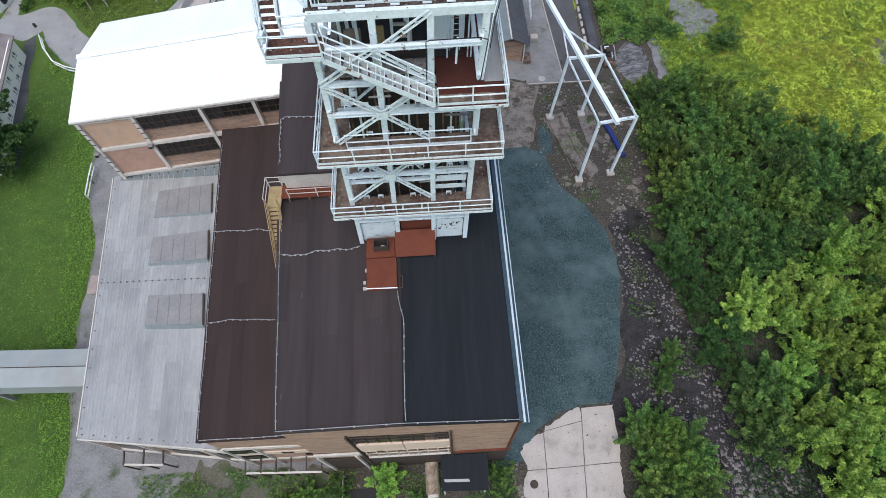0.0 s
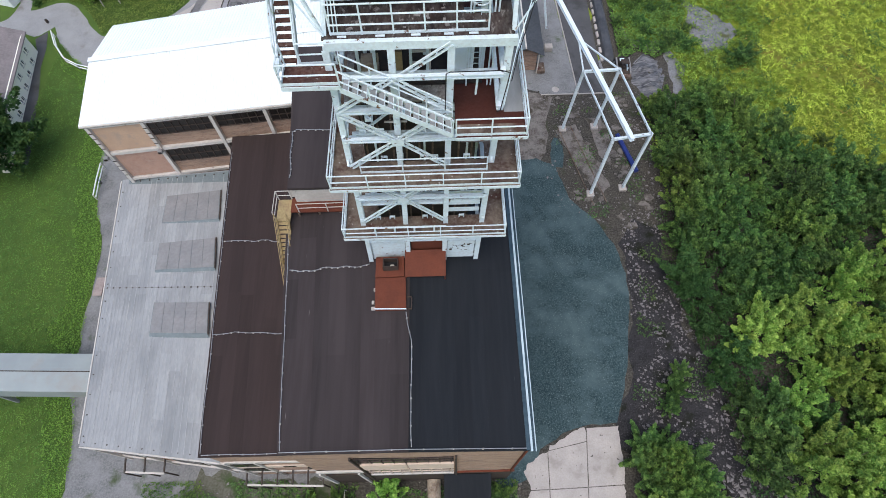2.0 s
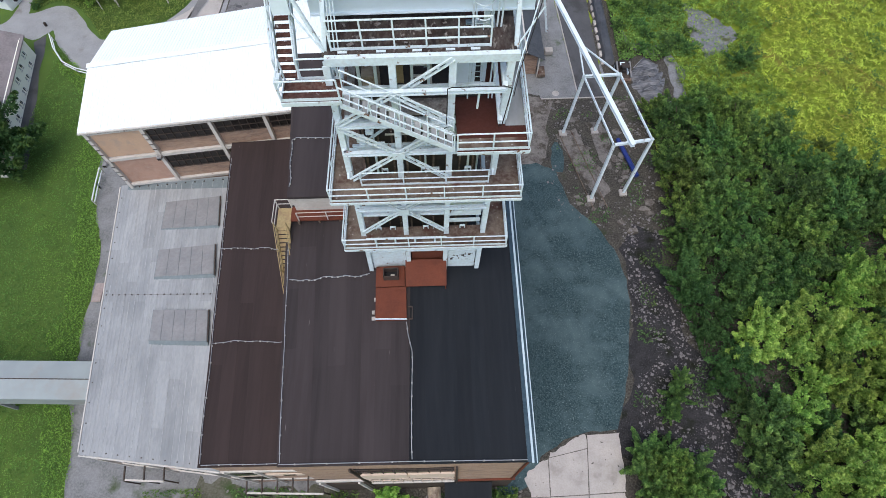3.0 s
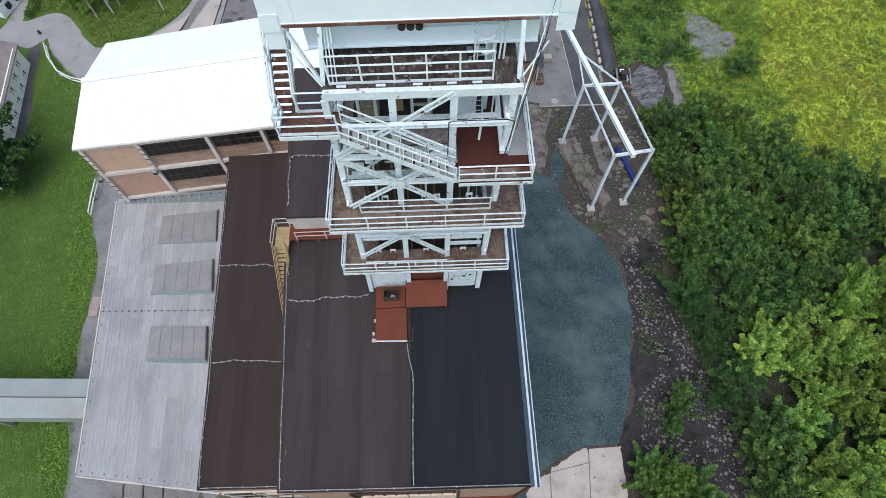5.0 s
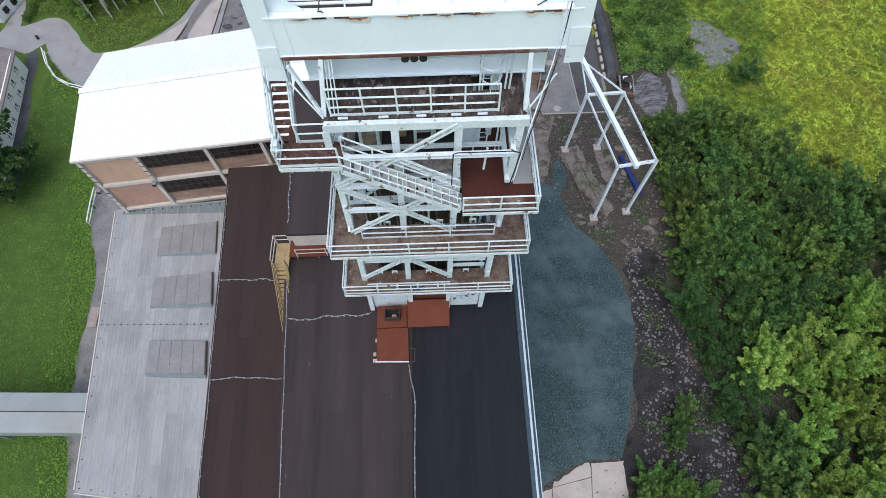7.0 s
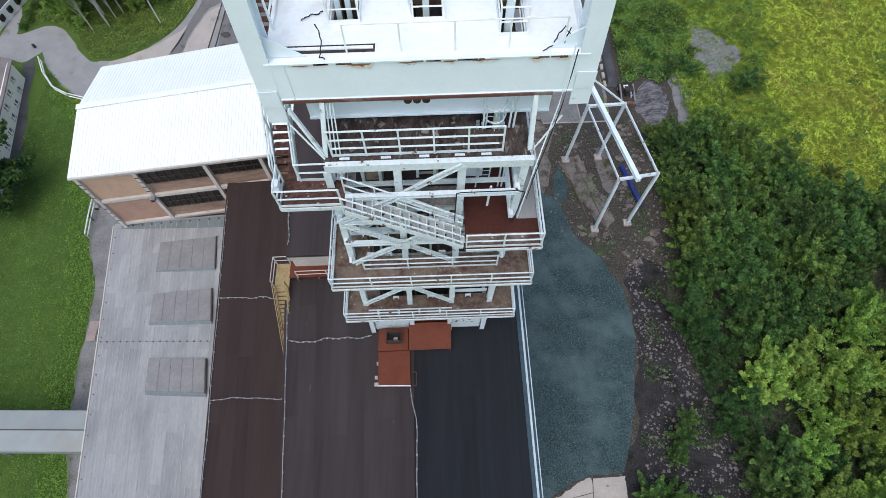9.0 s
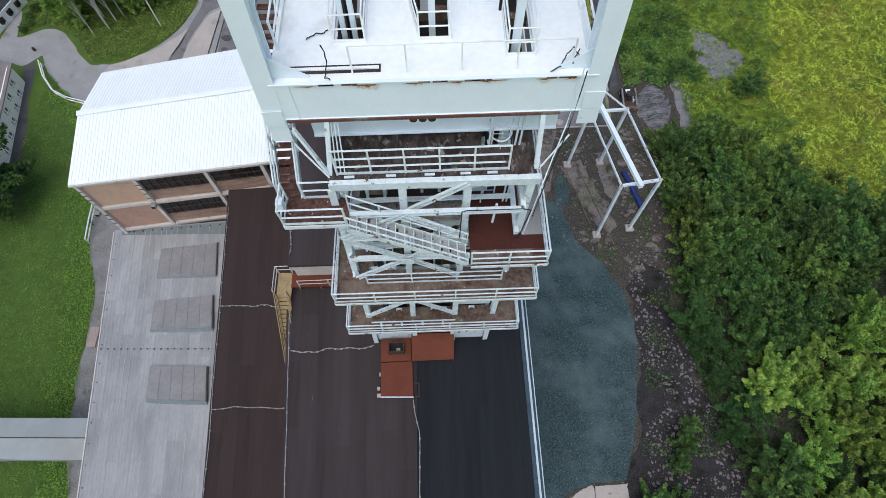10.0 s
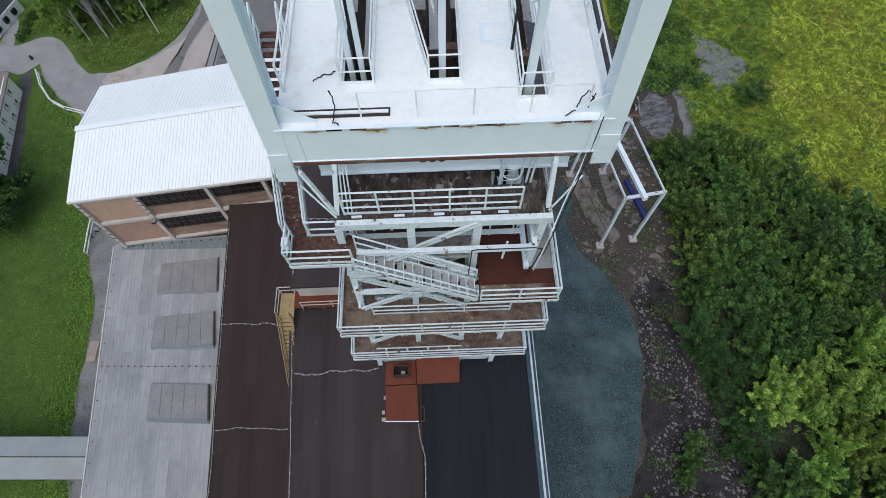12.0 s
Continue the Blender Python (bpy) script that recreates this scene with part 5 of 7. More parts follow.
# posts and knee struts between the fifth level and the girder
for x, tx, kx in ((XL, XL + 0.26, -4.0), (XR + 0.28, XR + 0.30, 4.45)):
    ibeam("column", (x, 16.3, P5), (tx, 16.95, 37.93), 0.15, 0.17, 0.04, up=(0, 1, 0))
    sgn = 1 if x > 0 else -1
    if sgn < 0:
        ibeam("knee_strut", (x - 0.02, 16.25, P5 + 0.1), (kx, 16.6, 37.9), 0.10, 0.13, 0.04, up=(0, 1, 0))
    bm = bmesh.new()
    bm_tube(bm, (x, 16.1, P5 + 0.1), (kx + 0.1 * sgn, 16.5, 37.3), 0.035, 6)
    part("knee_strut", bm, W, tower)
for dx in (0.22, 0.36, 0.5):
    bm = bmesh.new()
    bm_tube(bm, (XL + dx, 16.3, P5), (XL + dx * 0.7 + 0.22, 16.95, 37.9), 0.025, 5)
    part("conduit", bm, W, tower)
# ladder with its cage hoops
lad = empty("caged_ladder", (2.5, 17.6, P3), "white steel ladder with safety cage hoops", "ladder")
for dx in (-0.22, 0.22):
    beam_part("stile", (2.5 + dx, 17.6, P3), (2.6 + dx, 17.75, 37.2), 0.05, 0.05, W, lad)
for i in range(16):
    z = P3 + 0.25 + i * 0.3
    bm = bmesh.new()
    f = (z - P3) / (37.2 - P3)
    bm_tube(bm, (2.28 + 0.1 * f, 17.6 + 0.15 * f, z), (2.72 + 0.1 * f, 17.6 + 0.15 * f, z), 0.018, 5)
    part("rung", bm, W, lad)
for i in range(5):
    z = 34.4 + i * 0.62
    pts = [(2.55 + 0.4 * math.cos(math.pi * (1 + q / 8)), 17.65 + 0.55 * math.sin(math.pi * (1 + q / 8)), z) for q in range(9)]
    curve_part("cage_hoop", pts, 0.03, W, lad)
for q in (2, 4, 6):
    x, y = 2.55 + 0.4 * math.cos(math.pi * (1 + q / 8)), 17.65 + 0.55 * math.sin(math.pi * (1 + q / 8))
    beam_part("cage_bar", (x, y, 34.4), (x, y, 36.9), 0.03, 0.03, W, lad)
for x in (2.15, 3.05, 3.2):
    beam_part("stay", (x, 17.2, P3), (x + 0.05, 17.25, 37.5), 0.06, 0.06, W, tower)
# hoses and cables
hose = empty("hose", (XC, 15.2, P3), "black rubber hose looped between the columns", "hose")
curve_part("run", [(XC - 0.2, 15.28, 32.7), (XC - 0.2, 15.28, 34.75), (XC - 0.05, 15.26, 34.85), (XR - 0.1, 15.26, 34.85), (XR + 0.2, 15.28, 34.7), (XR + 0.05, 15.28, 32.6), (XR - 0.1, 15.28, 32.5)], 0.022, M["cable_black"], hose)
cab2 = empty("power_cable", (4.5, 16.4, DECK), "thick cable hanging down beside the girder", "cable")
curve_part("cable", [(4.45, 16.55, 40.2), (4.42, 16.5, 39.2), (4.3, 16.3, 38.0), (4.0, 15.9, 36.6), (3.72, 15.4, 35.7), (3.62, 15.25, 34.4), (3.55, 15.2, 33.0)], 0.022, M["girder_white"], cab2)
curve_part("cable", [(4.55, 16.55, 40.0), (4.52, 16.5, 39.1), (4.40, 16.3, 37.9), (4.1, 15.9, 36.5), (3.80, 15.4, 35.6), (3.70, 15.25, 34.3)], 0.018, M["cable_black"], cab2)
for pts, lab in (([(-2.75, 19.0, DECK + 0.05), (-2.9, 18.85, DECK + 0.05), (-3.1, 18.86, DECK + 0.05), (-3.3, 18.7, DECK + 0.05), (-3.42, 18.62, DECK + 0.05)], "black cable end lying on the white deck"),
                 ([(-2.75, 17.7, DECK + 0.6), (-2.7, 17.5, DECK + 0.9), (-2.62, 17.4, DECK + 0.4), (-2.72, 17.1, DECK + 0.05), (-2.5, 17.0, DECK + 0.05)], "black cable loop on the deck rail"),
                 ([(3.7, 17.05, DECK + 0.05), (4.0, 17.2, DECK + 0.1), (4.15, 17.5, DECK + 0.15), (4.35, 17.6, DECK + 0.4), (4.5, 17.4, DECK + 0.3), (4.3, 17.2, DECK + 0.2), (4.45, 17.2, DECK + 0.9)], "black cable coil by the leg")):
    t = empty("loose_cable", pts[0], lab, "cable", group="loose cables on the deck")
    fine = [Vector(a).lerp(Vector(b), q / 4) + Vector((noise.noise((a[0] * 9 + q, 0.3, a[1])), noise.noise((a[1] * 9 + q, 2.3, a[0])), 0)) * 0.05 for a, b in zip(pts, pts[1:]) for q in range(4)]
    curve_part("cable", fine, 0.018, M["cable_black"], t)

# tower foot: panels, hood, roof plate and vent
for x0, x1 in ((XL, XM), (XC, XR)):
    box_part("wall_panel", ((x0 + x1) / 2, YF + 0.06, 19.35), (x1 - x0 - 0.34, 0.05, 2.2), W, tower, "white sheet panel with rust")
for z in (21.3, 22.0):
    ibeam("beam", (XL, YF, z), (XR, YF, z), 0.14, 0.14, 0.03)
laced((XC, YF - 0.05, 21.2), (XR - 0.1, YF - 0.05, 22.5), w=0.14)
laced((XL + 0.2, YF - 0.05, 22.4), (XM, YF - 0.05, 21.2), w=0.14)
box_part("machine_front", (0.3, YF + 0.3, 20.3), (1.9, 0.3, 2.6), M["rust_sheet"], tower, "rust-red sheet front")
for i in range(4):
    x = XL + 0.7 + 1.1 * i
    beam_part("stub_post", (x, 15.0, P1), (x, 15.0, P1 + 0.55), 0.10, 0.10, W, tower)
beam_part("stub_rail", (XL + 0.2, 15.05, P1 + 0.5), (XC, 15.05, P1 + 0.5), 0.06, 0.06, W, tower)
# white sheet bands in the lower bay, graffiti strokes on the foot panel
for z, h in ((23.75, 0.34), (24.55, 0.5), (25.5, 0.25)):
    box_part("sheet_band", ((XC + XR) / 2, YF + 0.35, z), (XR - XC - 0.3, 0.06, h), W, tower, "white sheet band between the columns")
ibeam("beam", (XL, YF + 0.30, 24.7), (XC, YF + 0.30, 24.7), 0.16, 0.2, 0.03)
random.seed(41)
for i in range(16):
    x = XC + 0.35 + random.uniform(0, 1.25)
    box_part("paint_stroke", (x, YF + 0.028, 19.5 + random.uniform(-0.25, 0.6)), (random.choice((0.05, 0.16)), 0.008, random.choice((0.05, 0.2))), M["bar_dark"], tower)
for i in range(34):
    z = random.choice((23.4, 24.0, 25.2, 26.2, 29.0, 29.4, 30.2, 31.2)) + random.uniform(-0.2, 0.2)
    x, y, w = random.uniform(XL + 0.4, XR - 1.0), random.uniform(16.3, 17.1), random.uniform(0.4, 1.6)
    m = random.choice((W, W, M["frame_concrete"], M["debris"], M["rust_floor"]))
    if i % 3:
        bm = bmesh.new()
        bm_tube(bm, (x, y, z), (min(x + w, XR - 0.2), y, z), random.uniform(0.03, 0.07), 7)
        part("pipe", bm, m, tower)
    else:
        bm = bmesh.new()
        bm_box(bm, (x, y, z), (0.34, 0.26, 0.30))
        bm_box(bm, (x, y - 0.16, z + 0.02), (0.22, 0.06, 0.18))
        bm_box(bm, (x, y, z + 0.18), (0.12, 0.12, 0.10))
        part("valve_box", bm, m, tower)
bm = bmesh.new()
bm_tube(bm, (2.45, YF + 0.15, 34.55), (2.42, YF + 0.15, 33.2), 0.045, 7)
part("hanging_pipe", bm, W, tower)

# the frame stands a little out of plumb below the fifth level
def out_of_plumb(ob, walkway):
    if ob.data is not None:
        for v in ob.data.vertices:
            d = max(0.0, P5 - v.co.z)
            v.co.x -= 0.0 if walkway else 0.034 * d
            v.co.y += 0.035 * d if walkway else 0.022 * d


WALKWAYS = [o for o in tower.children if o.name.startswith("platform")]
for ob in (tower, lad, hose, cab2, crate, cab):
    for o in (ob, *ob.children_recursive):
        out_of_plumb(o, o in WALKWAYS or o.parent in WALKWAYS)

hood = empty("rust_hood", (-0.35, 15.1, 18.2), "rust-red sheet hood at the tower foot", "hood")
bm = bmesh.new()
slab_mesh(bm, [(-1.66, 14.45, 18.58), (0.88, 14.50, 18.48), (0.92, 15.84, 19.5), (-1.62, 15.84, 19.5)], 0.04)
part("sheet", bm, M["rust_sheet"], hood)
for x in (-1.6, 0.82):
    beam_part("leg", (x, 14.53, 17.9), (x, 14.53, 18.45), 0.06, 0.06, M["rust_sheet"], hood)
rp = empty("roof_plate", (-2.5, 13.4, 18.3), "rust-red steel plate box on the felt roof", "roof plate")
bm = bmesh.new()
slab_mesh(bm, [(-3.48, 12.40, 18.5), (-1.58, 12.33, 18.55), (-1.64, 14.42, 18.6), (-3.52, 14.40, 18.55)], 0.5)
part("cover", bm, M["rust_sheet"], rp)
bm = bmesh.new()
slab_mesh(bm, [(-3.52, 14.44, 18.62), (-1.70, 14.46, 18.67), (-1.72, 15.8, 18.75), (-3.50, 15.8, 18.7)], 0.5)
part("cover", bm, M["rust_sheet"], rp)
beam_part("edge_lip", (-3.50, 12.38, 18.53), (-1.57, 12.31, 18.58), 0.05, 0.06, M["girder_white"], rp, "pale worn plate edge")
for a, b in (((-1.45, 12.35), (-1.25, 12.35)), ((-1.25, 12.35), (-1.25, 13.15)), ((-1.25, 13.15), (-1.50, 13.15))):
    beam_part("frame_angle", (*a, 18.45), (*b, 18.45), 0.06, 0.10, M["bar_dark"], rp)
for x, y, w in ((-3.66, 12.95, 0.16), (-3.64, 12.55, 0.22), (-3.60, 13.8, 0.10)):
    box_part("loose_brick", (x, y, 18.12), (w, 0.20, 0.20), M["concrete"], rp)
vent = empty("roof_vent", (-2.55, 15.2, 18.7), "open dark steel vent box", "vent")
for c, s in (((-2.98, 15.15, 18.98), (0.05, 0.6, 0.55)), ((-2.10, 15.15, 18.98), (0.05, 0.6, 0.55)), ((-2.54, 14.87, 18.98), (0.93, 0.05, 0.55)), ((-2.54, 15.43, 18.98), (0.93, 0.05, 0.55))):
    box_part("side", c, s, M["bar_dark"], vent)
box_part("bottom", (-2.54, 15.15, 18.76), (0.84, 0.5, 0.04), M["cable_black"], vent)
tagged(box_part("stone", (-2.45, 15.1, 18.84), (0.26, 0.2, 0.14), M["frame_concrete"], None, bevel=0.05), "pale stone lying in the vent box", "stone")

# bridge from the stair head to the tower, and the yellow stair down to the lower roof
bridge = empty("roof_bridge", (-7.5, 20.2, 17.5), "rusty plate bridge with yellowish rails", "footbridge")
bm = bmesh.new()
bm_box(bm, (-6.9, 20.25, 18.05), (5.2, 1.1, 0.12))
part("deck", bm, M["rust_sheet"], bridge)
for i in range(4):
    box_part("joist", (-9.0 + 1.4 * i, 20.25, 17.75), (0.12, 1.1, 0.5), M["rust_floor"], bridge)
rail(bridge, [(-8.9, 19.68, 18.1), (-5.0, 19.72, 18.1)], 1.0, 2, 1.9, 0.03, M["frame_concrete"], 0)
box_part("parapet", (-6.9, 20.86, 18.7), (5.2, 0.08, 0.9), M["frame_concrete"], bridge, "pale concrete parapet")
rs = empty("roof_stair", (-9.9, 16.5, 12.6), "yellow-painted steel stair between the roofs", "stair")
box_part("landing", (-9.95, 19.9, 18.0), (0.95, 1.7, 0.08), M["yellow_paint"], rs)
A, B = Vector((-9.95, 19.05, 18.0)), Vector((-9.72, 13.6, 12.6))
for s in (-0.4, 0.4):
    beam_part("stringer", A + Vector((s, 0, 0)), B + Vector((s, 0, 0)), 0.05, 0.22, M["yellow_paint"], rs)
    for f in (0.5, 1.0):
        bm = bmesh.new()
        bm_tube(bm, A + Vector((s, 0, f)), B + Vector((s, 0, f)), 0.03, 5)
        part("handrail", bm, M["yellow_paint"], rs)
    for i in range(6):
        p = A.lerp(B, i / 5) + Vector((s, 0, 0))
        beam_part("post", p, p + Vector((0, 0, 1.0)), 0.05, 0.05, M["yellow_paint"], rs)
for i in range(26):
    box_part("tread", A.lerp(B, (i + 0.5) / 26), (0.76, 0.22, 0.03), M["yellow_paint"], rs)
rail(rs, [(-10.4, 19.1, 18.05), (-10.4, 20.75, 18.05), (-9.5, 20.75, 18.05)], 1.05, 2, 1.2, 0.03, M["frame_concrete"], 0)


# ---- the yard: gantry, sheds, machine, house ----
pipe_bridge = empty("pipe_gantry", (17, 37, 0), "white-painted steel gantry carrying a long beam", "gantry")
LEG = {"a": ((16.3, 32.0), (16.8, 32.7)), "b": ((19.8, 32.65), (20.45, 33.2)), "c": ((14.4, 40.8), (15.2, 41.3)), "d": ((18.0, 41.0), (18.85, 41.45))}
for k in "abcd":
    lo, hi = LEG[k]
    ibeam("leg", (*lo, 0.1), (*hi, 8.15), 0.26, 0.26, 0.05, up=(0, 1, 0), parent=pipe_bridge)
    box_part("footing", (lo[0], lo[1], 0.1), (0.8, 0.8, 0.3), M["concrete"], pipe_bridge, bevel=0.05)
for p, q, w in (("a", "b", 0.24), ("c", "d", 0.24), ("a", "c", 0.12), ("b", "d", 0.12)):
    a, b = LEG[p][1], LEG[q][1]
    d = (Vector(b) - Vector(a)).normalized() * 0.15
    ibeam("cross_beam", (a[0] - d.x, a[1] - d.y, 8.3), (b[0] + d.x, b[1] + d.y, 8.3), w, 0.24, 0.04, parent=pipe_bridge)
for p, q in (("c", (15.3, 45.6)), ("d", (15.35, 45.9))):
    ibeam("cross_beam", (*LEG[p][1], 8.3), (*q, 8.3), 0.12, 0.16, 0.03, parent=pipe_bridge)
ibeam("main_beam", (18.45, 32.3, 8.62), (12.6, 57.0, 8.62), 0.42, 0.4, 0.06, parent=pipe_bridge, material=M["girder_white"])
ibeam("leg", (14.3, 57.0, 0.1), (12.7, 56.6, 8.4), 0.26, 0.26, 0.05, up=(0, 1, 0), parent=pipe_bridge)
M["blue_pipe"] = mat("blue_pipe", (0.02, 0.035, 0.16), (0.03, 0.05, 0.2), 1.5, rough=0.4, bump=0.02)
bm = bmesh.new()
bm_tube(bm, (20.35, 39.6, 0.28), (21.6, 34.6, 0.28), 0.26, 14)
tagged(part("plastic_pipe", bm, M["blue_pipe"], smooth=False), "dark blue plastic pipe lying in the dirt", "pipe")

shed = empty("tool_shed", (11, 53, 0), "low brick shed with slate and felt roof", "shed")
bm = bmesh.new()
bm_prism(bm, [(8.4, 50.2), (12.2, 50.0), (12.2, 60), (8.4, 60)], 0, 2.9)
part("wall", bm, M["brick"], shed)
M["slate"] = mat("slate", (0.06, 0.065, 0.075), (0.045, 0.048, 0.055), 0.8, fine=(0.10, 0.105, 0.115), fine_scale=4, fine_amount=0.4, rough=0.6)
for i in range(10):
    bm = bmesh.new()
    y = 49.4 + 1.1 * i
    slab_mesh(bm, [(10.7, y, 3.9), (12.9, y - 0.12, 2.9), (12.9, y + 1.06, 2.9), (10.7, y + 1.06, 3.9)], 0.05)
    part("roof_strip", bm, M["slate"], shed)
bm = bmesh.new()
slab_mesh(bm, [(8.2, 49.4, 3.0), (10.68, 49.4, 3.92), (10.68, 60.4, 3.92), (8.2, 60.4, 3.0)], 0.08)
part("roof", bm, M["teal_stain"], shed, "grey-green sheet roof slope")
beam_part("porch_post", (12.3, 49.5, 0), (12.3, 49.5, 2.9), 0.14, 0.14, M["frame_concrete"], shed)
beam_part("ridge_board", (10.69, 49.35, 3.94), (10.69, 60.4, 3.94), 0.16, 0.05, M["frame_concrete"], shed)
box_part("bench", (12.8, 49.9, 0.4), (0.9, 1.4, 0.5), M["rust_floor"], None, bevel=0.05)
tagged(bpy.data.objects["bench"], "rusty low trolley beside the shed", "trolley")
box_part("concrete_block", (14.1, 53.3, 0.35), (1.0, 0.8, 0.7), M["concrete"], None, bevel=0.08)
tagged(bpy.data.objects["concrete_block"], "pale concrete block beside the shed", "block")
M["tarp"] = mat("tarp", (0.045, 0.047, 0.055), (0.075, 0.078, 0.085), 0.7, rough=0.5, bump=0.3, bump_scale=3)
bm = bmesh.new()
bmesh.ops.create_grid(bm, x_segments=6, y_segments=40, size=1)
for v in bm.verts:
    x, y = v.co.x, v.co.y
    v.co = Vector((21.3 + 0.75 * x, 60.5 + 9.5 * y, 0.75 * (1 - x ** 4) * (1 - y ** 20) + 0.10 * noise.noise((x * 2, y * 8, 0.3)) + 0.02))
tagged(part("covered_pile", bm, M["tarp"]), "long dark tarpaulin-covered pile beside the lane", "pile", kind="stuff")
for i in range(11):
    tagged(box_part("edging_stone", (20.45 + 0.02 * i, 51.5 + 1.35 * i, 0.1), (0.35, 0.9, 0.3), M["concrete"], None, bevel=0.06, rot=Euler((0, 0, 0.05 * math.sin(i * 5))).to_matrix()), "pale rough edging stone along the lane", "stone", group="edging stones along the lane")

loader = empty("small_loader", (22.6, 49.6, 0), "small dark machine with white hood panel", "loader")
box_part("chassis", (22.5, 49.6, 0.6), (1.3, 2.6, 0.4), M["bar_dark"], loader, bevel=0.08)
box_part("bonnet", (22.45, 50.1, 1.0), (0.9, 1.1, 0.4), M["machine_dark"], loader, "dark sheet bonnet", bevel=0.1)
box_part("hood", (22.4, 50.0, 1.24), (0.55, 0.45, 0.08), M["girder_white"], loader, "white hood panel", bevel=0.03)
box_part("side_panel", (22.9, 49.2, 0.95), (0.14, 1.1, 0.40), M["girder_white"], loader, "white side panel", bevel=0.03)
for x in (21.75, 23.25):
    beam_part("lift_arm", (x, 50.3, 1.25), (x, 48.2, 0.75), 0.16, 0.22, M["skylight"], loader, "grey lift arm")
box_part("roof_guard", (22.5, 49.15, 1.75), (0.95, 0.8, 0.08), M["machine_dark"], loader, bevel=0.02)
for x in (22.1, 22.9):
    for y in (48.85, 49.45):
        beam_part("guard_post", (x, y, 0.8), (x, y, 1.72), 0.06, 0.06, M["machine_dark"], loader, up=(0, 1, 0))
box_part("seat", (22.5, 49.1, 1.0), (0.5, 0.5, 0.4), M["machine_dark"], loader, bevel=0.08)
box_part("bucket", (22.6, 48.1, 0.4), (1.4, 0.5, 0.55), M["rust_floor"], loader, bevel=0.06)
for x in (21.85, 23.2):
    for y in (48.8, 50.4):
        bm = bmesh.new()
        bm_tube(bm, (x - 0.14, y, 0.42), (x + 0.14, y, 0.42), 0.42, 16)
        wh_ob = part("wheel", bm, M["cable_black"], loader)
        bm = bmesh.new()
        bm_tube(bm, (x - 0.16, y, 0.42), (x + 0.16, y, 0.42), 0.2, 10)
        part("rim", bm, M["sheet_grey"], wh_ob)
M["plastic_heap"] = mat("plastic_heap", (0.055, 0.056, 0.062), (0.15, 0.15, 0.16), 1.3, detail=9, stretch=(0.45, 2.2, 1), spread=(0.44, 0.58), fine=(0.34, 0.34, 0.35), fine_scale=3.0, fine_amount=0.35, rough=0.5, bump=0.5, bump_scale=4)
bm = bmesh.new()
bmesh.ops.create_grid(bm, x_segments=26, y_segments=30, size=1)
for v in bm.verts:
    x, y = v.co.x, v.co.y
    e = max(0.0, 1 - (x * x + y * y) ** 1.5)
    v.co = Vector((25.6 + 2.0 * x + 0.3 * y + 0.7 * noise.noise((x * 1.5, y * 1.5, 5.0)), 48.6 + 3.4 * y + 0.9 * noise.noise((x * 1.5, y * 1.5, 9.0)), -0.05 + 0.3 * e + 0.45 * e * noise.noise((x * 2.5, y * 5, 1.7))))
tagged(part("rubbish_heap", bm, M["plastic_heap"]), "flat heap of grey torn sheeting", "heap", kind="stuff")

for i in range(9):
    a = 0.5 + 0.35 * math.sin(i * 4.1)
    tagged(box_part("plank", (25.0 + 0.9 * math.sin(i * 2.3), 46.8 + 0.5 * i, 0.42 + 0.03 * (i % 3)), (1.2 + 0.6 * math.sin(i * 5.7), 0.08, 0.04), M["skylight"], None, rot=Euler((0, 0.05, a)).to_matrix()), "pale weathered plank on the rubbish heap", "plank", group="planks on the heap")
for a, b in (((13.95, 40.9), (16.5, 30.6)), ((15.35, 41.2), (17.9, 30.9))):
    rl = beam_part("track_rail", (*a, 0.075), (*b, 0.075), 0.07, 0.12, M["rust_floor"], None)
    tagged(rl, "rusty old rail half sunk in the yard", "rail", group="old track rails in the yard")
# the house beyond the lawn
house = empty("terraced_house", (-52, 50, 0), "long cream-walled house with grey tiled roof", "house")
M["cream_wall"] = mat("cream_wall", (0.93, 0.90, 0.79), (0.91, 0.88, 0.77), 0.5, fine=(0.76, 0.72, 0.62), fine_scale=5, fine_amount=0.2, rough=0.9)
M["roof_tile"] = mat("roof_tile", (0.23, 0.20, 0.20), (0.17, 0.15, 0.15), 0.8, fine=(0.3, 0.27, 0.27), fine_scale=5, fine_amount=0.4, rough=0.8)
HX0, HX1, HY0, HY1, HZ, HD = -58.5, -50.1, 37.0, 55.7, 3.0, 2.85
bm = bmesh.new()
bm_prism(bm, [(HX0, HY0), (HX1 + HD, HY0), (HX1, HY1), (HX0, HY1)], 0, HZ)
bm_prism(bm, [((HX0 + HX1) / 2 - 0.02, HY1 - 0.2), ((HX0 + HX1) / 2 + 0.02, HY1 - 0.2), ((HX0 + HX1) / 2 + 0.02, HY1), ((HX0 + HX1) / 2 - 0.02, HY1)], HZ - 0.1, HZ + 1.3)
part("wall", bm, M["cream_wall"], house)
for x0, x1, z0, z1, x0b, x1b in ((HX0 - 0.4, (HX0 + HX1) / 2, HZ - 0.1, HZ + 1.5, HX0 - 0.4, (HX0 + HX1) / 2), ((HX0 + HX1) / 2, HX1 + 0.3, HZ + 1.5, HZ - 0.1, (HX0 + HX1) / 2 + 0.4, HX1 + HD + 0.3)):
    bm = bmesh.new()
    slab_mesh(bm, [(x0b, HY0 - 0.3, z0), (x1b, HY0 - 0.3, z1), (x1, HY1 + 0.3, z1), (x0, HY1 + 0.3, z0)], 0.14)
    part("roof", bm, M["roof_tile"], house)
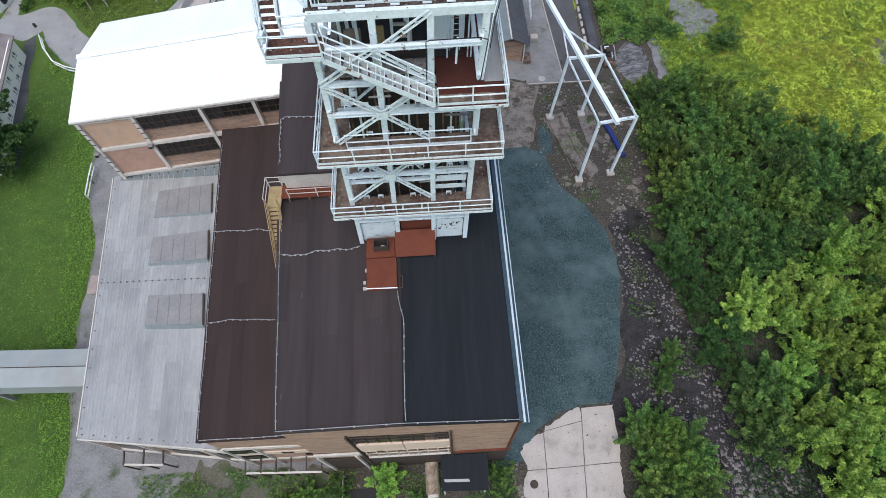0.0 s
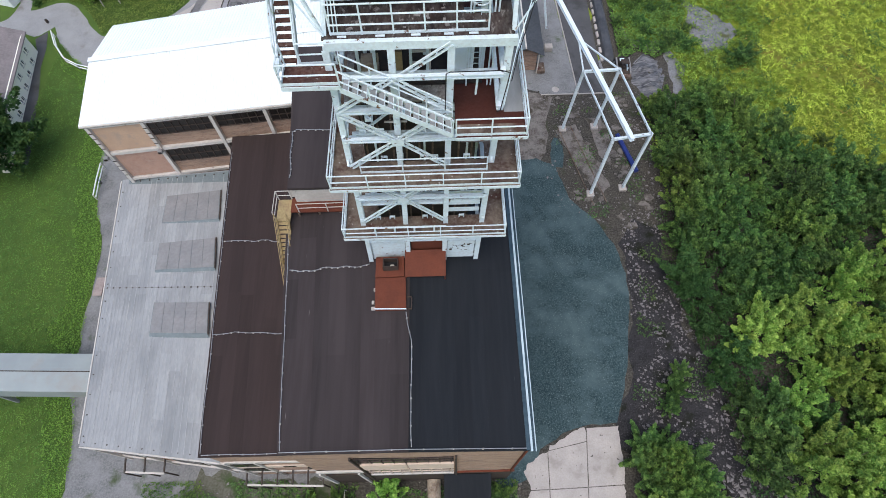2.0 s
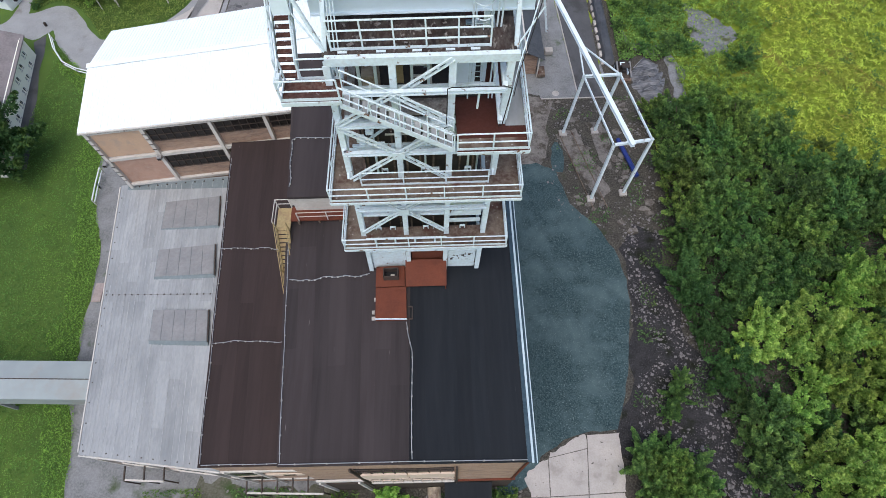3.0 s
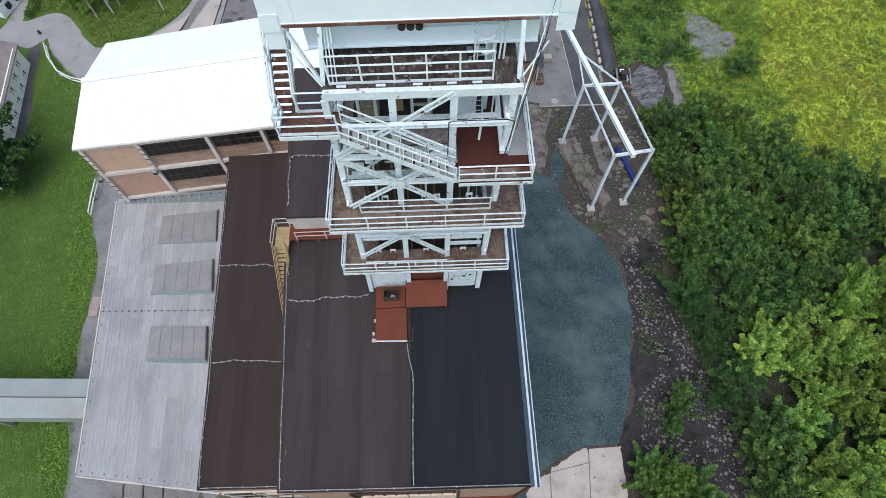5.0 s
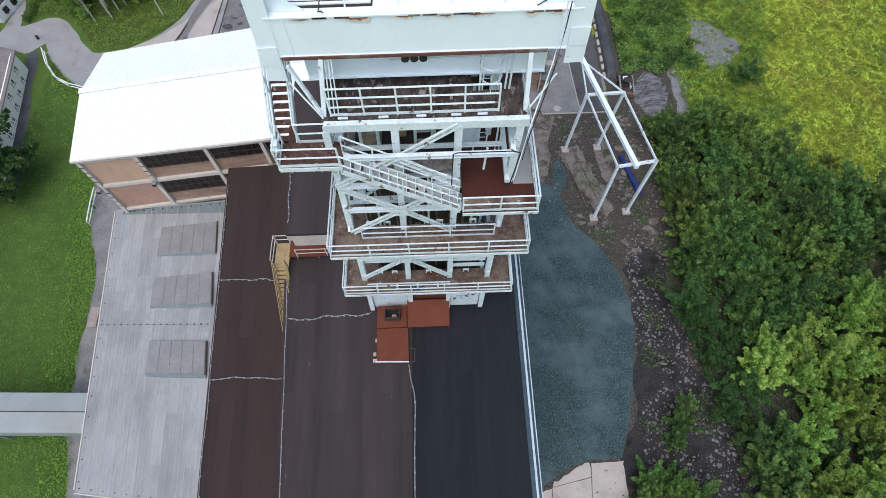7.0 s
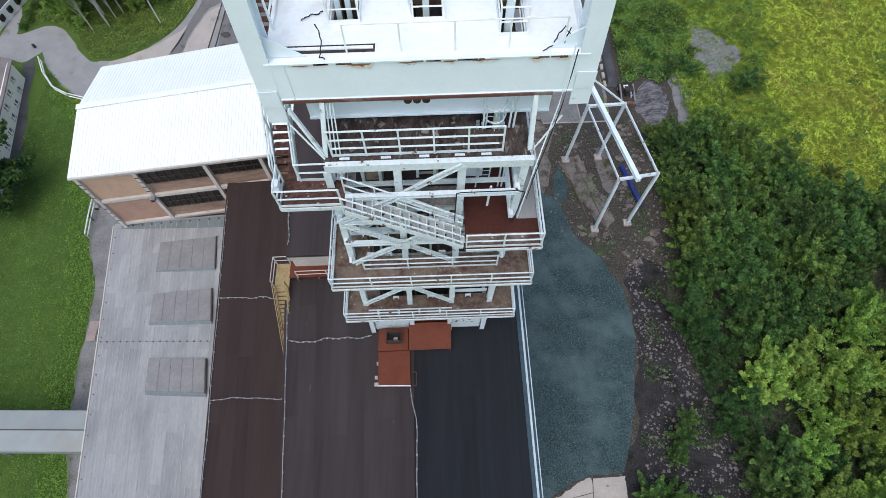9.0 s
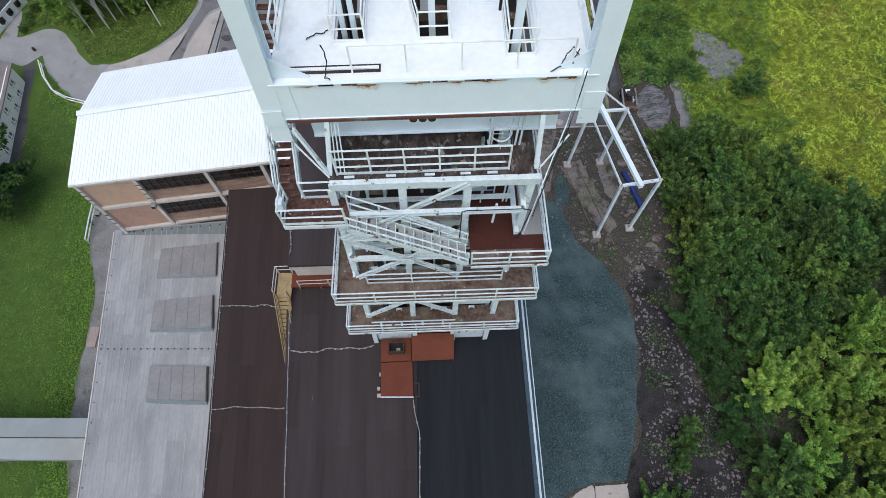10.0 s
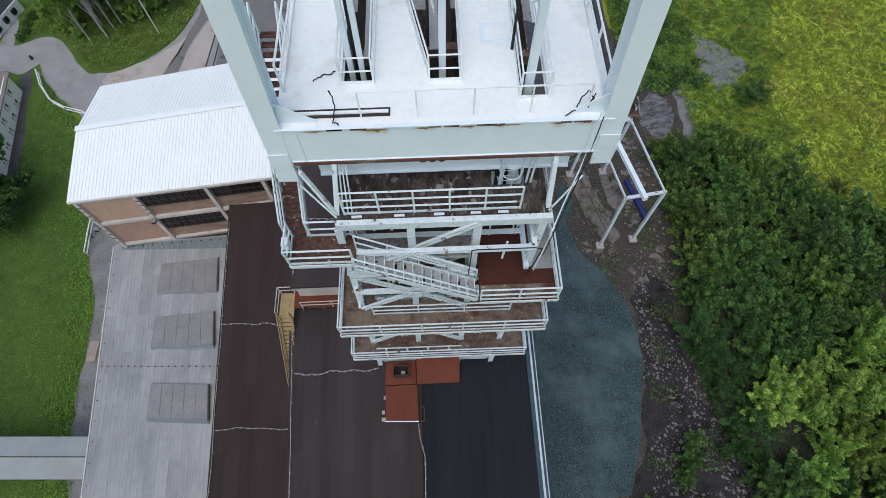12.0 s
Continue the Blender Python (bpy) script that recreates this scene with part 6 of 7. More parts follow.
for row, z in enumerate((0.35, 1.6)):
    for i in range(8):
        y = HY0 + 1.6 + 2.1 * i + 0.4 * row
        x = HX1 + HD * (HY1 - y) / (HY1 - HY0)
        for dy in (-0.26, 0.26):
            wob = box_part("window", (x + 0.01, y + dy, z + 0.35), (0.08, 0.24, 0.42), M["glass_dark"], house)
            box_part("window_frame", (x + 0.06, y + dy, z + 0.35), (0.03, 0.04, 0.5), M["deck_white"], wob)
            box_part("window_sill", (x + 0.08, y + dy, z + 0.0), (0.10, 0.34, 0.04), M["frame_concrete"], wob)
sheet("house_path", [(-47.6, 38), (-45.6, 38), (-47.7, 48.3), (-48.9, 52.8), (-49.2, 56.3), (-49.9, 59.2), (-51.1, 58.0), (-50.1, 55.6)], 0.012, M["asphalt"], "dark paved strip along the house", "pavement", wobble=0.1)
cot = empty("far_cottage", (-59, 72, 0), "small white cottage with dark blue-grey roof", "house")
bm = bmesh.new()
bm_prism(bm, [(-64, 66.6), (-55.9, 64.0), (-54.0, 69.9), (-62, 72.5)], 0, 1.7)
part("wall", bm, M["deck_white"], cot)
bm = bmesh.new()
lo = [bm.verts.new(p) for p in ((-64.3, 66.3, 1.65), (-56.0, 63.7, 1.65), (-54.0, 70.2, 1.65), (-62.2, 72.8, 1.65))]
hi = [bm.verts.new(p) for p in ((-63.2, 69.6, 3.3), (-56.2, 67.3, 3.3))]
for f in ((lo[0], lo[1], hi[1], hi[0]), (lo[2], lo[3], hi[0], hi[1]), (lo[1], lo[2], hi[1]), (lo[3], lo[0], hi[0]), (lo[3], lo[2], lo[1], lo[0])):
    bm.faces.new(f)
part("roof", bm, M["slate"], cot)
for i in range(3):
    box_part("window", (-55.4 + 0.5 * i, 65.4 + 1.55 * i, 0.95), (0.4, 0.7, 0.7), M["glass_dark"], cot)

# pipe rails on the lawn
def pipe_rail(pts, label):
    t = empty("pipe_rail", (*pts[0], 0), label, "railing", group="white pipe rails on the lawn")
    for a, b in zip(pts, pts[1:]):
        a, b = Vector((*a, 0)), Vector((*b, 0))
        for z in (0.55, 1.05):
            bm = bmesh.new()
            bm_tube(bm, a + Vector((0, 0, z)), b + Vector((0, 0, z)), 0.07, 6)
            part("pipe", bm, M["deck_white"], t)
        for i in range(max(1, int((b - a).length / 1.8)) + 1):
            p = a.lerp(b, i / max(1, int((b - a).length / 1.8)))
            beam_part("post", p, p + Vector((0, 0, 1.1)), 0.08, 0.08, M["frame_concrete"], t)


pipe_rail([(-48.6, 58.2), (-47.4, 55.8), (-45.6, 53.4), (-43.6, 52.2), (-41.2, 51.4), (-38.6, 49.2)], "white pipe railing bending along the lawn")
pipe_rail([(-36.7, 37.2), (-36.6, 35.2), (-36.4, 33.0)], "short white pipe railing beside the brick hall")
for x, y, w, d in ((-32.9, 27.3, 1.1, 0.9), (-33.6, 22.8, 0.9, 2.0), (-33.0, 25.1, 0.7, 1.0)):
    tagged(box_part("loose_slab", (x, y, 0.04), (w, d, 0.12), M["paving_pink"], None, bevel=0.03), "reddish loose paving slab on gravel", "slab", group="loose slabs by the grey hall")
pole = empty("lamp_post", (-35.2, 64.6, 0), "slim white-painted lamp post", "lamp post")
bm = bmesh.new()
bm_tube(bm, (-35.2, 64.6, 0), (-35.4, 64.9, 6.0), 0.09, 8)
part("mast", bm, M["frame_concrete"], pole)
box_part("lantern", (-35.4, 64.7, 6.1), (0.25, 0.6, 0.16), M["sheet_grey"], pole, bevel=0.04)
tagged(box_part("litter_bin", (-50.4, 60.9, 0.3), (0.32, 0.32, 0.6), M["bar_dark"], None, bevel=0.08), "small dark litter bin beside the path", "bin")

# the front of the halls: open sheds, tank, black lean-to
lean = empty("black_lean_to", (2, 3.2, 0), "lean-to with torn black felt roof", "shed")
bm = bmesh.new()
slab_mesh(bm, [(0.25, 1.75, 4.2), (3.75, 1.65, 4.2), (3.85, 4.2, 5.0), (0.3, 4.2, 5.0)], 0.12)
part("roof", bm, M["felt_sky_tint"], lean, "black torn felt roof")
bm = bmesh.new()
slab_mesh(bm, [(0.5, 2.35, 4.40), (2.4, 2.30, 4.40), (2.3, 2.5, 4.47), (0.45, 2.55, 4.47)], 0.03)
part("torn_strip", bm, M["sheet_grey"], lean, "pale torn felt edge")
for x in (0.4, 3.6):
    for y in (1.85, 4.1):
        beam_part("post", (x, y, 0), (x, y, 4.2), 0.12, 0.12, M["frame_concrete"], lean)
tank = empty("steel_tank", (-0.55, 3.0, 0), "horizontal rusty beige steel tank", "tank")
bm = bmesh.new()
bm_tube(bm, (-0.55, 1.75, 1.1), (-0.62, 4.2, 1.1), 0.55, 18)
part("shell", bm, M["tank_beige"], tank)
bm = bmesh.new()
bm_tube(bm, (-0.545, 1.55, 1.1), (-0.55, 1.75, 1.1), 0.45, 18)
part("end_cap", bm, M["frame_concrete"], tank, "pale domed tank end")
for y in (2.2, 3.8):
    box_part("saddle", (-0.58, y, 0.3), (0.9, 0.2, 0.6), M["concrete"], tank)
for x0, x1, zz, ye in ((-25.4, -22.2, 2.6, 5.2), (-15.4, -9.3, 2.6, 4.0)):
    bay = empty("open_bay", ((x0 + x1) / 2, 5, 0), "low open lean-to bay with pale beams", "shed")
    beam_part("eave_beam", (x0, ye, zz), (x1, ye - 0.2, zz), 0.14, 0.16, M["frame_concrete"], bay)
    n = int((x1 - x0) / 1.1)
    for i in range(n + 1):
        x = x0 + (x1 - x0) * i / n
        beam_part("rafter", (x, ye - 0.05, zz + 0.1), (x, ye + 1.0, zz + 0.4), 0.1, 0.12, M["bar_dark"], bay)
        beam_part("post", (x, ye - 0.1, 0), (x, ye - 0.1, zz), 0.1, 0.1, M["bar_dark"], bay)
pond = sheet("pit_cover", [(-7.5, -1.5), (-4.4, -1.5), (-4.4, 2.6), (-7.5, 2.6)], 0.05, M["cable_black"], "dark covered pit in the weeds", "pit")
for a, b in (((-7.9, 3.6, 1.0), (-7.9, 0.9, 1.0)), ((-7.9, 1.0, 1.0), (-4.2, 1.0, 1.0))):
    t = empty("pit_rail", (a[0], a[1], 0), "thin pale rail beside the pit", "railing", group="pit rails")
    beam_part("bar", a, b, 0.06, 0.06, M["frame_concrete"], t)
    for p in (a, b):
        beam_part("post", (p[0], p[1], 0), p, 0.06, 0.06, M["frame_concrete"], t)


def shards(name, seed, n, keep, area, lo, hi, label):
    """Broken concrete pieces lying flat: uneven five-sided plates of some thickness."""
    r = random.Random(seed)
    bm = bmesh.new()
    k = 0
    while k < n:
        x, y = r.uniform(area[0], area[2]), r.uniform(area[1], area[3])
        if not keep(x, y):
            continue
        k += 1
        s, an, m = lo + (hi - lo) * r.random() ** 2, r.uniform(0, 6.28), r.randrange(4, 7)
        out = []
        for i in range(m):
            w = an + 6.283 * i / m + r.uniform(-0.3, 0.3)
            q = s * r.uniform(0.6, 1.15)
            out.append((x + math.cos(w) * q, y + math.sin(w) * q * 0.75))
        h = r.uniform(0.05, 0.10)
        bm_prism(bm, out, 0.0, [h + r.uniform(-0.01, 0.02) for i in range(m)])
    tagged(part(name, bm, M["old_concrete"]), label, "rubble", kind="stuff")


shards("concrete_rubble", 5, 110, lambda x, y: noise.noise((x * 0.5, y * 0.22, 1.3)) > 0.0 and x > 13.2 + max(0, 33 - y) * 0.7, (13.4, 28, 22.5, 45.5), 0.12, 0.75, "broken pale concrete pieces in the dirt yard")
shards("concrete_rubble", 6, 26, lambda x, y: True, (4.2, -2, 7.0, 4.6), 0.12, 0.5, "broken pale concrete pieces beside the apron")


# ---- plants ----
def leaf_material(name, a, b, c, tint=0.25, patch=None, mottle=(0.80, 1.22), mottle_scale=1.5):
    """Leaves: three greens by leaf, the whole bush lighter or darker, light coming through a little."""
    m = bpy.data.materials.new(name)
    m.use_nodes = True
    nt = m.node_tree
    L = nt.links.new
    bsdf = nt.nodes["Principled BSDF"]
    bsdf.inputs["Roughness"].default_value = 0.6
    bsdf.inputs["Specular IOR Level"].default_value = 0.25
    geo = nt.nodes.new("ShaderNodeNewGeometry")
    ramp = nt.nodes.new("ShaderNodeValToRGB")
    ramp.color_ramp.elements[0].color, ramp.color_ramp.elements[1].color = rgb(a), rgb(c)
    e = ramp.color_ramp.elements.new(0.55)
    e.color = rgb(b)
    L(geo.outputs["Random Per Island"], ramp.inputs[0])
    oi = nt.nodes.new("ShaderNodeObjectInfo")
    mr = nt.nodes.new("ShaderNodeMapRange")
    mr.inputs["To Min"].default_value, mr.inputs["To Max"].default_value = 1 - tint, 1 + tint
    L(oi.outputs["Random"], mr.inputs["Value"])
    hs = nt.nodes.new("ShaderNodeHueSaturation")
    L(mr.outputs[0], hs.inputs["Value"])
    mh = nt.nodes.new("ShaderNodeMath")
    mh.operation = "MULTIPLY"
    mh.inputs[1].default_value = 7.31
    fr = nt.nodes.new("ShaderNodeMath")
    fr.operation = "FRACT"
    hr = nt.nodes.new("ShaderNodeMapRange")
    hr.inputs["To Min"].default_value, hr.inputs["To Max"].default_value = 0.497, 0.528
    L(oi.outputs["Random"], mh.inputs[0])
    L(mh.outputs[0], fr.inputs[0])
    L(fr.outputs[0], hr.inputs["Value"])
    L(hr.outputs[0], hs.inputs["Hue"])
    L(ramp.outputs[0], hs.inputs["Color"])
    if patch:
        nz = nt.nodes.new("ShaderNodeTexNoise")
        nz.inputs["Scale"].default_value, nz.inputs["Detail"].default_value = 0.17, 9.0
        L(geo.outputs["Position"], nz.inputs["Vector"])
        mrp = nt.nodes.new("ShaderNodeMapRange")
        mrp.inputs["From Min"].default_value, mrp.inputs["From Max"].default_value = 0.47, 0.6
        L(nz.outputs["Fac"], mrp.inputs["Value"])
        mixp = nt.nodes.new("ShaderNodeMix")
        mixp.data_type, mixp.blend_type = "RGBA", "MULTIPLY"
        mixp.inputs[7].default_value = rgb(patch)
        L(mrp.outputs[0], mixp.inputs[0])
        L(ramp.outputs[0], mixp.inputs[6])
        L(mixp.outputs[2], hs.inputs["Color"])
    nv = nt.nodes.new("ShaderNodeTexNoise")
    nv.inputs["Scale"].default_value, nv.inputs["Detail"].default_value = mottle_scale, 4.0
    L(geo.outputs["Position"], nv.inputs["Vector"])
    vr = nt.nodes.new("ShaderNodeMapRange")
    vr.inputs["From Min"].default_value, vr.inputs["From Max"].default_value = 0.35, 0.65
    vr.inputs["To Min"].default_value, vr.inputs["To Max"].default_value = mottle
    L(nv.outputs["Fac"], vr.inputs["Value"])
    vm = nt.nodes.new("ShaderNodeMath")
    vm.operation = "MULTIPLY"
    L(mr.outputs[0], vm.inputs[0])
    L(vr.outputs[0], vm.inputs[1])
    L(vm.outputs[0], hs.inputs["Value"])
    hs.inputs["Saturation"].default_value = 0.98
    L(hs.outputs[0], bsdf.inputs["Base Color"])
    tr = nt.nodes.new("ShaderNodeBsdfTranslucent")
    L(hs.outputs[0], tr.inputs["Color"])
    mx = nt.nodes.new("ShaderNodeMixShader")
    mx.inputs[0].default_value = 0.28
    L(bsdf.outputs[0], mx.inputs[1])
    L(tr.outputs[0], mx.inputs[2])
    L(mx.outputs[0], nt.nodes["Material Output"].inputs["Surface"])
    return m


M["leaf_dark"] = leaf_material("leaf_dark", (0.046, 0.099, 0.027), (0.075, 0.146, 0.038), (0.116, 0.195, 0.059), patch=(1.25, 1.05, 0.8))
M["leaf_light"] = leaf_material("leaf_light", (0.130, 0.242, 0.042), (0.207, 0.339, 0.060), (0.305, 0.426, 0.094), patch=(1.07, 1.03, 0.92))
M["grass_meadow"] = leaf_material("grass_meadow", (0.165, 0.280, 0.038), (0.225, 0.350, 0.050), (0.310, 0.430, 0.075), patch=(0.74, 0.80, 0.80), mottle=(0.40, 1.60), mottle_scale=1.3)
# brighter, yellower copy of the meadow grass: the glow on the right as colour
M["grass_glow"] = leaf_material("grass_glow", (0.319, 0.429, 0.046), (0.418, 0.522, 0.064), (0.550, 0.616, 0.105), patch=(0.90, 0.84, 0.80), mottle=(0.46, 1.58), mottle_scale=1.3)
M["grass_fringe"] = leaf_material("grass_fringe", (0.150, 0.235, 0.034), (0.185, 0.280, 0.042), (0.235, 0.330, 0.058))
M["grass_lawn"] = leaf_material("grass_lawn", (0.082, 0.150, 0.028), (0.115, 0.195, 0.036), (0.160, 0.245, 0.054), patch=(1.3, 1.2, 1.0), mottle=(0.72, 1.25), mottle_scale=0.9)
M["leaf_deep"] = leaf_material("leaf_deep", (0.036, 0.085, 0.024), (0.060, 0.125, 0.034), (0.095, 0.170, 0.050))
M["bark"] = mat("bark", (0.12, 0.10, 0.08), (0.08, 0.065, 0.05), 3.0, rough=0.95)
M["birch_bark"] = mat("birch_bark", (0.52, 0.50, 0.45), (0.35, 0.33, 0.3), 3.0, rough=0.9)


def leaves_mesh(name, seed, lobes, n, size):
    """A crown of leafy shoots: each a pointed spray that leans out from the stem; the leaves near its tip are marked
    for a lighter material.
    """
    rng = np.random.default_rng(seed)
    lob = np.array(lobes)
    axis = lob[:, :3] * np.array([1.0, 1.0, 0.55]) + rng.normal(scale=0.12, size=(len(lob), 3))
    axis /= np.linalg.norm(axis, axis=1)[:, None]
    wt = lob[:, 3] ** 1.6
    i = rng.choice(len(lob), n, p=wt / wt.sum())
    f = rng.uniform(0.0, 1.0, n) ** 0.8
    d, r = axis[i], lob[i, 3]
    out = rng.normal(size=(n, 3))
    out -= d * (out * d).sum(1)[:, None]
    out /= np.linalg.norm(out, axis=1)[:, None]
    width = r * 0.85 * (1.02 - f) ** 0.75 * (0.35 + 0.65 * np.sqrt(rng.uniform(0, 1, n)))
    c = lob[i, :3] + d * (r * (-1.2 + 2.7 * f))[:, None] + out * width[:, None] + rng.normal(scale=0.25 * size, size=(n, 3))
    t = out * 0.8 + d * 0.5 + rng.normal(scale=0.4, size=(n, 3)) + np.array([0, 0, -0.15])
    t /= np.linalg.norm(t, axis=1)[:, None]
    nrm = rng.normal(scale=0.34, size=(n, 3)) + np.array([0, 0, 0.75]) + out * 0.55
    b = np.cross(nrm, t)
    b /= np.linalg.norm(b, axis=1)[:, None]
    nrm = np.cross(t, b)
    s = size * rng.uniform(0.6, 1.35, n)[:, None]
    v = np.empty((n, 4, 3))
    v[:, 0] = c - t * s
    v[:, 1] = c - b * s * 0.46 + nrm * s * 0.10
    v[:, 2] = c + t * s
    v[:, 3] = c + b * s * 0.46 + nrm * s * 0.10
    me = bpy.data.meshes.new(name)
    me.from_pydata(v.reshape(-1, 3).tolist(), [], np.arange(n * 4).reshape(n, 4).tolist())
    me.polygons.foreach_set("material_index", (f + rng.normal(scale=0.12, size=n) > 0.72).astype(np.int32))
    return me


def trunk_mesh(bm, base, tip, r, rng, limbs):
    base, tip = Vector(base), Vector(tip)
    pts = [base.lerp(tip, i / 5) + Vector((rng.uniform(-1, 1), rng.uniform(-1, 1), 0)) * 0.05 * i for i in range(6)]

    def taper(ps, r0, r1, n=6):
        rings = []
        for i, p in enumerate(ps):
            q = turn_to(ps[max(i - 1, 0)], ps[min(i + 1, len(ps) - 1)])
            rr = r0 + (r1 - r0) * i / (len(ps) - 1)
            rings.append([bm.verts.new(p + q @ Vector((0, math.cos(2 * math.pi * k / n) * rr, math.sin(2 * math.pi * k / n) * rr))) for k in range(n)])
        for a, b in zip(rings, rings[1:]):
            for k in range(n):
                bm.faces.new((a[k], a[(k + 1) % n], b[(k + 1) % n], b[k]))

    taper(pts, r, r * 0.25)
    for l in limbs:
        f = rng.uniform(0.2, 0.6)
        a = base.lerp(tip, f)
        taper([a, a.lerp(Vector(l), 0.5) + Vector((0, 0, 0.15)), Vector(l)], r * 0.5, r * 0.12, 5)


def plant_kind(seed, height, spread, n_lobes, n_leaves, size, leaf, tip, bark, name, slim=1.0, low=0.30):
    """The meshes of one bush or tree about the origin."""
    rng = random.Random(seed)
    lobes = []
    for i in range(n_lobes):
        f = (i + 0.5) / n_lobes
        z = height * (low + (0.92 - low) * f)
        reach = spread * math.sqrt(max(0.06, 1 - ((f - 0.25) / 0.80) ** 2)) * slim
        an = i * 2.4 + rng.uniform(-0.5, 0.5)
        k = rng.uniform(0.2, 1.08) * reach
        lobes.append((math.cos(an) * k, math.sin(an) * k, z * rng.uniform(0.72, 1.15), spread * rng.uniform(0.17, 0.32)))
    me = leaves_mesh(name + "_crown", seed, lobes, n_leaves, size)
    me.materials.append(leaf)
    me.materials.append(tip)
    bm = bmesh.new()
    trunk_mesh(bm, (0, 0, -0.1), (0, 0, height * 0.85), min(0.10, 0.03 * height / 2 + 0.03), rng, [l[:3] for l in lobes[:6]])
    tm = bpy.data.meshes.new(name + "_trunk")
    bm.to_mesh(tm)
    bm.free()
    tm.materials.append(bark)
    return tm, me


def put_plant(kind, name, x, y, scale, turn, label, category, group, z=0.0, tall=1.0):
    tm, me = kind
    t = empty(name, (x, y, z), label, category, group)
    t.rotation_euler = (0, 0, turn)
    t.scale = (scale, scale, scale * tall)
    for n, d in (("trunk", tm), ("crown", me)):
        o = new(n, d)
        o.parent = t
    return t


# yellower tip leaves, also brightened in colour for the light on the shoot ends
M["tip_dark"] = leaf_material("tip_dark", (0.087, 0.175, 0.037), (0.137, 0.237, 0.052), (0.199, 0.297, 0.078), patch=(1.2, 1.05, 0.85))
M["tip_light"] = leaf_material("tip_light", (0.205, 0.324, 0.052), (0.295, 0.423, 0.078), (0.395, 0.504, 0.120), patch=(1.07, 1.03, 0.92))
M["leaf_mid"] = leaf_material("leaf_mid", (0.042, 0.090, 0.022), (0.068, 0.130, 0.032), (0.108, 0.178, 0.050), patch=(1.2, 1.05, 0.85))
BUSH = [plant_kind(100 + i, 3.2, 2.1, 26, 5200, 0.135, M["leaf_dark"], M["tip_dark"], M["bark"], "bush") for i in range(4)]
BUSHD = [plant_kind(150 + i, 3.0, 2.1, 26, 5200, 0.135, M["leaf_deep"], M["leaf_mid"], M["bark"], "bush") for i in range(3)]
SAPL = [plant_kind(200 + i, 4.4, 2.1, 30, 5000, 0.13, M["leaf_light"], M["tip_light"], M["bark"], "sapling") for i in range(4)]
M["leaf_birch"] = leaf_material("leaf_birch", (0.085, 0.155, 0.034), (0.130, 0.220, 0.046), (0.190, 0.290, 0.070), patch=(1.1, 1.05, 0.9))
TREE = [plant_kind(300 + i, 9.0, 2.7, 40, 9000, 0.17, M["leaf_birch"], M["leaf_light"], M["birch_bark"], "tree", 0.9) for i in range(2)]
TALL = [plant_kind(320 + i, 10.5, 2.0, 30, 6500, 0.16, M["leaf_birch"], M["leaf_light"], M["birch_bark"], "tree", 0.9, 0.72) for i in range(2)]
DARK = [plant_kind(400, 6.5, 3.8, 60, 16000, 0.21, M["leaf_deep"], M["leaf_mid"], M["bark"], "tree")]


def inside(p, poly):
    hit = False
    for i in range(len(poly)):
        (x0, y0), (x1, y1) = poly[i], poly[i - 1]
        if (y0 > p[1]) != (y1 > p[1]) and p[0] < (x1 - x0) * (p[1] - y0) / (y1 - y0) + x0:
            hit = not hit
    return hit


THICKET = [(24.2, 44.0), (24.8, 34.0), (24.0, 27.0), (23.4, 20.0), (24.4, 14.0), (25.4, 8.0), (25.0, -4), (44, -4), (47, 12), (50, 26), (47, 30), (41, 36), (36, 41.0), (29.0, 43.6)]
CLEARING = [(22.2, 3.6), (27, 4.4), (30, 4.2), (32.0, 3.6), (31.6, 1), (30.4, -3), (23, -3)]
rng = random.Random(21)
spots = []
tries = 0
while len(spots) < 210 and tries < 9000:
    tries += 1
    p = (rng.uniform(23, 51), rng.uniform(-5, 45))
    if inside(p, THICKET) and not inside(p, CLEARING) and (p[0] - 37.3) ** 2 + (p[1] - 14.0) ** 2 > 3.2 and all((p[0] - q[0]) ** 2 + (p[1] - q[1]) ** 2 > 4.2 for q in spots):
        if noise.noise((p[0] * 0.22, p[1] * 0.22, 4.0)) > -0.26:
            spots.append(p)
for x, y in spots:
    low = (y < 19.5 + max(0.0, x - 36) * 0.7 + 3 * noise.noise((x * 0.2, y * 0.2, 8.0)) and x > 28.3 + 1.5 * noise.noise((y * 0.4, 3.0, 1.0)))
    if low and rng.random() < 0.85:
        put_plant(SAPL[rng.randrange(4)], "sapling", x, y, rng.uniform(0.65, 1.15), rng.uniform(0, 6.3), "young light-green willow sapling in the thicket", "tree", "light saplings in the thicket", tall=rng.uniform(0.85, 1.2))
    elif x < 28.5 and 9 < y < 25:
        put_plant(BUSHD[rng.randrange(3)], "bush", x, y, rng.uniform(0.55, 1.1), rng.uniform(0, 6.3), "deep green bush at the thicket's stony edge", "bush", "dark bushes in the thicket", tall=rng.uniform(0.8, 1.1))
    else:
        put_plant(BUSH[rng.randrange(4)], "bush", x, y, rng.uniform(0.6, 1.3), rng.uniform(0, 6.3), "dense dark-green bush in the thicket", "bush", "dark bushes in the thicket", tall=rng.uniform(0.8, 1.1))
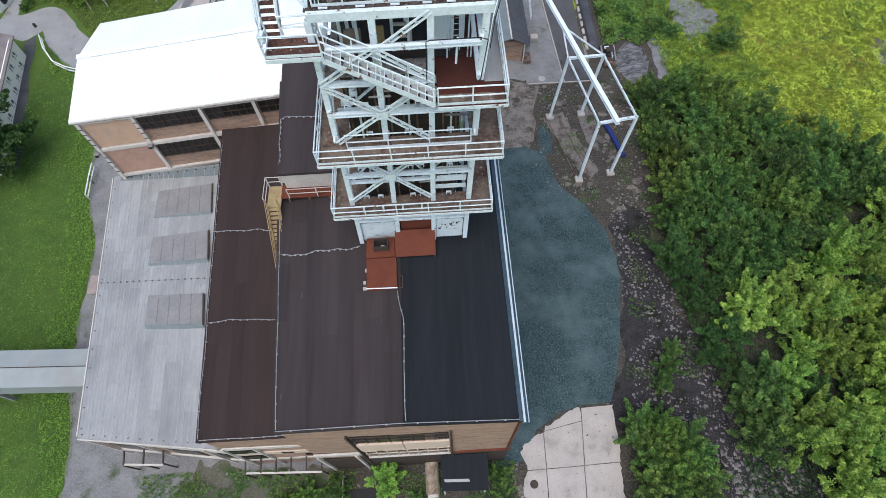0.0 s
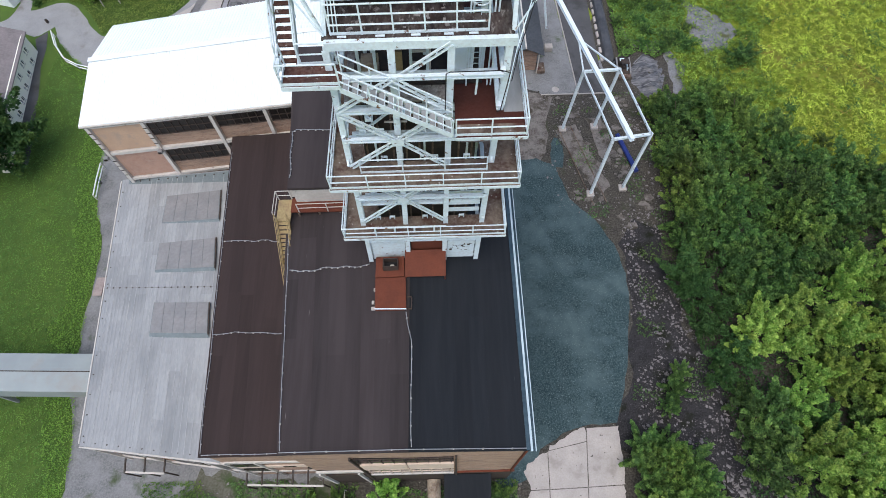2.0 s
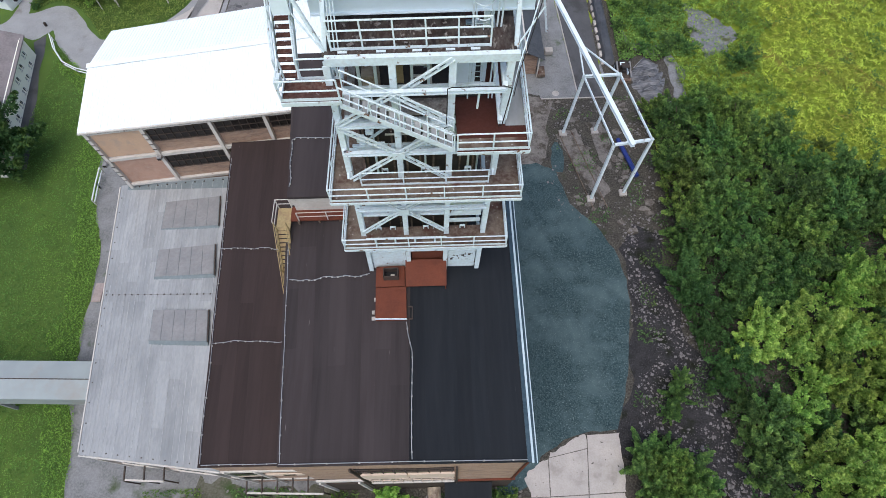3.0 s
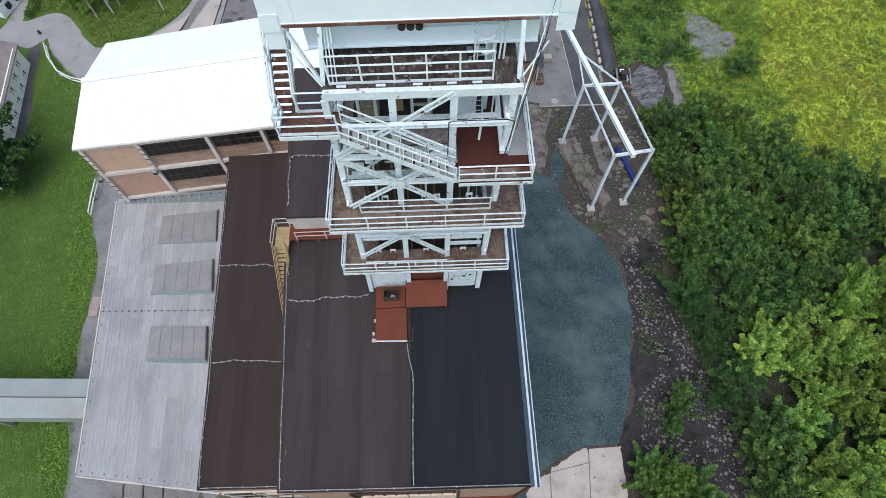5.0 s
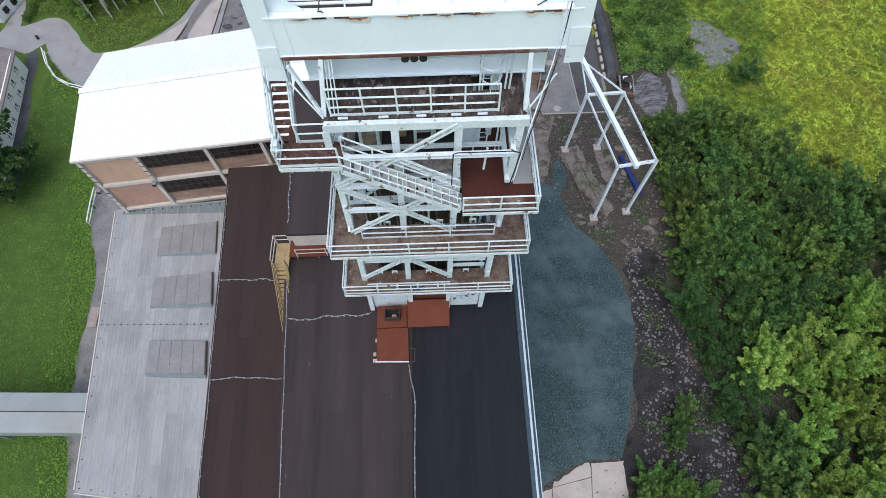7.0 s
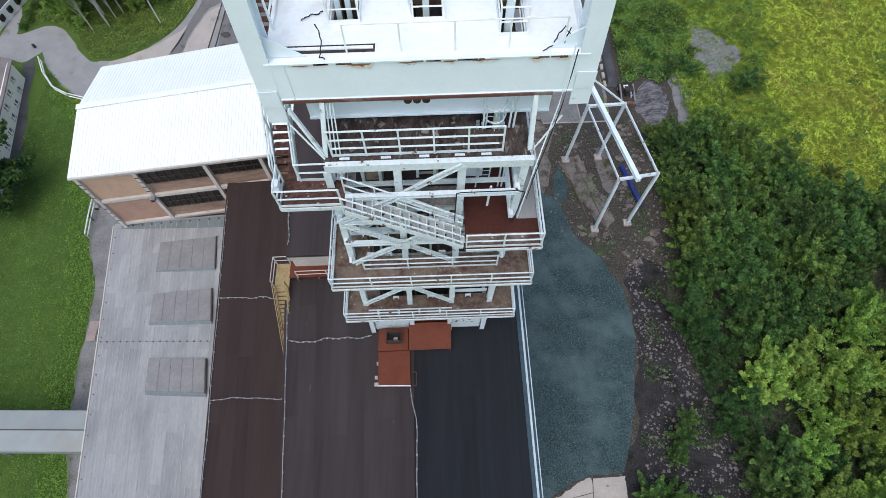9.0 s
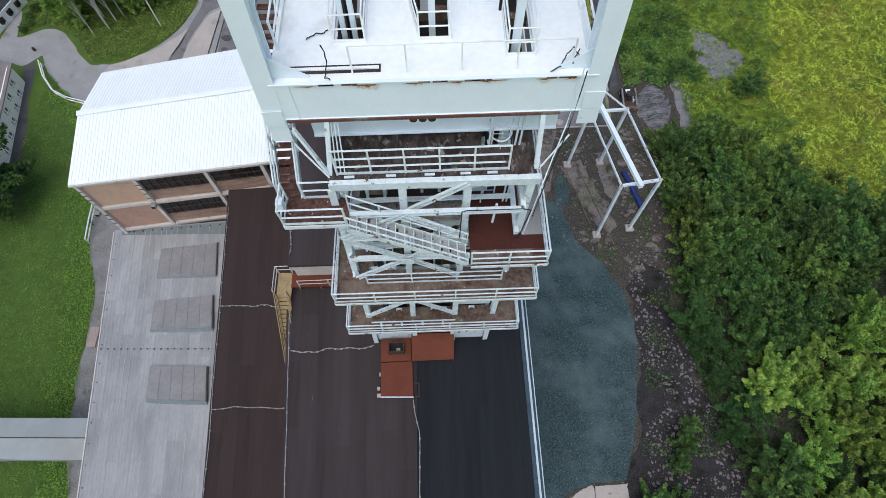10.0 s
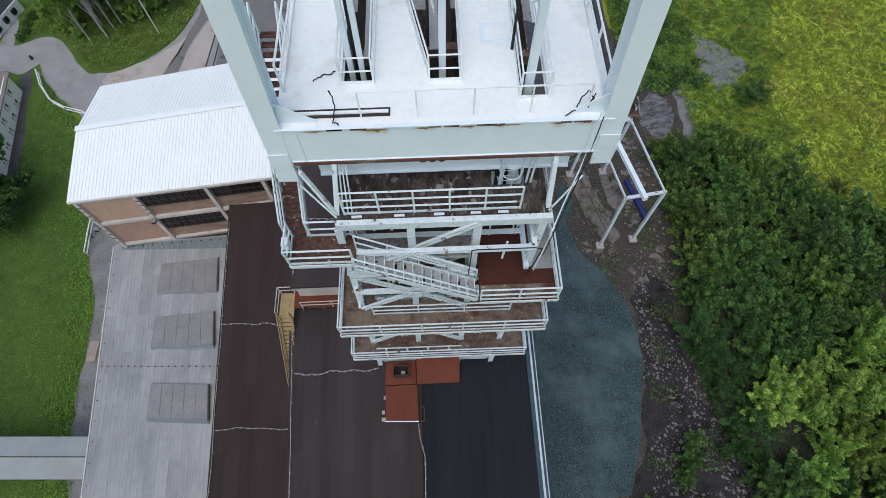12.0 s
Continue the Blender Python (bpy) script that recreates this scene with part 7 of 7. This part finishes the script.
for x, y, s in ((17.0, 6.5, 0.7), (18.6, 6.2, 0.75), (20.2, 5.2, 0.8), (21.3, 3.6, 0.75), (19.9, 3.0, 0.8), (21.8, 1.8, 0.7), (18.0, 4.7, 0.75), (16.6, 5.2, 0.75), (17.6, 3.6, 0.9), (16.9, 1.4, 0.8), (18.8, 1.6, 0.8), (19.2, 5.0, 0.7), (16.2, -1.5, 0.9), (18.5, -2.0, 0.9), (21.0, 0.5, 0.7), (20.6, 11.0, 0.62), (21.4, 12.6, 0.5), (19.9, 9.6, 0.45), (24.4, 22.5, 0.6)):
    put_plant(BUSH[rng.randrange(4)], "bush", x, y, s, rng.uniform(0, 6.3), "low leafy bush on the stony edge", "bush", "bushes on the stony edge")
for x, y, s in ((-4.3, 3.0, 0.75), (-8.4, 2.6, 0.55), (4.6, 3.0, 0.5), (-10.8, 2.2, 0.55), (-12.5, 1.6, 0.5), (-1.9, 1.6, 0.32), (4.9, 1.4, 0.5)):
    put_plant(SAPL[rng.randrange(4)] if x == -4.3 else BUSH[rng.randrange(4)], "sapling", x, y, s, rng.uniform(0, 6.3), "small sapling growing before the hall front", "tree", "saplings before the hall")
edge = [(36.6, 50.3, 0.9), (37.6, 51.0, 0.8), (35.6, 49.6, 0.45), (34.8, 43.6, 0.6), (38.6, 41.4, 0.6), (42.4, 37.8, 0.6), (46.0, 33.5, 0.55), (40.4, 42.6, 0.4)]
for i in range(60):
    p = (rng.uniform(23.2, 31.5), rng.uniform(52.6, 68))
    if all((p[0] - q[0]) ** 2 + (p[1] - q[1]) ** 2 > 1.7 for q in edge):
        edge.append((p[0], p[1], rng.uniform(0.42, 0.68)))
for x, y, s in edge:
    put_plant(BUSH[rng.randrange(4)], "bush", x, y, s * 0.85, rng.uniform(0, 6.3), "low green bush at the meadow edge", "bush", "bushes at the meadow edge", tall=0.7)
for x, y, s in ((-40.3, 68.5, 1.0), (-38.0, 68.4, 1.0), (-43.5, 70.5, 1.0), (-41.0, 72.0, 1.05), (-37.5, 73.5, 1.0), (-34.8, 70.2, 0.85), (-33.2, 74.0, 0.9), (-46.5, 72.5, 0.9), (-36, 78, 1.1), (-43, 78, 1.1)):
    put_plant(TREE[rng.randrange(2)], "birch_tree", x, y, s, rng.uniform(0, 6.3), "leafy birch with pale trunk beside the path", "tree", "birches by the path")
for x, y, s in ((-41.7, 64.2, 1.0), (-41.2, 65.7, 0.95), (-42.4, 65.1, 1.0), (-43.7, 63.6, 0.8), (-42.9, 66.4, 1.0), (-40.4, 66.6, 0.95)):
    put_plant(TALL[rng.randrange(2)], "birch_tree", x, y, s, rng.uniform(0, 6.3), "tall birch with a bare pale trunk", "tree", "birches by the path")
for x, y, s in ((-47.5, 68.2, 0.95), (-45.0, 69.0, 1.0), (-42.0, 69.0, 1.0), (-39.5, 70.5, 1.0), (-48.8, 71.5, 1.0), (-39.0, 75.0, 1.05)):
    put_plant(TREE[rng.randrange(2)], "birch_tree", x, y, s, rng.uniform(0, 6.3), "leafy birch with pale trunk beside the path", "tree", "birches by the path")
for x, y, s in ((-46.2, 66.0, 0.7), (-47.2, 65.9, 0.5), (-38.6, 67.0, 0.6), (-48.6, 67.0, 0.7), (-36.0, 68.6, 0.6), (-45.2, 64.4, 0.4)):
    put_plant(SAPL[rng.randrange(4)], "bush", x, y, s, rng.uniform(0, 6.3), "light-green undergrowth bush below the birches", "bush", "undergrowth below the birches")
put_plant(DARK[0], "round_tree", -47.9, 39.4, 1.28, 0.6, "round dark-green tree beside the house", "tree", "dark trees by the house")
put_plant(DARK[0], "round_tree", -52.5, 36.5, 0.9, 2.6, "round dark-green tree beside the house", "tree", "dark trees by the house")
for x, y, s in ((-52.6, 64.2, 0.28), (-52.4, 65.4, 0.32), (-52.6, 66.6, 0.3), (-52.2, 68.0, 0.35)):
    put_plant(BUSH[rng.randrange(4)], "bush", x, y, s, rng.uniform(0, 6.3), "low bush beside the far path", "bush", "bushes by the cottage")


def strew(name, seed, n, area, keep, size, height, material, label, category, upright=0.5, mound=0.8):
    """Low herbs and grass: small leaves lying about level, thicker and taller in clumps."""
    r = np.random.default_rng(seed)
    p = np.column_stack((r.uniform(area[0], area[2], n), r.uniform(area[1], area[3], n)))
    p = np.array([q for q in p if keep(q)])
    n = len(p)
    clump = np.array([0.5 + 0.5 * noise.noise((q[0] * mound, q[1] * mound, seed)) + 0.35 * noise.noise((q[0] * 2.1, q[1] * 2.1, seed)) for q in p]).clip(0.05, 1.2)
    c = np.column_stack((p, height * clump * r.uniform(0.35, 1.0, n)))
    nrm = np.column_stack((r.normal(scale=upright, size=(n, 2)), np.ones(n)))
    nrm /= np.linalg.norm(nrm, axis=1)[:, None]
    t = np.cross(nrm, r.normal(size=(n, 3)))
    t /= np.linalg.norm(t, axis=1)[:, None]
    b = np.cross(nrm, t)
    s = (size * r.uniform(0.5, 1.4, n))[:, None]
    v = np.stack((c - t * s, c - b * s * 0.4, c + t * s, c + b * s * 0.4), 1)
    me = bpy.data.meshes.new(name)
    me.from_pydata(v.reshape(-1, 3).tolist(), [], np.arange(n * 4).reshape(n, 4).tolist())
    me.materials.append(material)
    return tagged(new(name, me), label, category, kind="stuff")


PATCH = [(32.6, 53.4), (33.4, 51.9), (36.0, 53.6), (37.8, 55.0), (37.4, 57.2), (35.2, 58.6), (33.0, 60.5), (32.2, 57.4)]
HEAP = [(22.6, 44.4), (29, 44.4), (29, 50.5), (27, 52.8), (22.6, 52.8)]
def on_meadow(q):
    return q[0] > 22.6 + 0.9 * noise.noise((q[1] * 0.3, 0, 0)) and not (inside((q[0] + 1.2 * noise.noise((q[0] * 0.7, q[1] * 0.7, 3)), q[1] + 1.2 * noise.noise((q[0] * 0.7, q[1] * 0.7, 8))), PATCH) and (q[0] * 37.1 + q[1] * 17.3) % 1 < 0.84) and not inside(q, HEAP) and not inside(q, THICKET) and not (q[0] < 31 + noise.noise((q[1] * 0.4, 1, 0)) * 2 and q[1] > 51.5) and (q[0] > 24 or q[1] > 52) and noise.noise((q[0] * 1.1, q[1] * 1.1, 7)) > -0.30


def glow_side(q):
    return q[0] + 3.5 * noise.noise((q[0] * 0.22, q[1] * 0.22, 5.5)) + 2.0 * noise.noise((q[0] * 0.8, q[1] * 0.8, 5.5)) > 41 + 0.12 * (q[1] - 50)


strew("meadow_grass", 1, 210000, (22.5, 31, 62, 72), lambda q: not glow_side(q) and on_meadow(q), 0.115, 1.2, M["grass_meadow"], "tall green meadow grass and weeds", "grass", 0.8, 0.75)
strew("dry_grass", 9, 210000, (22.5, 29, 64, 72), lambda q: glow_side(q) and on_meadow(q), 0.11, 1.0, M["grass_glow"], "yellow-green meadow grass with the evening glow in its colour", "grass", 0.8, 0.75)
strew("meadow_tufts", 12, 80000, (23, 30, 64, 72), lambda q: on_meadow(q) and noise.noise((q[0] * 0.55, q[1] * 0.55, 11.0)) > 0.10 + 0.16 * glow_side(q), 0.12, 1.5, M["leaf_dark"], "dark green weed tufts in the meadow", "weeds", 0.7, 0.9)
M["dock_rust"] = leaf_material("dock_rust", (0.20, 0.125, 0.035), (0.33, 0.20, 0.06), (0.44, 0.31, 0.10))
strew("rusty_docks", 13, 40000, (26, 30, 64, 72), lambda q: on_meadow(q) and noise.noise((q[0] * 0.30, q[1] * 0.30, 17.0)) + 0.4 * noise.noise((q[0] * 1.4, q[1] * 1.4, 3.0)) > 0.36, 0.10, 1.2, M["dock_rust"], "rusty seeding dock in the meadow", "weeds", 0.9, 0.9)
strew("lawn_fringe", 10, 110000, (-50, -6, -30, 54), lambda q: 0.0 < np.interp(q[1], [-6, 7, 14, 20, 27, 33, 40, 47, 52, 60], [-31.4, -31.7, -33.4, -34.1, -34.4, -36.4, -37.4, -38.3, -42.6, -50]) - q[0] < 2.6 + 1.6 * noise.noise((q[1] * 0.3, 4.0, 0)), 0.085, 0.45, M["grass_fringe"], "longer pale grass along the lawn's edge", "grass", 0.7)
strew("edge_herbs", 8, 26000, (22.6, 50, 34, 72), lambda q: q[0] < 31.5 + noise.noise((q[1] * 0.4, 1, 0)) * 2 and q[1] > 51.8 + noise.noise((q[0] * 0.5, 2, 0)) * 1.2 and not inside(q, PATCH), 0.15, 0.9, M["leaf_birch"], "rank green herbs at the meadow edge", "weeds", 0.8)
strew("thicket_weeds", 2, 40000, (22, -4, 52, 44), lambda q: inside(q, THICKET), 0.14, 0.7, M["leaf_deep"], "weeds between the bushes", "weeds")
strew("lawn_grass", 3, 130000, (-62, -6, -31, 60), lambda q: q[0] < np.interp(q[1], [-6, 7, 14, 20, 27, 33, 40, 47, 52, 60], [-31.8, -32.1, -33.8, -34.5, -34.8, -36.8, -37.8, -38.7, -43, -50]) and (q[0] < -50 or q[1] < 58) and (q[0] > -47.5 or q[1] < 38), 0.09, 0.26, M["grass_lawn"], "short green lawn grass", "grass")
M["grass_bank"] = leaf_material("grass_bank", (0.100, 0.165, 0.030), (0.145, 0.215, 0.040), (0.215, 0.280, 0.070), patch=(1.1, 1.0, 0.9), mottle=(0.65, 1.35), mottle_scale=0.9)
strew("bank_grass", 4, 60000, (-54, 58, -26, 80), lambda q: inside(q, [(-44.6, 61.5), (-42.6, 58.5), (-38, 59.0), (-33.4, 62.8), (-31, 68), (-30, 80), (-53, 80), (-53.4, 64), (-50, 65.6), (-46.6, 63.8)]), 0.11, 0.45, M["grass_bank"], "grass bank under the birches", "grass")
strew("front_weeds", 5, 42000, (-25, -14, 6.3, 4.6), lambda q: noise.noise((q[0] * 0.35, q[1] * 0.5, 2.2)) > -0.12 + max(0.0, -1.5 - q[1]) * 0.03 + 0.25 * noise.noise((q[0] * 1.3, q[1] * 1.3, 4.4)) and not (-7.5 < q[0] < -4.4 and q[1] < 2.6) and q[1] < 4.2 + max(0.0, -10 - q[0]) * 0.1, 0.11, 0.45, M["leaf_dark"], "weeds before the hall front", "weeds")
strew("edge_weeds", 6, 9000, (15.5, 0, 25, 30), lambda q: noise.noise((q[0] * 0.4, q[1] * 0.4, 6.2)) > 0.12 and q[0] > np.interp(q[1], [0, 8, 14, 22, 30], [15.6, 16.5, 17.8, 19.6, 20.4]), 0.11, 0.3, M["leaf_dark"], "weeds on the stony edge", "weeds")
strew("gantry_weeds", 7, 6000, (13.5, 29, 24, 46), lambda q: noise.noise((q[0] * 0.45, q[1] * 0.45, 9.2)) > 0.22, 0.1, 0.25, M["leaf_dark"], "weeds round the gantry feet", "weeds")


def stones(name, seed, n, area, keep, lo, hi, material, label):
    """Broken stones: small uneven eight-sided lumps."""
    r = np.random.default_rng(seed)
    verts, faces = [], []
    shape = np.array([(1, 0, 0), (0, 1, 0), (-1, 0, 0), (0, -1, 0), (0, 0, 1), (0, 0, -1)], float)
    tri = ((0, 1, 4), (1, 2, 4), (2, 3, 4), (3, 0, 4), (1, 0, 5), (2, 1, 5), (3, 2, 5), (0, 3, 5))
    while len(verts) < n * 6:
        p = (r.uniform(area[0], area[2]), r.uniform(area[1], area[3]))
        if not keep(p):
            continue
        s = lo + (hi - lo) * r.random() ** 4
        q = shape * (s * r.uniform(0.6, 1.2, 3)) + r.normal(scale=0.15 * s, size=(6, 3))
        q[:, 2] *= 0.6
        an = r.uniform(0, 6.28)
        x, y = q[:, 0] * math.cos(an) - q[:, 1] * math.sin(an), q[:, 0] * math.sin(an) + q[:, 1] * math.cos(an)
        k = len(verts)
        verts += [(p[0] + x[i], p[1] + y[i], q[i, 2] + 0.12 * s) for i in range(6)]
        faces += [tuple(k + i for i in f) for f in tri]
    me = bpy.data.meshes.new(name)
    me.from_pydata(verts, [], faces)
    me.materials.append(material)
    return tagged(new(name, me), label, "stones", kind="stuff")


M["stone"] = mat("stone", (0.19, 0.175, 0.178), (0.075, 0.067, 0.07), 2.5, fine=(0.40, 0.38, 0.38), fine_scale=5, fine_amount=0.4, rough=0.95)
stones("rubble", 31, 3000, (17, -2, 27, 30), lambda p: p[0] > np.interp(p[1], [0, 8, 14, 22, 30], [19.5, 17.2, 17.9, 18.6, 19.0]) and p[0] < np.interp(p[1], [0, 8, 14, 22, 30], [27, 26.5, 24.6, 23, 22.6]) and noise.noise((p[0] * 0.3, p[1] * 0.3, 0.7)) > -0.28, 0.03, 0.20, M["stone"], "broken pale stones along the gravel edge")
stones("bank_rubble", 34, 900, (22, -3, 33, 6), lambda p: inside(p, CLEARING) and noise.noise((p[0] * 0.4, p[1] * 0.4, 2.7)) > -0.2, 0.03, 0.3, M["stone"], "broken stones in the thicket clearing")
stones("yard_rubble", 32, 900, (12, 28, 24, 46), lambda p: noise.noise((p[0] * 0.4, p[1] * 0.4, 3.7)) > -0.05, 0.03, 0.2, M["stone"], "scattered stones in the dirt yard")
stones("front_rubble", 33, 500, (-24, -3, 8, 4.6), lambda p: noise.noise((p[0] * 0.4, p[1] * 0.4, 5.7)) > -0.1, 0.03, 0.2, M["stone"], "scattered stones before the hall front")
